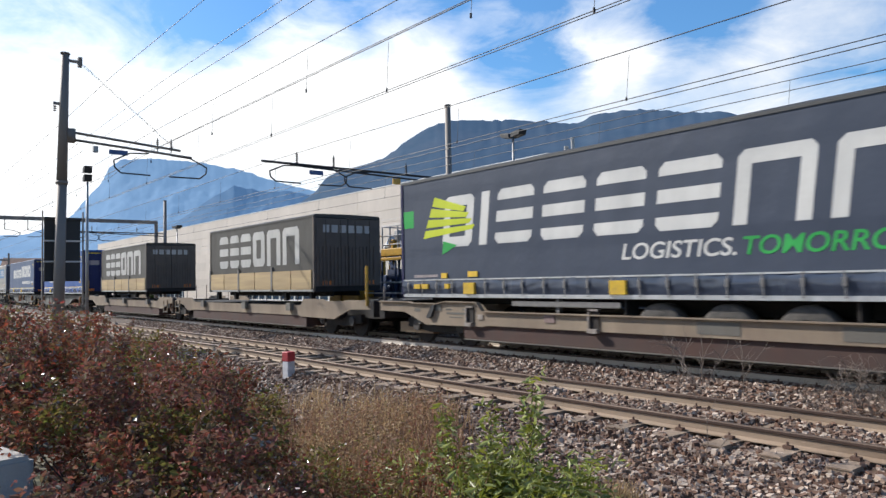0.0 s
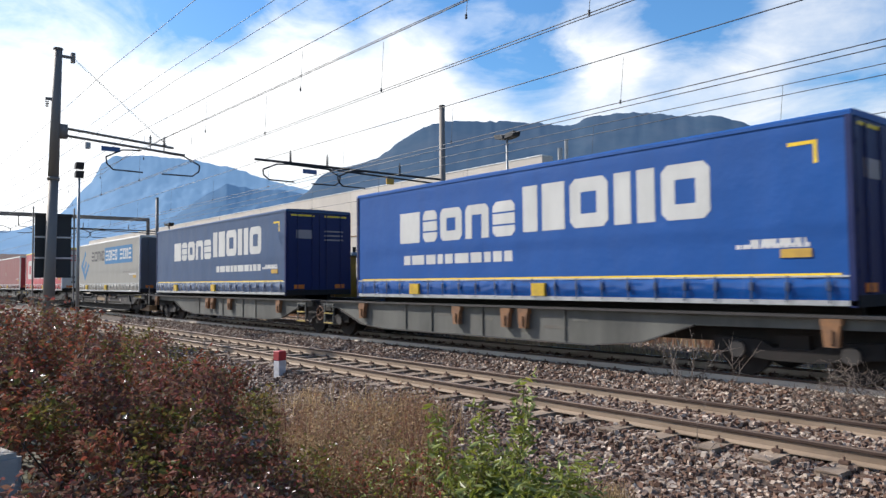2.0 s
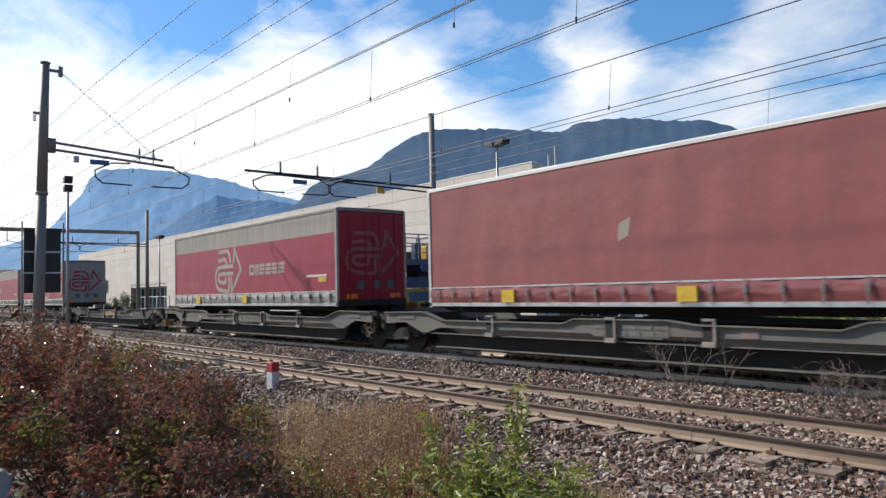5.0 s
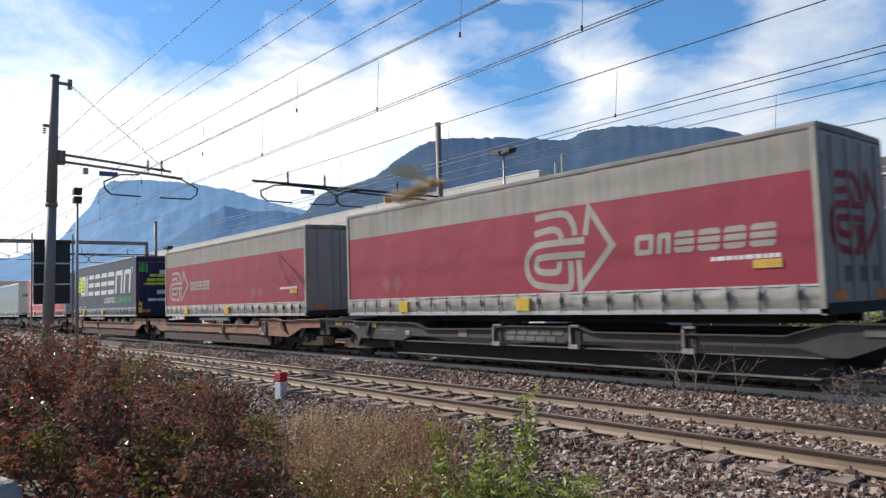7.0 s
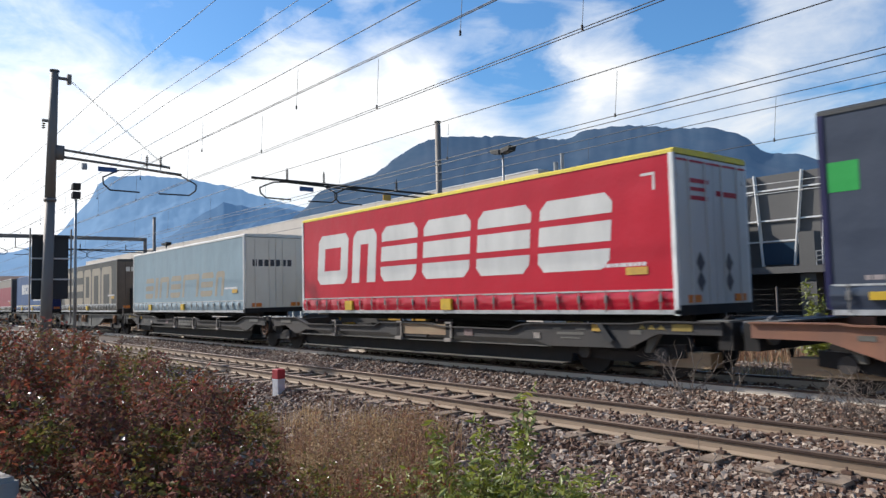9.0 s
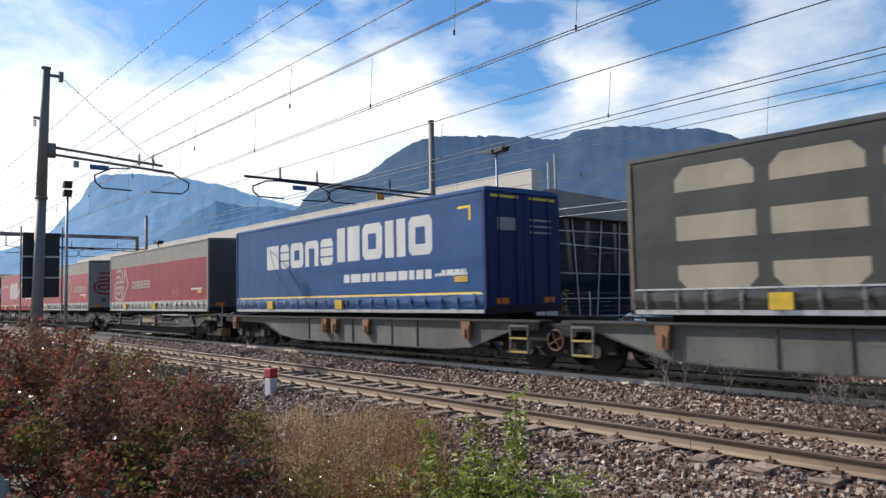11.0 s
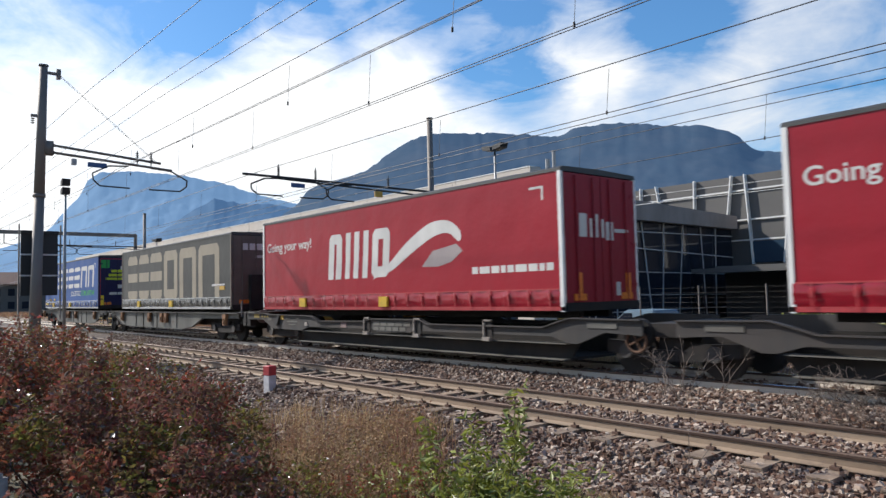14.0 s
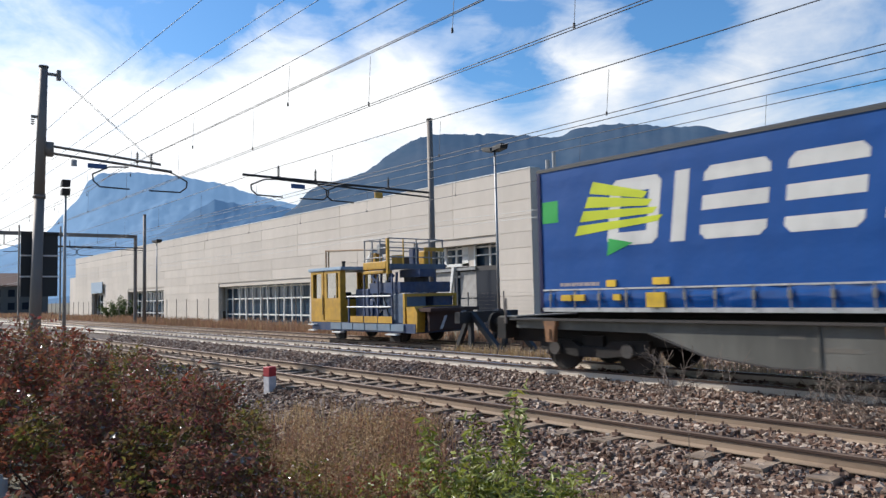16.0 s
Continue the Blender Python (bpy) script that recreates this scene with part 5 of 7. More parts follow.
        part("rung", P(B(), .60, 1.12, -1.49, -1.45, .67, .71), M["mark_dull"] if kind == "flat" else M["wag_light"], w)
    part("headstock", P(B(), 16.75, 17.0, -1.3, 1.3, .62, 1.08), M["under"], w)
    for y in (-.875, .875):
        bm = B()
        rod(bm, (s * 16.95, y, .98 - .04), (s * 17.45, y, .94), .10, n=12)
        rod(bm, (s * 17.0, y, .94), (s * 17.08, y, .94), .16, n=12)
        part("buffer", rod(bm, (s * 17.45, y, .94), (s * 17.5, y, .94), .24, n=20), M["hub"] if s > 0 else M["under"], w)
    bm = rod(B(), (s * 17.0, 0, .9), (s * 17.12, 0, .55), .04, n=6)
    rod(bm, (s * 17.02, .5, .8), (s * 17.1, .55, .35), .03, n=6)
    part("coupling", bm, M["under"], w)
    part("tread_plate", P(B(), 16.4, 16.95, -1.3, 1.3, 1.08, 1.11), M["wag_light"], w)
    if kind != "pocket" or colour == "wag_beige":
        part("hand_lever", rod(B(), (s * 16.7, -1.33, .95), (s * 16.7, -1.33, 2.1 if kind == "fish" else 1.5), .045 if kind == "fish" else .03, n=8), M["yellow"] if kind == "fish" else M["spigot"], w)
    build_bogie(s * 14.6, w)
    if s > 0:
        build_bogie(0.0, w)
        bm = rod(B(), (-.55, -1.22, .78), (-.55, -1.10, .78), .30, n=20)
        part("joint_plate", box(bm, -.45, .45, -1.15, 1.15, .74, .98), M["under"], w)
        hx = 0.0 if kind == "flat" else -.55
        bm = hoop(B(), (hx, -1.26, .66), .21, .028)
        wheel = part("hand_wheel", bm, M["wheel_rust"], w, smooth=True)
        part("spoke", beam(B(), (hx - .2, -1.26, .56), (hx + .2, -1.26, .76), .03, .03), M["wheel_rust"], wheel)
        part("spoke", beam(B(), (hx - .1, -1.26, .85), (hx + .1, -1.26, .47), .03, .024), M["wheel_rust"], wheel)
    return w


M["wheel_rust"] = material("wheel_rust", (0.14, 0.065, 0.032), (0.07, 0.035, 0.02), 0.8, scale=8)
M["wood_rust"] = material("spigot_rust", (0.27, 0.13, 0.055), (0.15, 0.075, 0.04), 0.8, scale=8)

# joint position at the start, kind, colour, words
PAIRS = [
    (-0.10, "pocket", "wag_beige", "beige pocket wagon with a rust-brown lower sill"),
    (-34.4, "fish", "wag_beige", "dirty beige twin container wagon with step ladders"),
    (-68.5, "flat", "wag_flat", "worn grey-green flat container wagon with rusty spigots"),
    (-102.7, "pocket", "wag_grey", "dark grey pocket wagon with pale spigots"),
    (-137.0, "pocket", "wag_light", "light grey pocket wagon with pale spigots"),
    (-171.3, "pocket", "wag_grey", "dark grey pocket wagon with pale spigots"),
    (-205.4, "pocket", "wag_brown", "orange-brown pocket wagon with pale spigots"),
    (-239.6, "pocket", "wag_grey", "dark grey pocket wagon with pale spigots"),
    (-273.8, "flat", "wag_flat", "worn grey-green flat container wagon with rusty spigots"),
    (-307.8, "pocket", "wag_grey", "dark grey pocket wagon with pale spigots"),
    (-342.05, "pocket", "wag_grey", "dark grey pocket wagon with pale spigots"),
    (-376.15, "flat", "wag_flat", "worn grey-green flat container wagon with rusty spigots"),
]
MOVERS = []          # (thing, place along the train)
made = {}
for j, kind, colour, label in PAIRS:
    for s in (1, -1):
        key = (kind, colour, s)
        if key in made:
            ob = copy_thing(made[key], pose(0, TRAIN_Y, TRAIN_Z))
        else:
            ob = made[key] = build_platform(kind, s, colour, label)
        MOVERS.append((ob, j))


# ---- the train: loads ----
SKIN = -1.282
SHEETS = {}          # body: how each of its sheets hangs
PRINTS = ("mark_block", "wing_mark", "lettering", "small_print", "corner_mark", "angle_mark", "rhombus_mark", "panel_mark", "swoosh_mark", "faded_diamond", "stain_patch", "yellow_line")


def lay_print(ob, sheets):
    """Lets a flat print follow the waves of the sheet that it is printed on."""
    me = ob.data
    zs = [q.co.z for q in me.vertices]
    mid = (min(zs) + max(zs)) / 2
    fit = [q for q in sheets if q[0] <= mid <= q[1]]
    if not fit:
        return
    za, zb, lie, gx, gz = fit[0]
    bm = B()
    bm.from_mesh(me)
    u0, u1 = min(q.co.x for q in bm.verts), max(q.co.x for q in bm.verts)
    for axis, cuts, lo, hi in ((Vector((1, 0, 0)), gx, u0, u1), (Vector((0, 0, 1)), gz, min(zs), max(zs))):
        for c in cuts:
            if lo + .002 < c < hi - .002:
                bmesh.ops.bisect_plane(bm, geom=bm.verts[:] + bm.edges[:] + bm.faces[:], plane_co=axis * c, plane_no=axis, dist=1e-5)
    for q in bm.verts:
        proud = SKIN - q.co.y
        q.co.y = lie(q.co.x, q.co.z) + (-.002 - .6 * proud if proud > 0 else .004)
    bm.to_mesh(me)
    bm.free()



def plate(bm, pts, t=0.004):
    """A flat shape on the near side: points along and up."""
    return prism(bm, pts, SKIN - t, SKIN + .012)


def slab(bm, u0, u1, v0, v1, lean=0.0, t=0.004):
    h = v1 - v0
    return plate(bm, [(u0, v0), (u1, v0), (u1 + lean * h, v1), (u0 + lean * h, v1)], t)


def glyphs(parent, mat, u0, u1, v, h, widths, gap=.2, stroke=.2, lean=0.12, name="mark_block", proud=.004, shapes=""):
    """A trade mark as plain stripes and blocks that fill u0 to u1. Each block is a part.
    shapes: '=' three level stripes, 'n' two uprights under a stripe, 'o' a hollow block, anything else a solid one."""
    k = stroke * h
    unit = (u1 - lean * h - u0) / (sum(widths) + gap * (len(widths) - 1))
    u = u0
    for i, w in enumerate(widths):
        w, bm = w * unit, B()
        shape = shapes[i] if i < len(shapes) else "=on"[i % 3]

        def P(x, z):
            return (u + x + lean * z, v + z)

        def quad(x0, x1, z0, z1):
            plate(bm, [P(x0, z0), P(x1, z0), P(x1, z1), P(x0, z1)], proud)

        c = min(.45 * k, .2 * w)
        if w < 2.1 * k or shape == "i":
            quad(0, w, 0, h)
        elif shape == "=":
            plate(bm, [P(c, 0), P(w - c, 0), P(w, c), P(w, k), P(0, k), P(0, c)], proud)
            quad(0, w, h * .5 - k * .5, h * .5 + k * .5)
            plate(bm, [P(0, h - k), P(w, h - k), P(w, h - c), P(w - c, h), P(c, h), P(0, h - c)], proud)
        elif shape == "n":
            plate(bm, [P(0, h - k), P(w, h - k), P(w, h - c), P(w - c, h), P(c, h), P(0, h - c)], proud)
            quad(0, k, 0, h - k)
            quad(w - k, w, 0, h - k)
        else:
            plate(bm, [P(c, 0), P(w - c, 0), P(w, c), P(w, k), P(0, k), P(0, c)], proud)
            plate(bm, [P(0, h - k), P(w, h - k), P(w, h - c), P(w - c, h), P(c, h), P(0, h - c)], proud)
            for a in (0, w - k):
                quad(a, a + k, k, h - k)
        part(name, bm, mat, parent)
        u += w + gap * unit


def bars(parent, mat, u, v, h, length, n=1, name="small_print"):
    bm = B()
    x = u
    k = 0
    while x < u + length:
        w = h * (1.2, 2.1, 1.6, .9)[k % 4]
        slab(bm, x, min(x + w, u + length), v, v + h)
        x += w + h * .35
        k += 1
    return part(name, bm, mat, parent)


def text_on(parent, text, u, v, size, mat, length=None, shear=0.0):
    me = lettering(text, size, mat, shear=shear)
    xs = [p.co.x for p in me.vertices]
    k = length / (max(xs) - min(xs)) if length else 1.0
    me.transform(Matrix.Translation((u - min(xs) * k, SKIN - .004, v)) @ Matrix.Diagonal((k, 1, 1, 1)))
    return share("lettering", me, parent)


def build_body(label, L, H, z0, sheet, lower=None, band=0.0, top_band=None, end_mat=None, roof_mat="roof", straps=True, plates=True, type_plate=True, wheels=False,
               strap_mat="black", post_mat="alu", sheet_top=None, name="semi_trailer", category="semi-trailer", rail_line="alu"):
    """A curtain-sided body: near-side sheet, roof, end wall with doors, posts, strap row and side plates."""
    b = thing(name, label, category, "loads of the freight train")
    x0, x1, z1 = -L / 2, L / 2, z0 + H
    part("far_side", box(B(), x0 + .03, x1 - .03, 1.18, 1.26, z0 + .05, z1 - .1), sheet, b)
    part("lining", box(B(), x0 + .05, x1 - .05, SKIN + .055, SKIN + .075, z0 + .1, z1 - .09), sheet, b)
    part("floor", box(B(), x0 + .05, x1 - .05, -1.22, 1.22, z0, z0 + .14), M["under"], b)
    lo = z0 + .46 if straps else z0 + .1
    # the near sheet hangs in shallow waves
    rng = random.Random(int(L * 100 + H * 37 + len(label)))
    ph = rng.uniform(0, 6)

    def sheet_grid(za, zb, mat, nm, amp):
        nx, nz = 110, 10
        xs, zs = [x0 + .06 + (L - .12) * i / nx for i in range(nx + 1)], [za + (zb - za) * k / nz for k in range(nz + 1)]

        def lie(x, z):
            wv = math.sin(x * 5.2 + ph) * .4 + noise.noise(Vector((x * 1.4 + ph, z * .9, 0))) + .6 * noise.noise(Vector((x * .5 + ph, z * 2.5, 5.0))) + .45 * noise.noise(Vector((x * 3.1 - z * .8, z * 1.1 + ph, 9.0)))
            if nm == "curtain_hem":      # pulled into creases between the straps
                wv = .5 * wv + .55 * noise.noise(Vector((x * 3.5 + ph, z * 13.0, 3.0))) + .35 * math.sin(x * 10.6) - .9 * math.sin(math.pi * (z - za) / (zb - za))
            edge = max(0.0, min(1.0, 4 * min(z - za, zb - z) / (zb - za))) if nm == "curtain" else 1.0
            return SKIN + .014 + amp * wv * edge

        if nm != "curtain_hem":
            SHEETS.setdefault(b, []).append((za, zb, lie, xs, zs))
        v = [(x, lie(x, z), z) for z in zs for x in xs]
        f = [(k * (nx + 1) + i, k * (nx + 1) + i + 1, (k + 1) * (nx + 1) + i + 1, (k + 1) * (nx + 1) + i) for k in range(nz) for i in range(nx)]
        me = arrays(nm, v, f, mat)
        for p in me.polygons:
            p.use_smooth = True
        return share(nm, me, b)

    ztop = z1 - (band if top_band else .07)
    sheet_grid(lo, ztop, sheet, "curtain", .0085)
    if top_band:
        sheet_grid(ztop, z1 - .06, top_band, "curtain_top", .007)
    if straps:
        sheet_grid(z0 + .10, lo, glossy(lower or sheet), "curtain_hem", .026)
        part("strap_line", box(B(), x0 + .08, x1 - .08, SKIN - .006, SKIN + .012, lo - .012, lo + .018), M[rail_line], b)
    part("side_rail", box(B(), x0, x1, SKIN - .008, SKIN + .05, z0 + .02, z0 + .10), M[rail_line], b)
    if straps:
        n = int(L / .6)
        bm = B()
        box(bm, -.015, .015, SKIN - .046, SKIN - .036, -.40, .02)
        box(bm, -.032, .032, SKIN - .060, SKIN - .034, -.22, -.08)
        bmesh.ops.bevel(bm, geom=bm.edges[:], offset=.004, segments=1, affect="EDGES")
        st = mesh_of("strap", bm, M[strap_mat])
        for i in range(n):
            share("strap", st, b, pose(x0 + .35 + (L - .7) * i / (n - 1) + rng.uniform(-.03, .03), 0, lo, 0, rng.uniform(-4, 4), 0))
    if plates:
        for u in (.195 * L, .52 * L):
            part("reflector_plate", slab(B(), x0 + u, x0 + u + .38, z0 + .11, z0 + .38, t=.065), M["mark_amber"], b)
        if type_plate:
            part("type_plate", slab(B(), x1 - 1.1, x1 - .62, z0 + .76, z0 + .90, t=.005), M["mark_ochre"], b)
            bars(b, M["white_paint"], x1 - 1.85, z0 + .92, .07, 1.2)
    # roof with rolled edges
    bm = B()
    nx = 26
    rows = [(-1.285, z1 - .075), (-1.285, z1 - .015), (-1.22, z1 + .025), (0, z1 + .05), (1.22, z1 + .025), (1.285, z1 - .015), (1.285, z1 - .075)]
    vs = [[bm.verts.new((x0 + L * i / nx, y, z + (.014 * noise.noise(Vector((i * .6 + ph, y, 0))) if abs(y) < 1.25 else 0))) for y, z in rows] for i in range(nx + 1)]
    for i in range(nx):
        for k in range(len(rows) - 1):
            bm.faces.new((vs[i][k], vs[i][k + 1], vs[i + 1][k + 1], vs[i + 1][k]))
    for e in (0, nx):
        bm.faces.new(vs[e])
    part("roof", bm, M[roof_mat] if isinstance(roof_mat, str) else roof_mat, b)
    for x in (x0, x1 - .09):
        for y in (-1.29, 1.21):
            part("corner_post", box(B(), x, x + .09, y, y + .08, z0, z1 - .07), M[post_mat] if isinstance(post_mat, str) else post_mat, b)
    em = end_mat or sheet
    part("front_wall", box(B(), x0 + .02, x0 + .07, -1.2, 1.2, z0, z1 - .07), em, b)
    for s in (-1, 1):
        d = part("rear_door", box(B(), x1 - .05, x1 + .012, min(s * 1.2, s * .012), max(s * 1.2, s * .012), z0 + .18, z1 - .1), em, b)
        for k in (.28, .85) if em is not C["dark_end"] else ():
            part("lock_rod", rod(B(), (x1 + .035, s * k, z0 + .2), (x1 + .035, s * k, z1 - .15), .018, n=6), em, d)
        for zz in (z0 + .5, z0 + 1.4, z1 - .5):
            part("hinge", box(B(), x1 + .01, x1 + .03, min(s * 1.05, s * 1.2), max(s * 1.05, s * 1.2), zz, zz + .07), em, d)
    part("rear_sill", box(B(), x1 - .05, x1 + .03, -1.24, 1.24, z0, z0 + .18), M["under"], b)
    for y in (-.98, .62):
        part("rear_lamp", box(B(), x1 + .012, x1 + .04, y, y + .38, z0 + .22, z0 + .36), M["orange"], b)
    if wheels:
        for u in (8.0, 9.35, 10.7):
            for y in (-1.0, 1.0):
                x = x0 + u
                bm = B()
                prof = [(.16, .27), (.165, .46), (.13, .50), (-.13, .50), (-.165, .46), (-.16, .27)]
                n = 32
                rr = [[bm.verts.new((x + math.cos(6.2832 * i / n) * r, y + dy, .64 + math.sin(6.2832 * i / n) * r)) for dy, r in prof] for i in range(n)]
                for i in range(n):
                    for k in range(len(prof) - 1):
                        bm.faces.new((rr[i][k], rr[i][k + 1], rr[(i + 1) % n][k + 1], rr[(i + 1) % n][k]))
                ty = part("tyre", bm, M["rubber"], b, smooth=True)
                bm = rod(B(), (x, y - .09, .64), (x, y + .09, .64), .275, n=24)
                rod(bm, (x, y - .15, .64), (x, y - .09, .64), .11, .14, n=14)
                part("rim", bm, M["hub"], ty)
        bm = B()
        box(bm, x0 + 7.2, x0 + 11.6, -.45, .45, .9, 1.1)
        part("axle_frame", bm, M["under"], b)
        for u in (7.25, 11.45):
            part("mudguard", box(B(), x0 + u, x0 + u + .05, -1.2, -.8, .75, z0), M["under"], b)
        part("side_guard", box(box(B(), x0 + 4.2, x0 + 7.2, -1.25, -1.21, 1.03, 1.14), x0 + 5.5, x0 + 5.58, -1.21, -1.1, .8, z0), M["hub"], b)
        part("tool_box", box(B(), x0 + 12.0, x0 + 12.9, -1.2, -.7, .72, z0 - .05), M["under"], b)
    bm = B()
    for y in (-.5, .5):
        box(bm, x0 + .4, x1 - .2, y - .07, y + .07, z0 - .16, z0)
    part("chassis_beam", bm, M["under"], b)
    return b


def end_print(b, x1, items):
    """Flat shapes on the door end: (y0, y1, z0, z1, material)."""
    for y0, y1, za, zb, mat in items:
        part("door_mark", box(B(), x1 + .014, x1 + .02, y0, y1, za, zb), mat, b)


def glossy(mat):
    """The same sheet where it is stretched and wiped clean: shinier."""
    key = mat.name + "_hem"
    if key in bpy.data.materials:
        return bpy.data.materials[key]
    m = mat.copy()
    m.name = key
    b = m.node_tree.nodes["Principled BSDF"]
    r = b.inputs["Roughness"].links[0].from_node
    r.inputs["To Min"].default_value, r.inputs["To Max"].default_value = .16, .34
    b.inputs["Coat Weight"].default_value, b.inputs["Coat Roughness"].default_value = .5, .15
    return m


C = {
    "old_band": material("sheet_streaked_grey", (0.235, 0.205, 0.17), (0.165, 0.145, 0.12), .55, scale=1.2, streak=(2.6, 1, .16), bump=.5, bump_scale=3, grime=(0.31, 0.28, 0.235), grime_amount=.6, grime_scale=2.2, spread=.5),
    "old_edge": material("worn_roof_edge", (0.15, 0.13, 0.11), (0.08, 0.07, 0.06), .6, scale=2, streak=(.6, 1, 1), grime=(0.34, 0.31, 0.26), grime_amount=.6, grime_scale=1.5),
    "diss_grey": tarp("sheet_slate", (0.0480, 0.0600, 0.0880), .3),
    "diss_blue": tarp("sheet_royal_blue", (0.0030, 0.0620, 0.2500), .2),
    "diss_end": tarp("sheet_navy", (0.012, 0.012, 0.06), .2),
    "white": tarp("print_white", (0.60, 0.585, 0.55), .35),
    "green": tarp("print_green", (0.03, 0.33, 0.07), .1),
    "lime": tarp("print_lime", (0.50, 0.56, 0.03), .2),
    "fercam": tarp("sheet_charcoal", (0.0636, 0.0581, 0.0498), .7),
    "fercam_end": material("end_corrugated", (0.125, 0.098, 0.078), (0.085, 0.067, 0.054), .7, scale=3),
    "fercam_print": tarp("print_worn_white", (0.4800, 0.4680, 0.4380), .6),
    "fercam_grey": tarp("sheet_grey", (0.0520, 0.0510, 0.0470), .5),
    "fercam_beige": tarp("print_beige", (0.3192, 0.2736, 0.2052), .5),
    "blue": tarp("sheet_blue", (0.0040, 0.0750, 0.3000), .3),
    "blue_dusty": tarp("sheet_dusty_blue", (0.016, 0.068, 0.19), .5),
    "blue_grey": tarp("sheet_faded_blue", (0.0450, 0.0850, 0.1750), .55),
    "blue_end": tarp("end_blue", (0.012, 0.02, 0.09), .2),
    "ewals": tarp("sheet_offwhite", (0.3146, 0.2975, 0.2633), .3),
    "ewals_blue": tarp("print_blue", (0.0298, 0.1700, 0.3570), .3),
    "dark_print": tarp("print_dark", (0.06, 0.055, 0.06), .2),
    "ewals_end": tarp("end_grey", (0.10, 0.10, 0.11), .3),
    "red": tarp("sheet_red", (0.4600, 0.0100, 0.0280), .2, .33),
    "faded_red": tarp("sheet_faded_red", (0.2650, 0.0330, 0.0500), .4),
    "old_white": tarp("sheet_old_white", (0.3312, 0.2990, 0.2530), .8),
    "white_end": tarp("end_white", (0.6000, 0.5750, 0.5300), .2),
    "grey_end": tarp("end_dull_grey", (0.27, 0.245, 0.23), .4),
    "dark_end": tarp("end_dark_brown", (0.095, 0.082, 0.075), .5),
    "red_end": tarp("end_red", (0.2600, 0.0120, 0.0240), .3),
    "filip": tarp("sheet_crimson", (0.3000, 0.0100, 0.0220), .2, .35),
    "filip_grey": tarp("print_grey", (0.34, 0.29, 0.28), .3),
    "fix": tarp("sheet_pale_blue_grey", (0.22, 0.30, 0.34), .5),
    "fix_end": tarp("end_cream", (0.80, 0.71, 0.58), .2),
    "brown_red": tarp("sheet_brick", (0.265, 0.082, 0.076), .5),
    "yellow_edge": material("yellow_roof_edge", (0.75, 0.55, 0.03), (0.55, 0.42, 0.05), .5, scale=3),
    "dark_edge": material("dark_roof_edge", (0.05, 0.05, 0.05), (0.03, 0.03, 0.03), .6, scale=3),
}
ZB = 1.19


def dissegna(sheet, label, wheels, loc):
    L, H = 13.5, 3.1 if wheels else 3.0
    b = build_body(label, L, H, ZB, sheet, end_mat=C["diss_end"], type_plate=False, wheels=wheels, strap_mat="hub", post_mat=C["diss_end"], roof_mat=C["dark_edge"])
    o = -L / 2
    glyphs(b, C["white"], o + 1.75, o + 12.55, 2.46, 1.25, [.95, .24, 1.0, 1.0, 1.0, 1.08, 1.12, 1.05], gap=.24, stroke=.2, lean=.13, shapes="oi====nn")
    for k in range(4):
        part("wing_mark", plate(B(), [(o + .98 + .13 * k, 2.72 + .27 * k), (o + 2.9 - .1 * k, 2.86 + .15 * k), (o + 3.0 - .1 * k, 2.97 + .15 * k), (o + 1.08 + .13 * k, 2.92 + .28 * k)], .008), C["lime"], b)
    part("wing_mark", plate(B(), [(o + 1.75, 2.28), (o + 2.35, 2.5), (o + 1.8, 2.62)], .008), C["green"], b)
    text_on(b, "LOGISTICS.", o + 7.28, 1.97, .43, C["white"], 2.35, .2)
    text_on(b, "TOMORROW.", o + 9.76, 1.97, .43, C["green"], 2.88, .2)
    bars(b, C["filip_grey"], o + .55, ZB + .53, .07, 1.0)
    part("corner_mark", slab(B(), o + .12, o + .55, ZB + 1.85, ZB + 2.3), C["green"], b)
    for u, w, z in ((1.72, .22, .50), (2.75, .34, .52)):
        part("small_plate", slab(B(), o + u, o + u + w, ZB + z, ZB + z + .13, t=.02), M["mark_amber"], b)
    for u, w in ((.62, .26), (.95, .26), (1.9, .16)):
        part("small_plate", slab(B(), o + u, o + u + w, ZB + .24, ZB + .36, t=.065), M["mark_amber"], b)
    part("angle_mark", slab(slab(B(), L / 2 - .95, L / 2 - .65, ZB + 2.55, ZB + 2.60), L / 2 - .70, L / 2 - .65, ZB + 2.32, ZB + 2.60), C["white"], b)
    x1 = L / 2
    end_print(b, x1, [(-.25, .95, ZB + 1.15, ZB + 1.35, C["white"]), (.75, .95, ZB + 1.35, ZB + 2.2, C["white"]), (-.1, .85, ZB + 2.2, ZB + 2.4, C["white"]), (-.9, .5, ZB + 1.62, ZB + 1.75, C["lime"]), (-.75, .4, ZB + 1.82, ZB + 1.97, C["lime"]), (-.6, .2, ZB + 2.05, ZB + 2.2, C["lime"]),
                      (-.7, .95, ZB + .78, ZB + .92, C["white"]), (-1.15, -.7, ZB + 2.3, ZB + 2.75, C["green"]), (-1.16, -1.0, ZB + .2, ZB + .75, M["mark_yellow"]), (1.0, 1.16, ZB + .2, ZB + .75, M["mark_yellow"]),
                      (-1.2, 1.2, ZB + 2.8, ZB + 2.84, M["red_paint"]), (-1.2, -1.17, ZB + .2, ZB + 2.8, M["red_paint"]), (1.17, 1.2, ZB + .2, ZB + 2.8, M["red_paint"])])
    MOVERS.append((b, loc))


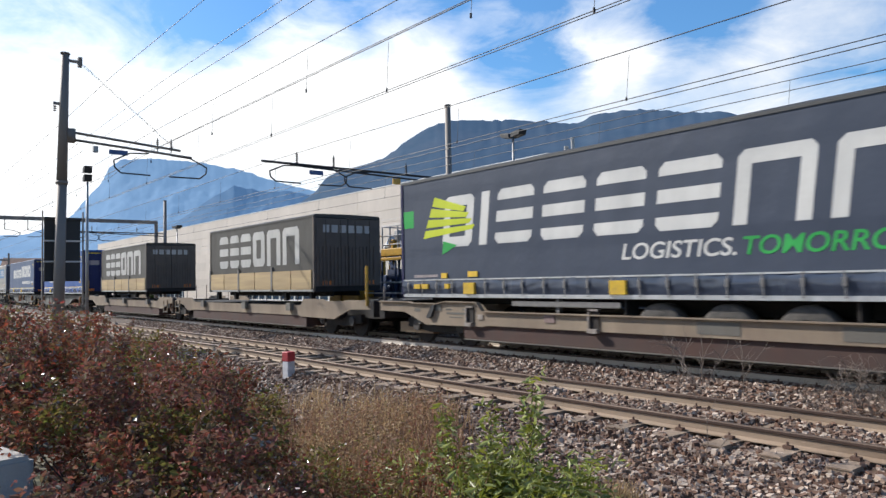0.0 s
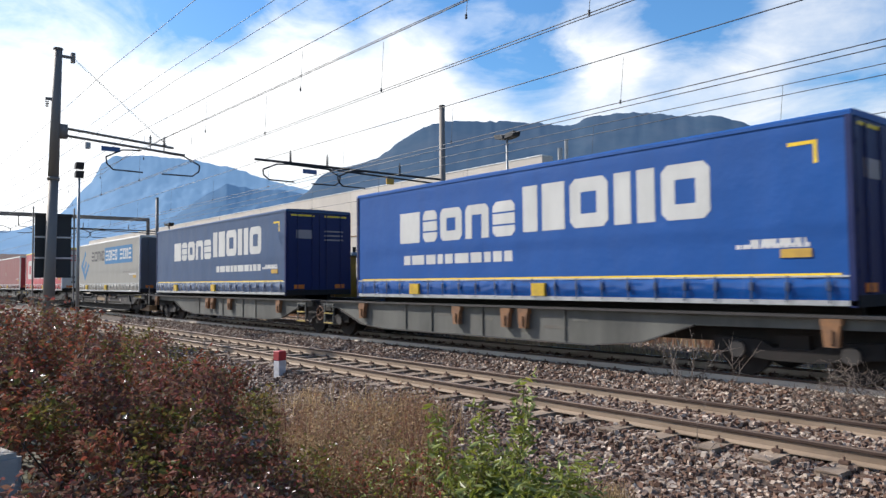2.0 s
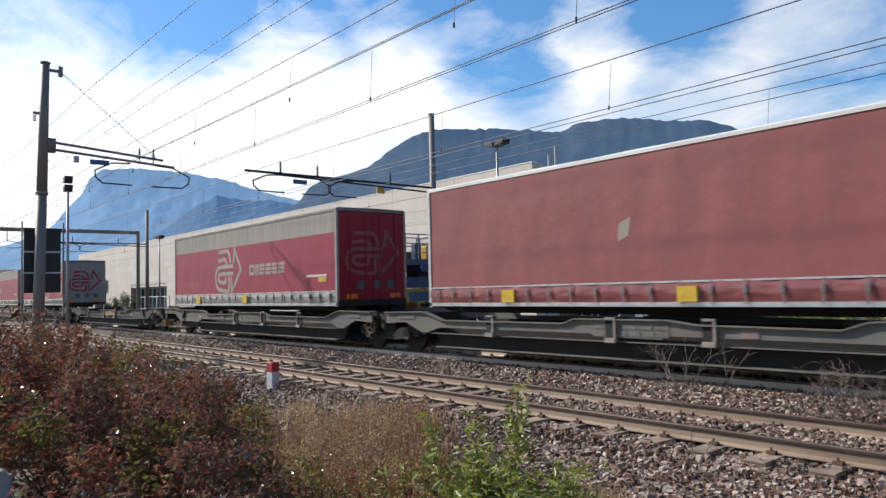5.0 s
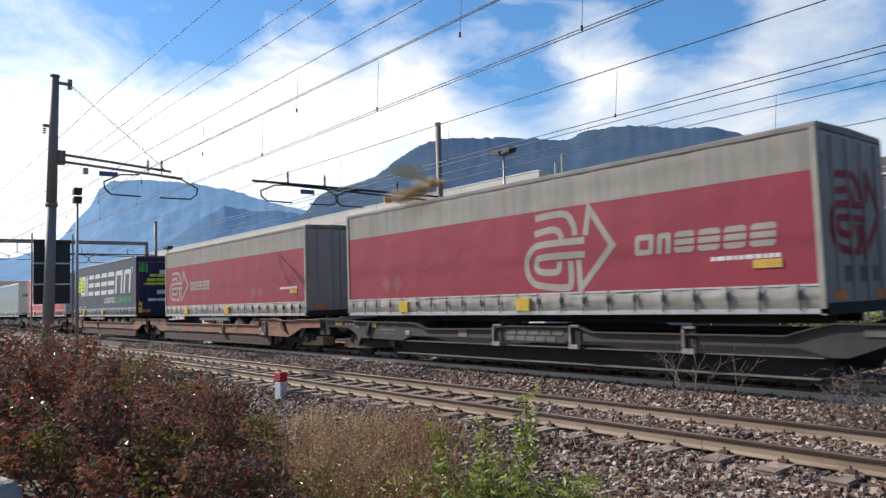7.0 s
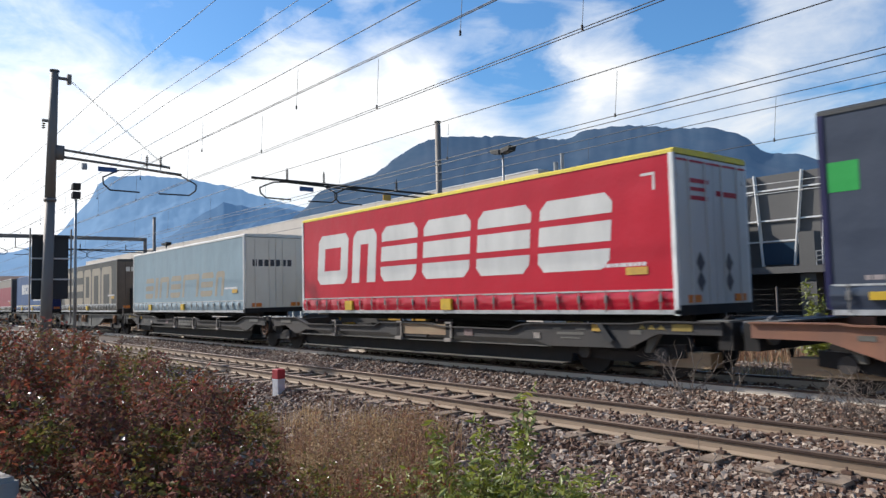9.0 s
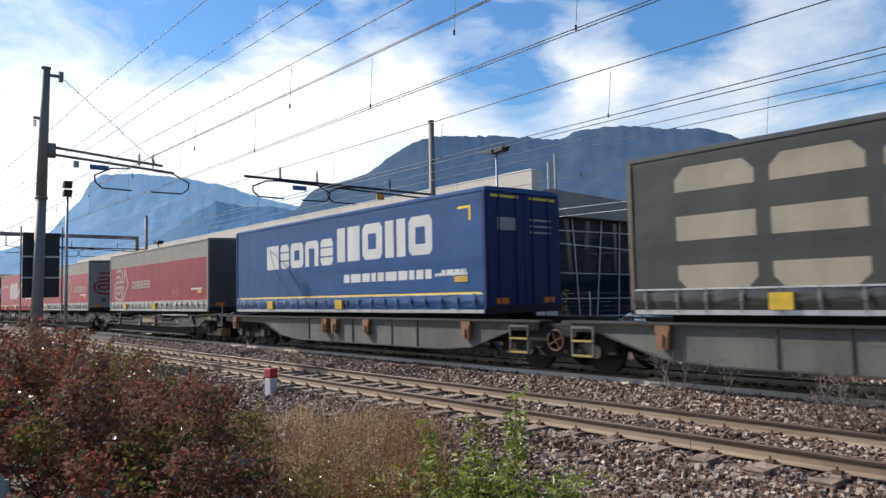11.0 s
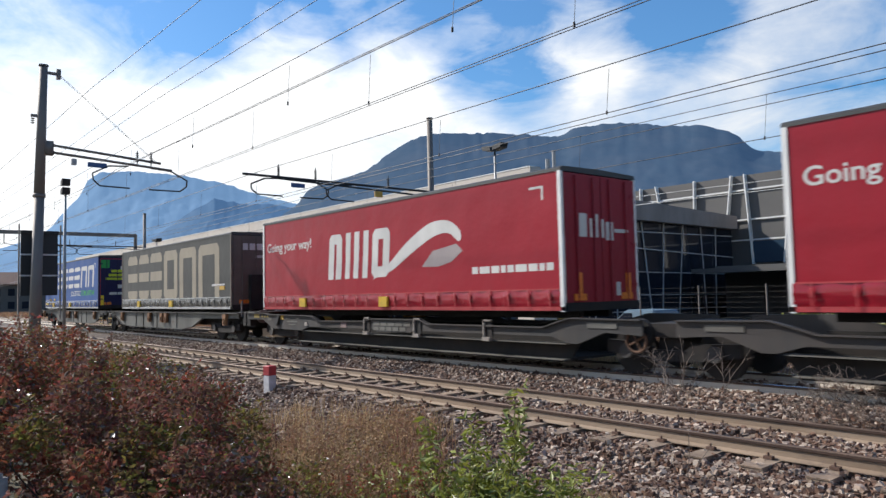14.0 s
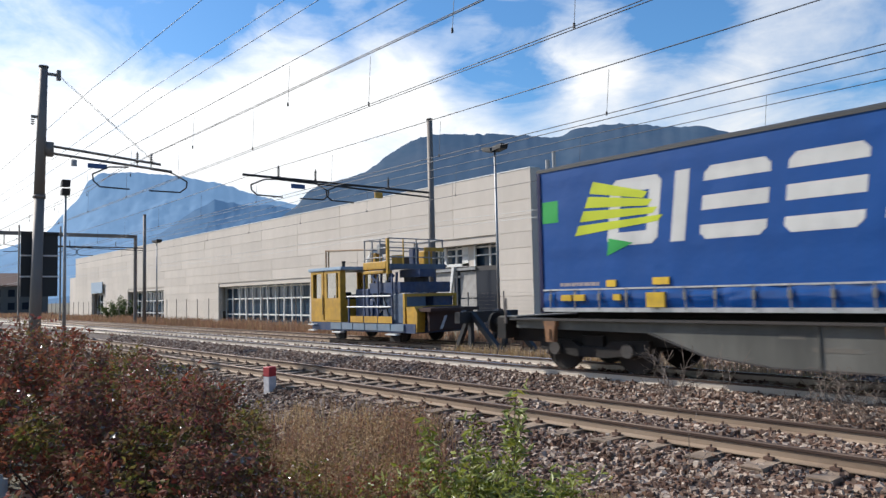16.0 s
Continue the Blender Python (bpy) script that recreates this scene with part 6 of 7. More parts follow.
def fercam_box(loc):
    L, H, z0 = 9.05, 2.52, 1.34
    b = build_body("charcoal tarpaulin swap body over plywood drop sides", L, H, z0, C["fercam"], straps=False, plates=False, end_mat=C["fercam_end"], roof_mat=C["fercam"], post_mat=C["fercam_end"], name="swap_body", category="swap body")
    o = -L / 2
    glyphs(b, C["fercam_print"], o + 1.05, o + 8.0, 2.28, 1.28, [.82, .82, .88, .95, 1.02, 1.15], gap=.18, stroke=.23, lean=0.0, shapes="===onn")
    for i in range(3):
        for k in range(2):
            x = o + .12 + i * (L - .24) / 3
            w = (L - .24) / 3
            part("drop_board", box(B(), x + .03 + k * w / 2, x + w / 2 + k * w / 2 - .03, SKIN - .035, SKIN - .004, 1.42, 2.06), M["plywood"], b)
        part("stanchion", box(B(), o + .04 + i * (L - .24) / 3, o + .16 + i * (L - .24) / 3, SKIN - .05, SKIN, z0, z0 + .88), M["hub"], b)
    for x in (o + .4, o + 2.2, o + 6.6, o + L - .6):
        part("leg_stub", box(B(), x, x + .16, -1.15, -1.0, z0 - .3, z0), M["under"], b)
    x1 = L / 2
    bm = B()
    for i in range(16):
        box(bm, x1 + .012, x1 + .045, -1.1 + i * .14, -1.03 + i * .14, z0 + .2, z0 + 1.5)
    part("end_rib", bm, C["fercam_end"], b)
    end_print(b, x1, [(-.95 + i * .32, -.72 + i * .32, z0 + 1.95, z0 + 2.2, C["fercam_print"]) for i in range(6)])
    MOVERS.append((b, loc))


def fercam_trailer(loc, strong=True):
    L, H = 13.5, 2.90
    b = build_body("weathered grey curtain-sided trailer with large beige blocks of print", L, H, ZB, C["fercam_grey"], end_mat=C["fercam_end"], strap_mat="hub", post_mat=C["fercam_end"], roof_mat=C["dark_edge"])
    glyphs(b, C["fercam_beige"], -L / 2 + 1.0, -L / 2 + 12.35, 1.64, 2.15, [.80, .78, .86, .94, 1.04, 1.15], gap=.14, stroke=.2, lean=0.0, shapes="===onn")
    end_print(b, L / 2, [(-.85 + i * .3, -.62 + i * .3, ZB + 2.25, ZB + 2.5, C["white"]) for i in range(6)] + [(-.3, .3, ZB + 1.95, ZB + 2.05, C["fercam_print"])])
    part("pallet_box", box(B(), L / 2 + .01, L / 2 + .25, -.6, .7, ZB, ZB + 1.3), M["under"], b)
    MOVERS.append((b, loc))


def transitalia(loc, sheet, label, u0, url_u, k=1.0):
    L, H = 13.5, 2.93
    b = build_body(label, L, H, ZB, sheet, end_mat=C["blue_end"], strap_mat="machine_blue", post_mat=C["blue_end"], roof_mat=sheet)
    o = -L / 2
    glyphs(b, C["white"], o + u0, o + u0 + 4.35, 2.63, .80, [.9, .6, .85, .85, .75], gap=.14, stroke=.30, lean=0.0, shapes="i=on=")
    glyphs(b, C["white"], o + u0 + 4.6, o + u0 + 9.08, 2.68, 1.0, [.42, .62, .95, .38, .38, .95], gap=.14, stroke=.28, lean=0.0, shapes="iioiio")
    bars(b, C["white"], o + url_u, 2.06, .24, 4.08)
    part("yellow_line", slab(B(), o + .3, -o - .2, 1.64, 1.70), M["mark_yellow"], b)
    part("angle_mark", slab(slab(B(), L / 2 - .95, L / 2 - .5, ZB + 2.50, ZB + 2.56), L / 2 - .56, L / 2 - .5, ZB + 2.2, ZB + 2.56), M["mark_yellow"], b)
    bars(b, C["white"], L / 2 - 1.6, ZB + .95, .12, .9)
    end_print(b, L / 2, [(-.9, -.25, ZB + 1.95, ZB + 2.25, C["filip_grey"]), (.2, .95, ZB + 2.2, ZB + 2.25, C["filip_grey"]), (.2, .95, ZB + 2.05, ZB + 2.1, C["filip_grey"]), (.2, .95, ZB + 1.9, ZB + 1.95, C["filip_grey"]), (-1.1, -.2, ZB + 2.72, ZB + 2.78, M["mark_yellow"]), (.2, 1.1, ZB + 2.72, ZB + 2.78, M["mark_yellow"])])
    MOVERS.append((b, loc))


def ewals(loc):
    L, H = 13.45, 2.91
    b = build_body("off-white curtain-sided trailer with a blue rhombus and panel", L, H, ZB, C["ewals"], lower=C["ewals"], end_mat=C["ewals_end"], strap_mat="hub")
    o = -L / 2
    cu, cv, ru, rv = o + 2.2, 2.77, 1.0, .94
    D = lambda a, e: (cu + ru * (a - e) * .5, cv + rv * (a + e) * .5)
    for a0, a1, e0, e1 in ((-1, 1, .62, 1), (-1, -.62, -1, .62), (-.62, .55, -.22, .18), (-.62, 1, -1, -.62)):
        part("rhombus_mark", plate(B(), [D(a0, e0), D(a1, e0), D(a1, e1), D(a0, e1)]), C["ewals_blue"], b)
    glyphs(b, C["dark_print"], o + 3.8, o + 6.6, 3.0, .58, [.62, .8, .6, .2, .55], gap=.16, stroke=.2, lean=0.0)
    part("panel_mark", slab(B(), o + 6.75, o + 12.15, 2.78, 3.73), C["ewals_blue"], b)
    glyphs(b, C["white"], o + 7.0, o + 9.35, 2.98, .58, [.8, .68, .45, .68, .68], gap=.16, stroke=.18, lean=0.0, proud=.010)
    glyphs(b, C["white"], o + 9.85, o + 11.95, 2.98, .58, [.8, .68, .45, .68], gap=.16, stroke=.18, lean=0.0, proud=.010)
    end_print(b, L / 2, [(-.1, .4, ZB + 1.95, ZB + 2.4, C["ewals_blue"]), (.1, .8, ZB + .6, ZB + 1.1, C["grey_end"])])
    bars(b, C["grey_end"], L / 2 - 3.0, ZB + 1.05, .07, 1.3)
    MOVERS.append((b, loc))


def red_arcese(loc, label):
    L, H = 13.75, 3.0
    b = build_body(label, L, H, ZB, C["red"], end_mat=C["white_end"], strap_mat="hub", roof_mat=C["yellow_edge"], post_mat="white_metal")
    o = -L / 2
    glyphs(b, C["white"], o + .95, o + 12.4, 2.08, 1.50, [.92, .64, .86, .96, .9, 1.0], gap=.14, stroke=.27, lean=.10, shapes="on====")
    part("angle_mark", slab(slab(B(), L / 2 - .7, L / 2 - .4, ZB + 2.58, ZB + 2.63), L / 2 - .45, L / 2 - .4, ZB + 2.3, ZB + 2.63), C["white"], b)
    end_print(b, L / 2, [(-.85, -.15, ZB + 2.42, ZB + 2.5, C["red"]), (-.85, -.25, ZB + 2.27, ZB + 2.34, C["red"]), (-.85, -.2, ZB + 2.10, ZB + 2.18, C["red"]), (0.1, .85, ZB + 2.22, ZB + 2.32, C["red"]), (-1.2, 1.2, ZB + 2.80, ZB + 2.84, C["red"])])
    for y in (-.55, .45):
        for z in (.95, .6):
            bm = B()
            r = .2
            vs = [bm.verts.new((L / 2 + .018, y + dy, ZB + z + dz)) for dy, dz in ((0, r), (r * .7, 0), (0, -r), (-r * .7, 0))]
            bm.faces.new(vs)
            q = bmesh.ops.extrude_face_region(bm, geom=bm.faces[:])
            bmesh.ops.translate(bm, verts=[e for e in q["geom"] if isinstance(e, bmesh.types.BMVert)], vec=(.006, 0, 0))
            part("hazard_diamond", bm, C["ewals_end"], b)
    MOVERS.append((b, loc))


def ribbon(bm, pts, k):
    """A flat band of width k along the points, in one piece."""
    pts = [Vector(q) for q in pts]
    rows = []
    for i, q in enumerate(pts):
        d0 = (q - pts[i - 1]).normalized() if i else (pts[1] - q).normalized()
        d1 = (pts[i + 1] - q).normalized() if i < len(pts) - 1 else d0
        n = Vector((-(d0 + d1).y, (d0 + d1).x)).normalized()
        w = k / 2 / max(.45, n.dot(Vector((-d0.y, d0.x))))
        rows.append([bm.verts.new((c.x, y, c.y)) for c, y in ((q + n * w, SKIN - .004), (q - n * w, SKIN - .004), (q - n * w, SKIN + .012), (q + n * w, SKIN + .012))])
    for r0, r1 in zip(rows, rows[1:]):
        for j in range(4):
            bm.faces.new((r0[j], r0[(j + 1) % 4], r1[(j + 1) % 4], r1[j]))
    bm.faces.new(rows[0][::-1])
    bm.faces.new(rows[-1])
    return bm


def bend(pts, n=4):
    """Rounds a line of points off."""
    out = []
    q = [pts[0], *pts, pts[-1]]
    for a, b, c, d in zip(q, q[1:], q[2:], q[3:]):
        for i in range(n):
            t = i / n
            out.append(tuple(.5 * (2 * b[m] + (c[m] - a[m]) * t + (2 * a[m] - 5 * b[m] + 4 * c[m] - d[m]) * t * t + (3 * b[m] - a[m] - 3 * c[m] + d[m]) * t ** 3) for m in (0, 1)))
    return out + [pts[-1]]


def arrow_logo(b, mat, u, v, h, width, end=None):
    """The old trade mark as plain bands: two prongs, two loops and an arrow head."""
    for rounded, pts in ((True, ((.13, .96), (.40, .98), (.52, .945), (.585, .81), (.60, .68))), (True, ((.11, .75), (.34, .785), (.42, .735), (.445, .65))),
                         (True, ((.70, .605), (.20, .60), (.07, .545), (.0, .40), (.01, .215), (.08, .10), (.2, .05), (.48, .02), (.535, .09), (.535, .36))),
                         (True, ((.70, .43), (.20, .43), (.125, .37), (.125, .285), (.2, .235), (.37, .23), (.405, .30), (.405, .365))),
                         (False, ((.625, .365), (.64, .0), (1.0, .51), (.765, 1.0), (.715, .665)))):
        bm = ribbon(B(), [(u + a * width, v + c * h) for a, c in (bend(pts) if rounded else pts)], h * .088)
        if end is not None:          # the same mark on the doors
            for q in bm.verts:
                q.co = Vector((end + .014 - (q.co.y - SKIN - .012), q.co.x, q.co.z))
        part("mark_block" if end is None else "door_mark", bm, mat, b)


def old_arcese(loc, label, logo_u, name_u, wheels=False, end="grey_end", end_logo=None, sheet="faded_red", logo_h=1.6, name_h=.38):
    L, H = 13.55, 2.95
    b = build_body(label, L, H, ZB, C[sheet], lower=C["old_white"], band=.72, top_band=C["old_white" if sheet == "filip" else "old_band"], end_mat=C[end], strap_mat="black", roof_mat=C["old_edge"], post_mat=C["old_white"], wheels=wheels, rail_line="alu")
    o = -L / 2
    arrow_logo(b, C["old_white"], o + logo_u, 2.53 - logo_h / 2, logo_h, 2.3)
    glyphs(b, C["old_white"], o + name_u, o + name_u + 2.72 * (1 if logo_h > 1.4 else .82), 2.30, name_h, [.9, .62, .85, .9, .85, .95], gap=.16, stroke=.27, lean=.1, shapes="on====")
    for i in range(2):
        u = o + 2.0 + i * .5 if logo_u > 3 else L / 2 - 4.0 + i * .55
        part("faded_diamond", plate(B(), [(u, ZB + .62), (u + .22, ZB + .86), (u, ZB + 1.10), (u - .22, ZB + .86)]), C["brown_red"], b)
    if end_logo:
        arrow_logo(b, C[end_logo], -.95, ZB + .95, 1.3, 1.9, end=L / 2)
        for y in (-.45, .15, .65):
            part("hazard_mark", box(B(), L / 2 + .014, L / 2 + .02, y - .13, y + .13, ZB + .5, ZB + .76), C["ewals_end"], b)
    MOVERS.append((b, loc))


def filip(loc, label, end, grey_end=False):
    L, H = 13.5, 2.98
    b = build_body(label, L, H, ZB, C["filip"], end_mat=C[end], type_plate=False, strap_mat="red_paint", post_mat="white_metal", roof_mat=C["dark_edge"], rail_line="red_paint")
    o = -L / 2
    text_on(b, "Going your way!", o + .3, 3.14, .42, C["white"], 3.0)
    glyphs(b, C["white"], o + 4.3, o + 7.5, 2.1, 1.33, [.75, .26, .26, .26, .85], gap=.22, stroke=.22, lean=.08, shapes="niiio")
    pts = [(6.65, 2.05), (7.5, 2.5), (8.4, 3.05), (9.2, 3.38), (9.9, 3.38), (10.35, 3.1), (10.3, 2.85), (9.9, 3.08), (9.3, 3.02), (8.5, 2.7), (7.6, 2.28)]
    part("swoosh_mark", plate(B(), bend([(o + a, c) for a, c in pts + pts[:1]])[:-1]), C["white"], b)
    part("swoosh_mark", plate(B(), [(o + a, c) for a, c in ((8.85, 2.3), (9.3, 2.68), (10.2, 2.8), (10.42, 2.62), (10.0, 2.38), (9.5, 2.28))]), C["filip_grey"], b)
    bars(b, C["white"], o + 10.74, 2.05, .16, 2.5)
    part("angle_mark", slab(slab(B(), L / 2 - .9, L / 2 - .5, ZB + 2.6, ZB + 2.65), L / 2 - .55, L / 2 - .5, ZB + 2.35, ZB + 2.65), C["white"], b)
    if not grey_end:
        end_print(b, L / 2, [(-.75, -.5, ZB + 1.55, ZB + 2.05, C["white"]), (-.4, -.32, ZB + 1.55, ZB + 1.95, C["white"]), (-.2, -.12, ZB + 1.55, ZB + 2.05, C["white"]), (0, .08, ZB + 1.55, ZB + 1.95, C["white"]), (.15, .4, ZB + 1.5, ZB + 1.9, C["white"]), (.45, .95, ZB + 1.68, ZB + 1.76, C["white"]),
                             (-.85, -.7, ZB + .3, ZB + .8, M["orange"]), (.8, .98, ZB + .3, ZB + .8, M["orange"]), (.45, .6, ZB + .3, ZB + .6, C["white"])])
    MOVERS.append((b, loc))


def plain_red(loc):
    L, H = 13.5, 2.93
    b = build_body("plain faded brick-red curtain-sided trailer", L, H, ZB, C["brown_red"], end_mat=C["red_end"], strap_mat="hub")
    part("stain_patch", plate(B(), [(-1.0, ZB + 1.25), (-.75, ZB + 1.35), (-.7, ZB + 1.7), (-.95, ZB + 1.6)]), C["fercam_beige"], b)
    end_print(b, L / 2, [(-.3 + i * .25, -.12 + i * .25, ZB + 2.2, ZB + 2.45, C["white"]) for i in range(5)])
    MOVERS.append((b, loc))


def fixemer(loc):
    L, H = 13.6, 2.94
    b = build_body("pale blue-grey faded trailer with worn cream print", L, H, ZB, C["fix"], end_mat=C["fix_end"], strap_mat="hub")
    glyphs(b, C["fercam_beige"], -L / 2 + 1.93, -L / 2 + 11.8, 1.86, .98, [.8, .28, .85, .9, 1.3, .9, .6], gap=.2, stroke=.24, lean=.2, shapes="=in=n=n")
    end_print(b, L / 2, [(-.95 + i * .24, -.78 + i * .24, ZB + 1.75, ZB + 2.0, C["dark_print"]) for i in range(7)])
    MOVERS.append((b, loc))


LOAD = lambda left, L: left + L / 2
dissegna(C["diss_grey"], "slate grey curtain-sided trailer with a white block mark and lime wing", True, LOAD(-16.0, 13.5))
fercam_box(LOAD(-29.94, 9.0))
fercam_box(LOAD(-47.88, 9.0))
transitalia(LOAD(-66.33, 13.5), C["blue"], "bright blue curtain-sided trailer with white block print", 2.13, 2.3)
transitalia(LOAD(-84.36, 13.6), C["blue_grey"], "sun-faded blue curtain-sided trailer with white block print", 2.48, 7.43)
ewals(LOAD(-100.43, 13.45))
red_arcese(LOAD(-118.55, 13.75), "bright red trailer with white blocks and white end")
plain_red(LOAD(-134.88, 13.5))
old_arcese(LOAD(-152.8, 13.55), "faded red and white trailer with pale arrow mark", 4.5, 7.5, end="red_end", end_logo="brown_red")
old_arcese(LOAD(-186.96, 13.5), "faded red trailer, dirty white top, arrow mark on grey end", 7.35, 10.15, end="grey_end", end_logo="red_end")
old_arcese(LOAD(-203.11, 13.6), "faded red and white trailer on three axles, arrow mark", .6, 3.15, wheels=True, end="grey_end", logo_h=1.25)
dissegna(C["diss_grey"], "slate grey curtain-sided trailer with a white block mark and lime wing", True, LOAD(-221.06, 13.45))
red_arcese(LOAD(-237.34, 13.75), "bright red curtain-sided trailer with white blocks, yellow edge")
fixemer(LOAD(-255.44, 13.6))
fercam_trailer(LOAD(-271.9, 13.5))
transitalia(LOAD(-289.32, 13.5), C["blue_dusty"], "blue curtain-sided trailer with white block print and a yellow line", 2.48, 7.43)
old_arcese(LOAD(-305.58, 13.57), "faded red trailer with dirty white top and a pale arrow mark", .8, 3.78, end="dark_end")
old_arcese(LOAD(-323.55, 13.5), "clean red and white trailer with pale arrow marks", 7.2, 10.12, end="grey_end", end_logo="red_end", sheet="filip")
filip(LOAD(-339.77, 13.55), "crimson curtain-sided trailer with a white swoosh and dirty white end", "white_end", True)
filip(LOAD(-357.76, 13.45), "crimson curtain-sided trailer with a white swoosh and crimson doors", "red_end")
fercam_trailer(LOAD(-373.96, 13.54))
dissegna(C["diss_blue"], "royal blue curtain-sided trailer with a white block mark and lime wing", False, LOAD(-391.86, 13.5))


for ob, sheets in SHEETS.items():
    for child in ob.children:
        if child.name.split(".")[0] in PRINTS:
            lay_print(child, sheets)


# ---- plants ----
def leaf_mesh(name, pts, size, mat, seed, longish=1.6, up=0.4):
    """Many small folded leaves, each of two facets, at the given points."""
    rng = np.random.default_rng(seed)
    n = len(pts)
    d = rng.normal(size=(n, 3))
    d[:, 2] = d[:, 2] * .6 + up * .5
    d /= np.linalg.norm(d, axis=1, keepdims=True)
    s = np.cross(d, rng.normal(size=(n, 3)))
    s /= np.linalg.norm(s, axis=1, keepdims=True)
    nrm = np.cross(d, s)
    L = (size * rng.uniform(.55, 1.25, n))[:, None]
    W = L / longish * .5
    v = np.stack([pts, pts + d * L * .45 + s * W + nrm * W * .35, pts + d * L, pts + d * L * .45 - s * W + nrm * W * .35], 1).reshape(-1, 3)
    i = np.arange(n)[:, None] * 4
    f = np.concatenate([i + np.array([[0, 1, 2]]), i + np.array([[0, 2, 3]])])
    return arrays(name, v, f, mat)


def clump_points(rng, c, r, n, flat=1.0):
    d = rng.normal(size=(n, 3))
    d /= np.linalg.norm(d, axis=1, keepdims=True)
    q = d * (rng.uniform(.25, 1.0, (n, 1)) ** .5)
    q *= 1 + .35 * np.sin(d[:, :1] * 5 + c[0] * 3) * np.cos(d[:, 1:2] * 6 + c[1] * 5)
    return np.array(c) + q * np.array([r[0], r[1], r[2]]) * flat


def twig(bm, p, d, length, r, depth, rng, spread=.6):
    p, d = Vector(p), Vector(d).normalized()
    k = 3
    for i in range(k):
        q = p + d * (length / k)
        rod(bm, p, q, r * (1 - .25 * i / k), r * (1 - .25 * (i + 1) / k), n=5)
        p = q
        d = (d + Vector((rng.uniform(-1, 1), rng.uniform(-1, 1), rng.uniform(-.4, .8))) * .22).normalized()
        if depth and rng.random() < .85:
            e = (d + Vector((rng.uniform(-1, 1), rng.uniform(-1, 1), rng.uniform(-.2, .9))) * spread).normalized()
            twig(bm, p, e, length * rng.uniform(.45, .7), r * .6, depth - 1, rng, spread)


LEAF = {
    "red": palette("leaves_autumn_red", [(0.164, 0.054, 0.035), (0.289, 0.071, 0.043), (0.112, 0.071, 0.036), (0.370, 0.094, 0.056), (0.175, 0.114, 0.056), (0.105, 0.114, 0.036), (0.206, 0.079, 0.049), (0.082, 0.049, 0.035)], .6, .34, .12),
    "brown": palette("leaves_autumn_brown", [(0.143, 0.056, 0.052), (0.222, 0.090, 0.073), (0.119, 0.090, 0.051), (0.325, 0.083, 0.073), (0.171, 0.139, 0.059), (0.101, 0.054, 0.051), (0.256, 0.133, 0.085), (0.093, 0.067, 0.052)], .6, .34, .12),
    "olive": palette("leaves_olive", [(0.13, 0.125, 0.03), (0.21, 0.18, 0.04), (0.15, 0.075, 0.035), (0.09, 0.09, 0.028), (0.22, 0.10, 0.042), (0.17, 0.19, 0.042), (0.12, 0.065, 0.038), (0.24, 0.25, 0.06)], .6, .4, .12),
    "glossy": palette("leaves_glossy", [(0.12, 0.06, 0.045), (0.10, 0.085, 0.04), (0.17, 0.06, 0.05)], .30, 0, 1.0),
    "green": palette("leaves_green", [(0.128, 0.154, 0.018), (0.247, 0.271, 0.036), (0.158, 0.185, 0.023), (0.471, 0.512, 0.201), (0.079, 0.097, 0.016), (0.277, 0.266, 0.048), (0.188, 0.215, 0.026), (0.375, 0.400, 0.088)], .38, .42, .6),
    "dark": palette("leaves_dark_green", [(0.045, 0.07, 0.02), (0.08, 0.115, 0.03), (0.055, 0.08, 0.022), (0.12, 0.15, 0.045)], .5, .3, .3),
    "straw": palette("straw", [(0.52, 0.37, 0.20), (0.34, 0.22, 0.11), (0.62, 0.47, 0.27), (0.20, 0.12, 0.065), (0.44, 0.28, 0.15), (0.26, 0.23, 0.09)], .7, .35, .3),
    "weed": palette("dry_weed", [(0.25, 0.135, 0.085), (0.36, 0.20, 0.125), (0.16, 0.09, 0.06), (0.46, 0.30, 0.17), (0.20, 0.14, 0.07), (0.32, 0.15, 0.105)], .7, .35, .3),
    "bark": material("twig_bark", (0.19, 0.145, 0.115), (0.10, 0.075, 0.06), .85, scale=20),
    "dark_bark": material("dark_bark", (0.07, 0.05, 0.04), (0.04, 0.03, 0.025), .9, scale=20),
}


def bearing(a, d):
    return math.cos(radians(a)) * d, math.sin(radians(a)) * d


def crest(a):
    """How far the bush stays below the eye's level, as a slope, over bearings."""
    return float(np.interp(a, [154.6, 155.6, 156.7, 158.7, 160.7, 164.5, 168.0, 171.5, 178.0], [.26, .185, .150, .106, .082, .056, .036, .030, .03]))


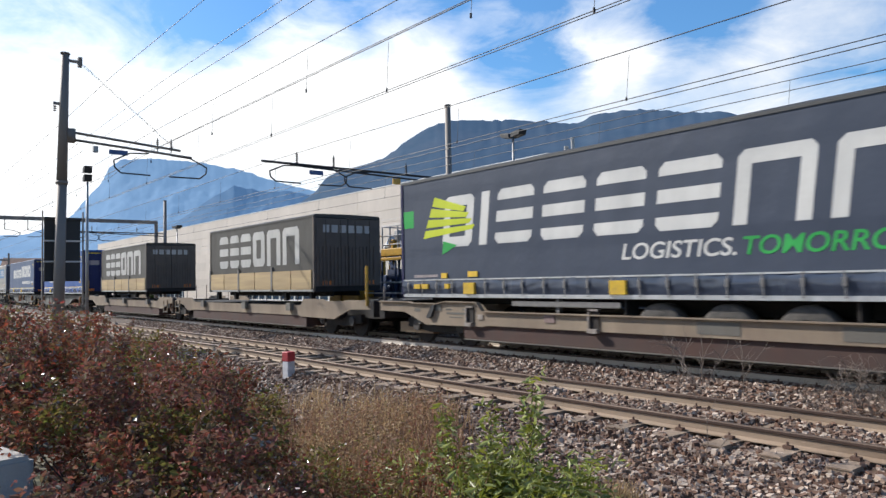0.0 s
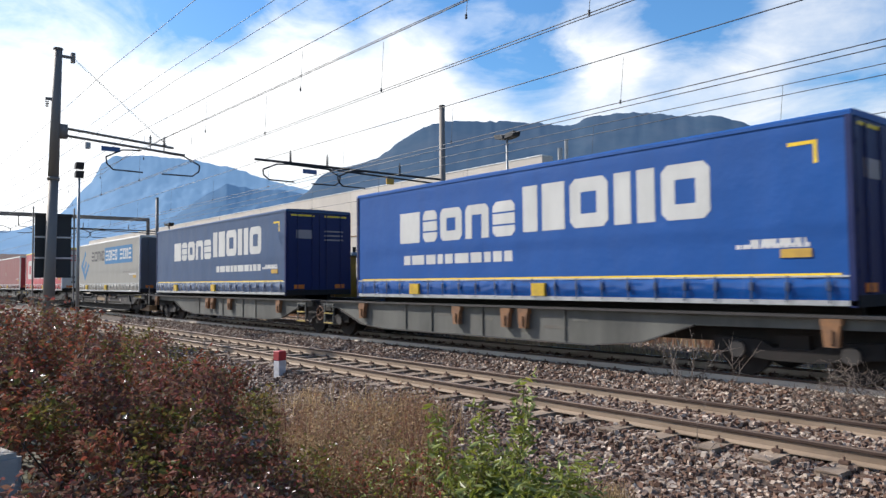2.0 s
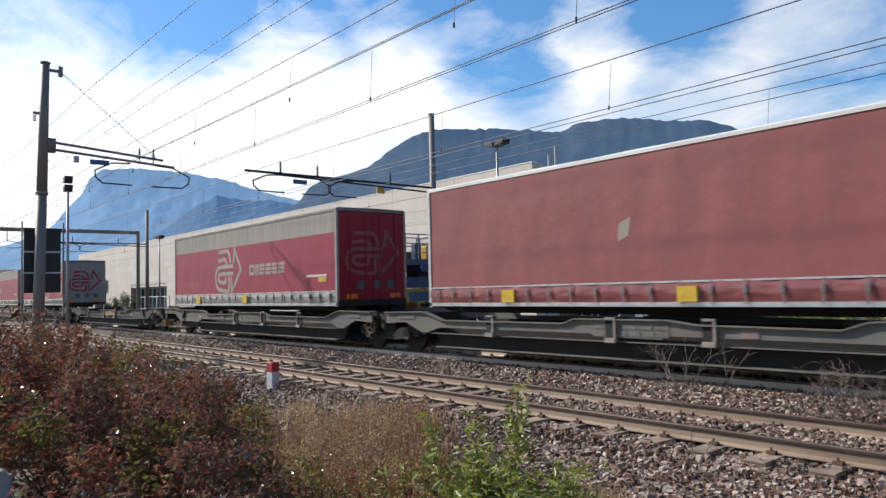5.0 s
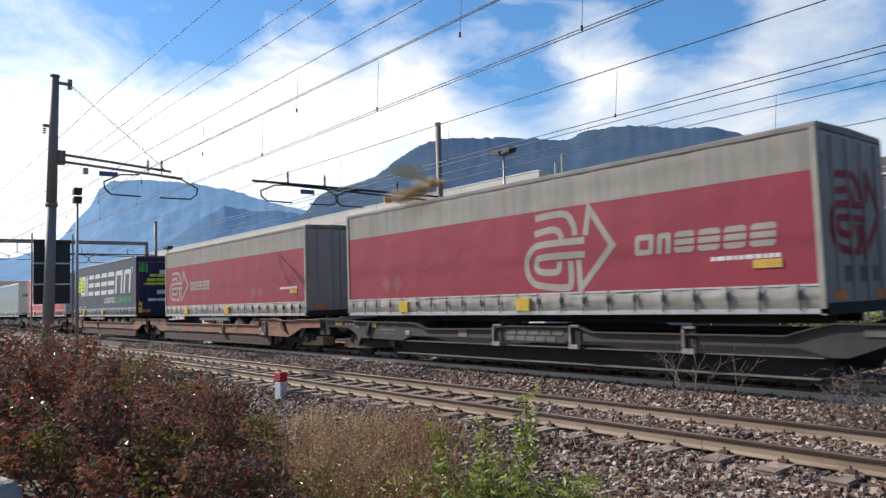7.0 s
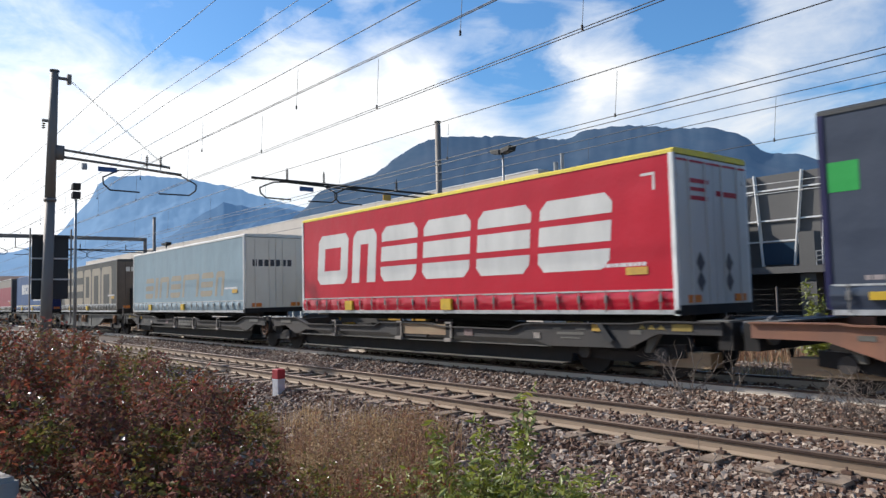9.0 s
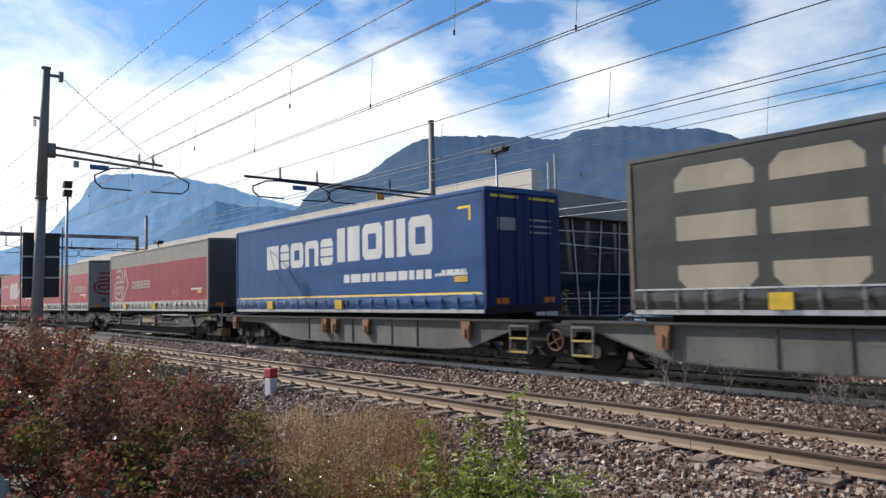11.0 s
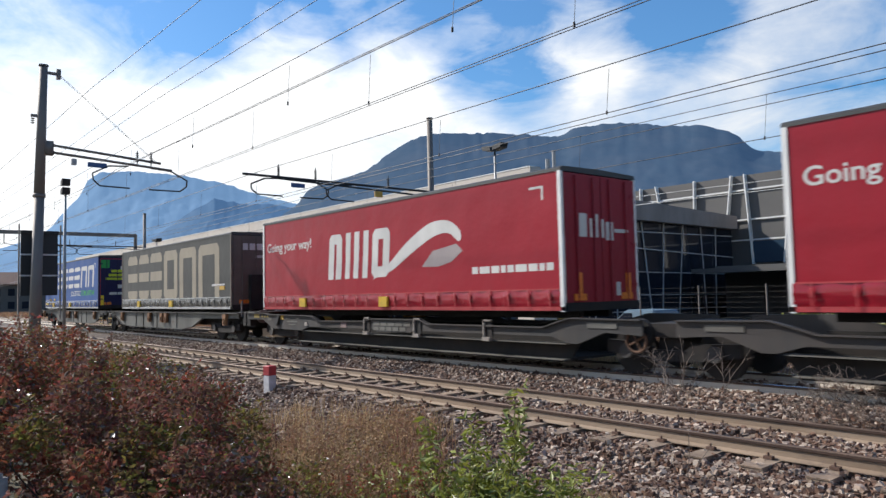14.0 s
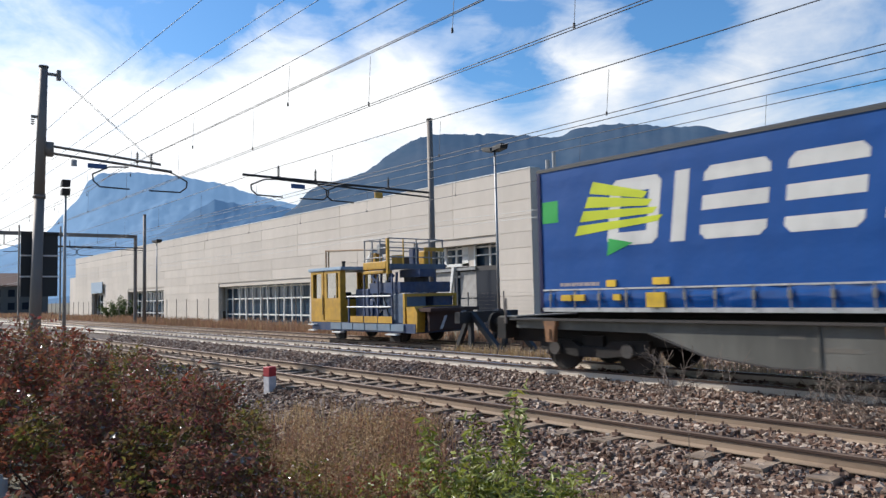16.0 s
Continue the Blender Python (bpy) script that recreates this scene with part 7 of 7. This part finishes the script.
def build_bushes():
    rng = np.random.default_rng(5)
    rr = random.Random(5)
    spec = []
    for d in (4.1, 4.9, 5.9, 7.2, 8.8, 10.8, 13.5):
        step = 5.2 / d * 5.0
        a = 155.7 + .42 * (7 if d < 7 else d)  * .5 - 1.2
        while a < (169 if d < 5.5 else 178):
            spec.append((a + rr.uniform(-.6, .6), d + rr.uniform(-.3, .3)))
            a += step
    n = 0
    for a, d in spec:
        x, y = bearing(a, d)
        r = .42 + .04 * d
        top = min(1.78 - d * crest(a - 1.2), .05 + (d - 3.2) * .52)
        top += rr.uniform(-.10, .04)
        g = ground_z(x, y)
        if top < g + .3:
            continue
        kind = "olive" if (a < 165 and d > 5.6 and rr.random() < .48) else ("red" if rr.random() < (.6 if d > 6.4 else .12) else "brown")
        label = {"olive": "olive and rust autumn shrub by the ballast", "red": "dense reddish autumn shrub", "brown": "dense brown autumn shrub in shade"}[kind]
        if kind != "olive":
            label = label + " beside the track"
        b = thing("shrub", label, "shrub", "autumn shrubs", m=pose(x, y, g - .02))
        h = top - g
        # the crown is a heap of small clumps with gaps; a third of them differ in colour
        other = {"red": "brown", "brown": rr.choice(("red", "red", "brown", "olive") if d > 6 else ("red", "red", "brown")), "olive": rr.choice(("brown", "red"))}[kind]
        pile = {"main": [], "other": []}
        per = 250 if d < 7 else 190 if d < 10 else 120
        for k in range(13):
            e = rng.normal(size=3)
            e /= np.linalg.norm(e)
            e *= rng.uniform(.35, .95)
            cc = np.array([e[0] * r, e[1] * r, h * (.61 + .50 * e[2])])
            cr = rng.uniform(.13, .26)
            p = clump_points(rng, cc, (cr, cr, cr * rng.uniform(.7, 1.25)), per)
            if rng.uniform() < .55:      # a shoot stands out of the clump
                m = 30
                t = rng.uniform(0, 6.28)
                u = rng.uniform(0, 1, (m, 1))
                p = np.concatenate([p, cc + np.array([0, 0, cr * .7]) + u * np.array([math.cos(t) * .10, math.sin(t) * .10, rng.uniform(.12, .26)]) + rng.normal(size=(m, 3)) * .020])
            pile["other" if rng.uniform() < .34 else "main"].append(p)
        size = .052 if d < 9 else .062
        for key, mat in (("main", kind), ("other", other)):
            if pile[key]:
                pts = np.concatenate(pile[key])
                pts = pts[(pts[:, 2] > .02) & (pts[:, 2] < h + .16)]
                share("foliage", leaf_mesh("foliage", pts, size, LEAF[mat], 100 + n, 1.8), b)
                if key == "main":
                    share("glossy_foliage", leaf_mesh("glossy_foliage", pts[::8] + .01, .046, LEAF["glossy"], 300 + n, 1.7), b)
        for k in range(4):
            bm = B()
            twig(bm, (rr.uniform(-.1, .1), rr.uniform(-.1, .1), 0), (rr.uniform(-.5, .5), rr.uniform(-.5, .5), 1), h * .5, .010, 1, rr)
            part("stem", bm, LEAF["dark_bark"], b)
        n += 1


build_bushes()


def green_shrub(x, y, h, r, leaves, seed, shoots, label, kind="green", size=.115):
    g = ground_z(x, y)
    b = thing("green_shrub", label, "shrub", m=pose(x, y, g - .02))
    rng, rr = np.random.default_rng(seed), random.Random(seed)
    pts = []
    for k in range(26):
        bm = B()
        t = rr.uniform(0, 6.28)
        q = r * math.sqrt(rr.uniform(0, 1))
        hh = h * rr.uniform(.55, 1.0) * (1 - .35 * q / r)
        a, e = Vector((math.cos(t) * q * .3, math.sin(t) * q * .3, 0)), Vector((math.cos(t) * q, math.sin(t) * q, hh))
        mid = (a + e) / 2 + Vector((0, 0, hh * .12))
        rod(bm, a, mid, .008, .006, n=5)
        part("stem", rod(bm, mid, e, .006, .003, n=5), LEAF["bark"], b)
        m = leaves // 26
        s = rng.uniform(.2, 1.0, (m, 1))
        pts.append(np.array(a) + s * (np.array(e) - np.array(a)) + rng.normal(size=(m, 3)) * .085)
    for dx, dy, hh in shoots:
        part("stem", rod(B(), (dx * .4, dy * .4, 0), (dx, dy, hh), .008, .003, n=5), LEAF["bark"], b)
        m = 90
        s = rng.uniform(.5, 1.0, (m, 1))
        pts.append(np.array([dx * .4, dy * .4, 0]) + s * np.array([dx * .6, dy * .6, hh]) + rng.normal(size=(m, 3)) * .045)
    share("foliage", leaf_mesh("foliage", np.concatenate(pts), size, LEAF[kind], seed, 3.4, .1), b)
    return b


green_shrub(-5.0, 4.75, .80, 1.0, 3000, 21, [(.10, .25, 1.42), (.16, .2, 1.15), (-.55, .25, 1.0)], "bright green leafy sapling in the ballast")
green_shrub(-5.6, 4.6, .62, .72, 1500, 22, [(-.3, .1, .95)], "green leafy sapling with silvery leaf backs")
green_shrub(-3.30, .68, 1.55, .26, 420, 23, [], "pale green weed in front of the bush", size=.085)
green_shrub(-10.6, 4.9, .85, .35, 500, 24, [], "yellow-green weed at the edge of the ballast", "olive")
green_shrub(-7.9, 19.0, 2.0, 1.1, 2600, 25, [(.3, 0, 2.4), (-.6, 0, 2.2)], "leafy green bush behind the tracks", size=.16)
green_shrub(-6.2, 19.6, 2.3, 1.2, 2200, 26, [(.2, 0, 2.6)], "leafy green bush behind the tracks", size=.16)
green_shrub(-17.2, 20.0, 1.7, .55, 700, 27, [(.1, 0, 2.2), (-.2, 0, 2.0)], "yellowish young bush before the fence", "olive", size=.12)
green_shrub(-84.0, 23.8, 3.0, 2.2, 2200, 28, [], "dark green roadside bush by the factory", "dark", size=.34)


def blades(name, n, place, height, width, mat, seed, label, heads=0.0):
    rng = np.random.default_rng(seed)
    pts = place(rng, n)
    n = len(pts)
    t = rng.uniform(0, 6.28, n)
    lean = rng.uniform(0, .45, n)
    h = height * rng.uniform(.4, 1.1, n)
    d = np.stack([np.cos(t) * lean, np.sin(t) * lean, np.ones(n)], 1)
    s = np.stack([-np.sin(t), np.cos(t), 0 * t], 1) * (width * rng.uniform(.6, 1.2, n))[:, None]
    mid = pts + d * h[:, None] * .55
    tip = pts + d * h[:, None] + np.stack([np.cos(t), np.sin(t), -.4 + 0 * t], 1) * (lean * h * .35)[:, None]
    v = np.stack([pts - s, pts + s, mid + s * .8, tip, mid - s * .8], 1).reshape(-1, 3)
    i = np.arange(n)[:, None] * 5
    f3 = (i + np.array([[4, 2, 3]])).tolist()
    f4 = (i + np.array([[0, 1, 2, 4]])).tolist()
    ob = new(name, arrays(name, v, f4 + f3, mat))
    return tagged(ob, label, "grass", kind="stuff")


def patch(a0, a1, d0, d1, clusters, spread=.14, keep=None):
    def place(rng, n):
        ca, cd = rng.uniform(a0, a1, clusters), rng.uniform(d0, d1, clusters)
        k = rng.integers(0, clusters, n)
        x = np.cos(np.radians(ca[k])) * cd[k] + rng.normal(size=n) * spread
        y = np.sin(np.radians(ca[k])) * cd[k] + rng.normal(size=n) * spread
        ok = (y < 7.25) if keep is None else keep(x, y)
        x, y = x[ok], y[ok]
        return np.stack([x, y, [ground_z(p, q) - .02 for p, q in zip(x, y)]], 1)
    return place


def field(x0, x1, y0, y1, clusters, spread=.4):
    def place(rng, n):
        cx, cy = rng.uniform(x0, x1, clusters), rng.uniform(y0, y1, clusters)
        k = rng.integers(0, clusters, n)
        x, y = cx[k] + rng.normal(size=n) * spread * 1.5, cy[k] + rng.normal(size=n) * spread
        return np.stack([x, y, [ground_z(p, q) - .02 for p, q in zip(x, y)]], 1)
    return place


blades("dry_grass", 2600, patch(140.0, 157.0, 5.0, 14.0, 80, .18), .48, .006, LEAF["straw"], 31, "dry yellow and brown grass at the foot of the ballast")
blades("dry_weeds", 2200, patch(140.5, 158.0, 4.6, 12.5, 110, .17), .58, .006, LEAF["weed"], 32, "withered reddish-brown weeds by the ballast")
blades("dark_stalks", 1000, patch(140.5, 157.0, 4.6, 10.0, 110, .12), .66, .006, LEAF["brown"], 39, "dark bare stalks of dead weeds")
blades("dry_grass", 2600, patch(127.0, 132.0, 6.5, 7.5, 14, .12), .30, .004, LEAF["straw"], 33, "low tuft of straw-coloured grass on the ballast shoulder")
blades("green_grass", 2200, patch(142.0, 154.0, 4.6, 6.4, 50, .10), .30, .005, LEAF["green"], 34, "low green grass between withered weeds")
blades("verge_grass", 16000, field(-78, -9, 18.6, 22.6, 260), .45, .016, LEAF["weed"], 35, "dry brown verge along the siding")
blades("verge_weeds", 9000, field(-78, -9, 18.8, 22.8, 150), .75, .016, LEAF["weed"], 36, "withered weeds along the factory fence")
blades("verge_grass", 5000, field(-140, -76, 17, 25, 200, 1.0), .7, .03, LEAF["weed"], 37, "far dry verge beside the line")
blades("ballast_grass", 2600, field(-17, -5.5, 14.4, 15.0, 70, .12), .40, .008, LEAF["straw"], 38, "yellow grass tufts by the buffer stop")


def weed_leaves(kind, stalks, seed, a0, a1, d1, size, label):
    rng = np.random.default_rng(seed)
    base = patch(a0, a1, 4.7, d1, stalks // 8, .13)(rng, stalks)
    pts = []
    for p in base:
        h = rng.uniform(.18, .62)
        m = 16
        s = rng.uniform(.15, 1.0, (m, 1))
        pts.append(p + s * np.array([rng.uniform(-.1, .1), rng.uniform(-.1, .1), h]) + rng.normal(size=(m, 3)) * .022)
    ob = new("weed_leaves", leaf_mesh("weed_leaves", np.concatenate(pts), size, LEAF[kind], seed, 2.0))
    tagged(ob, label, "weed", kind="stuff")


weed_leaves("weed", 1200, 42, 140.5, 158.0, 12.0, .050, "small withered leaves on dead stalks")
weed_leaves("straw", 1100, 43, 142.0, 157.0, 12.0, .042, "straw-coloured leaves and seed heads of dead weeds")
weed_leaves("olive", 700, 44, 141.0, 157.5, 9.0, .048, "olive and rust leaves of low weeds")
weed_leaves("green", 330, 45, 139.0, 156.0, 7.5, .042, "small green leaves among dead weeds")
weed_leaves("red", 900, 46, 141.0, 156.0, 8.0, .046, "reddish leaves of low weeds")


def wander(bm, p, d, length, r, depth, rr, curl):
    """A thin crooked branch with side shoots that twist back on themselves."""
    p, d = Vector(p), Vector(d).normalized()
    k = max(4, int(length / .055))
    for i in range(k):
        d = (d + Vector((rr.uniform(-1, 1), rr.uniform(-1, 1), rr.uniform(-.75, .75))) * curl).normalized()
        q = p + d * (length / k)
        rod(bm, p, q, r * (1 - .5 * i / k), r * (1 - .5 * (i + 1) / k), n=4)
        p = q
        if depth and rr.random() < .42:
            e = (d * .5 + Vector((rr.uniform(-1, 1), rr.uniform(-1, 1), rr.uniform(-.5, .8)))).normalized()
            wander(bm, p, e, length * rr.uniform(.25, .5), r * .65, depth - 1, rr, curl * 1.25)


def bare_shrub(x, y, label, seed, stems, curl=.35):
    """stems: (foot shift x, y, height of foot, lean x, lean y, length, depth)."""
    rr = random.Random(seed)
    b = thing("bare_shrub", label, "shrub", m=pose(x, y, ground_z(x, y) - .03))
    for dx, dy, z, lx, ly, length, depth in stems:
        bm = B()
        wander(bm, (dx, dy, z), (lx, ly, 1), length, .0055, depth, rr, curl)
        part("stem", bm, LEAF["bark"], b)


# one slender stalk that spreads at the top, and tangles beside it
bare_shrub(-4.5, 7.25, "slender leafless brown shrub, bushy at the top", 51,
           [(0, 0, 0, -.03, 0, .95, 0), (.02, 0, .02, .25, 0, .45, 1), (0, 0, .9, .5, .1, .62, 1), (-.02, 0, .85, -.6, .1, .62, 3), (-.15, 0, .95, -.8, .1, .55, 3), (-.3, 0, 1.0, -.5, .1, .45, 3), (-.1, 0, .9, .1, .1, .5, 2), (-.03, 0, .9, -1.6, 0, .62, 3),
            (-.02, 0, .95, -.1, .2, .50, 3), (-.25, .03, 1.05, -1.4, .2, .50, 2), (-.1, 0, .8, -1.8, .1, .6, 2)], .26)
bare_shrub(-6.02, 10.8, "thin dead stalks on the ballast", 58, [(0, 0, 0, .03, 0, .86, 1), (.02, 0, .35, .55, 0, .55, 1), (.9, 0, 0, .2, 0, .4, 1)], .12)
rr_t = random.Random(77)
for tx, ty, hh in ((-4.62, 10.3, .62), (-4.35, 10.45, .80), (-4.1, 10.25, .85), (-3.8, 10.4, .80), (-3.55, 10.2, .85), (-2.25, 6.5, .5), (-1.95, 6.1, .45)):
    stems = []
    for k in range(4):
        lx, ly = rr_t.uniform(-.7, .7), rr_t.uniform(-.3, .3)
        stems.append((0, 0, 0, lx, ly, hh, 2))
        for q in (.3, .55):
            stems.append((lx * hh * q, ly * hh * q, hh * q, rr_t.uniform(-1.6, 1.6), rr_t.uniform(-.6, .6), hh * rr_t.uniform(.5, .8), 3))
    bare_shrub(tx, ty, "tangled leafless brown twigs beside the rails", int(-tx * 100), stems, .5)
bare_shrub(-12.6, 10.5, "small dead stalks beside the running line", 55, [(0, 0, 0, .1, 0, .3, 1), (.05, 0, 0, -.2, 0, .25, 1)], .2)


# ---- parked van beyond the fence ----
def build_van():
    """A small van, its nose towards -x; only roof and flank show over the wagons."""
    v = thing("parked_van", "pale blue-grey van parked beyond the fence", "van", m=pose(-16.95, 24.8, -.72, 0, 0, -4))
    b = prism(B(), [(-1.7, .35), (.95, .35), (1.0, 1.2), (.92, 1.66), (-.45, 1.68), (-1.0, 1.15), (-1.65, .98)], -.8, .8)
    bmesh.ops.bevel(b, geom=b.edges[:], offset=.07, segments=2, affect="EDGES")
    part("body", b, M["van_blue"], v)
    part("window", prism(B(), [(-.95, 1.18), (-.1, 1.18), (-.1, 1.55), (-.5, 1.55)], -.82, -.79), M["glass_dark"], v)
    part("bumper", box(B(), -1.76, -1.66, -.75, .75, .35, .6), M["rubber"], v)
    for x in (-1.3, .7):
        for y in (-.72, .72):
            part("wheel", rod(B(), (x, y - .1, .3), (x, y + .1, .3), .3, n=20), M["rubber"], v)


build_van()


# ---- a wasp that flies close by ----
def build_wasp():
    w = thing("wasp", "yellow-brown wasp in flight", "insect", m=pose(.6, -.6, 1.6))
    amber = material("wasp_amber", (0.50, 0.27, 0.05), (0.20, 0.10, 0.03), .5, scale=300, spread=.2)
    wing = material("wasp_wing", (0.45, 0.38, 0.26), rough=.4, scale=200)

    def blob(nm, c, r, parent=w):
        bm = B()
        bmesh.ops.create_uvsphere(bm, u_segments=12, v_segments=8, radius=1, matrix=Matrix.Translation(c) @ Matrix.Diagonal((*r, 1)))
        return part(nm, bm, amber, parent, smooth=True)

    blob("abdomen", (-.008, 0, -.001), (.0075, .003, .003))
    blob("thorax", (.002, 0, 0), (.004, .003, .003))
    blob("head", (.0075, 0, 0), (.0022, .0028, .0024))
    for s in (-1, 1):
        part("wing", prism(B(), [(.002, .003), (-.004, .006), (-.012, .011), (-.006, .012), (.001, .009)], s * .004, s * .0046), wing, w)
        for k in range(3):
            part("leg", rod(B(), (.003 - k * .003, s * .002, -.002), (.001 - k * .005, s * .006, -.010), .0004, n=4), amber, w)
    return w


wasp = build_wasp()


# ---- motion: the train runs past at about 24 metres a second ----
def along(t):
    return 24.2793 * t - 0.02722 * t * t


def motions():
    # the wasp waits behind the camera and crosses the view three times
    spots = [(0, -.1, -.6, 1.6), (3.7, -.7, -.35, 1.75), (3.9, -.72, .12, 1.80), (4.0, -.702, .261, 1.812), (4.1, -.6, .6, 2.2), (4.3, .3, .8, 2.3), (6.4, .3, .5, 1.6),
             (6.6, -.2, .6, 1.70), (6.7, -.378, .466, 1.789), (6.8, -.276, .417, 1.794), (6.9, -.278, .414, 1.818), (7.0, -.25, .194, 1.829), (7.1, -.35, -.2, 1.85), (7.4, -.1, -.6, 1.7),
             (12.8, .3, .3, 1.6), (13.5, .05, .40, 1.75), (13.6, -.152, .422, 1.817), (13.7, -.173, .463, 1.859), (13.8, -.2, .6, 2.3), (14.1, .2, -.4, 2.2), (16, .1, -.6, 1.6)]
    walk(wasp, [(t, pose(x, y, z, 0, -15, 40)) for t, x, y, z in spots])
    times = [0, 2, 4, 6, 8, 10, 12, 14, 16]
    for ob, s in MOVERS:
        walk(ob, [(t, pose(s + along(t), TRAIN_Y, TRAIN_Z)) for t in times])


motions()
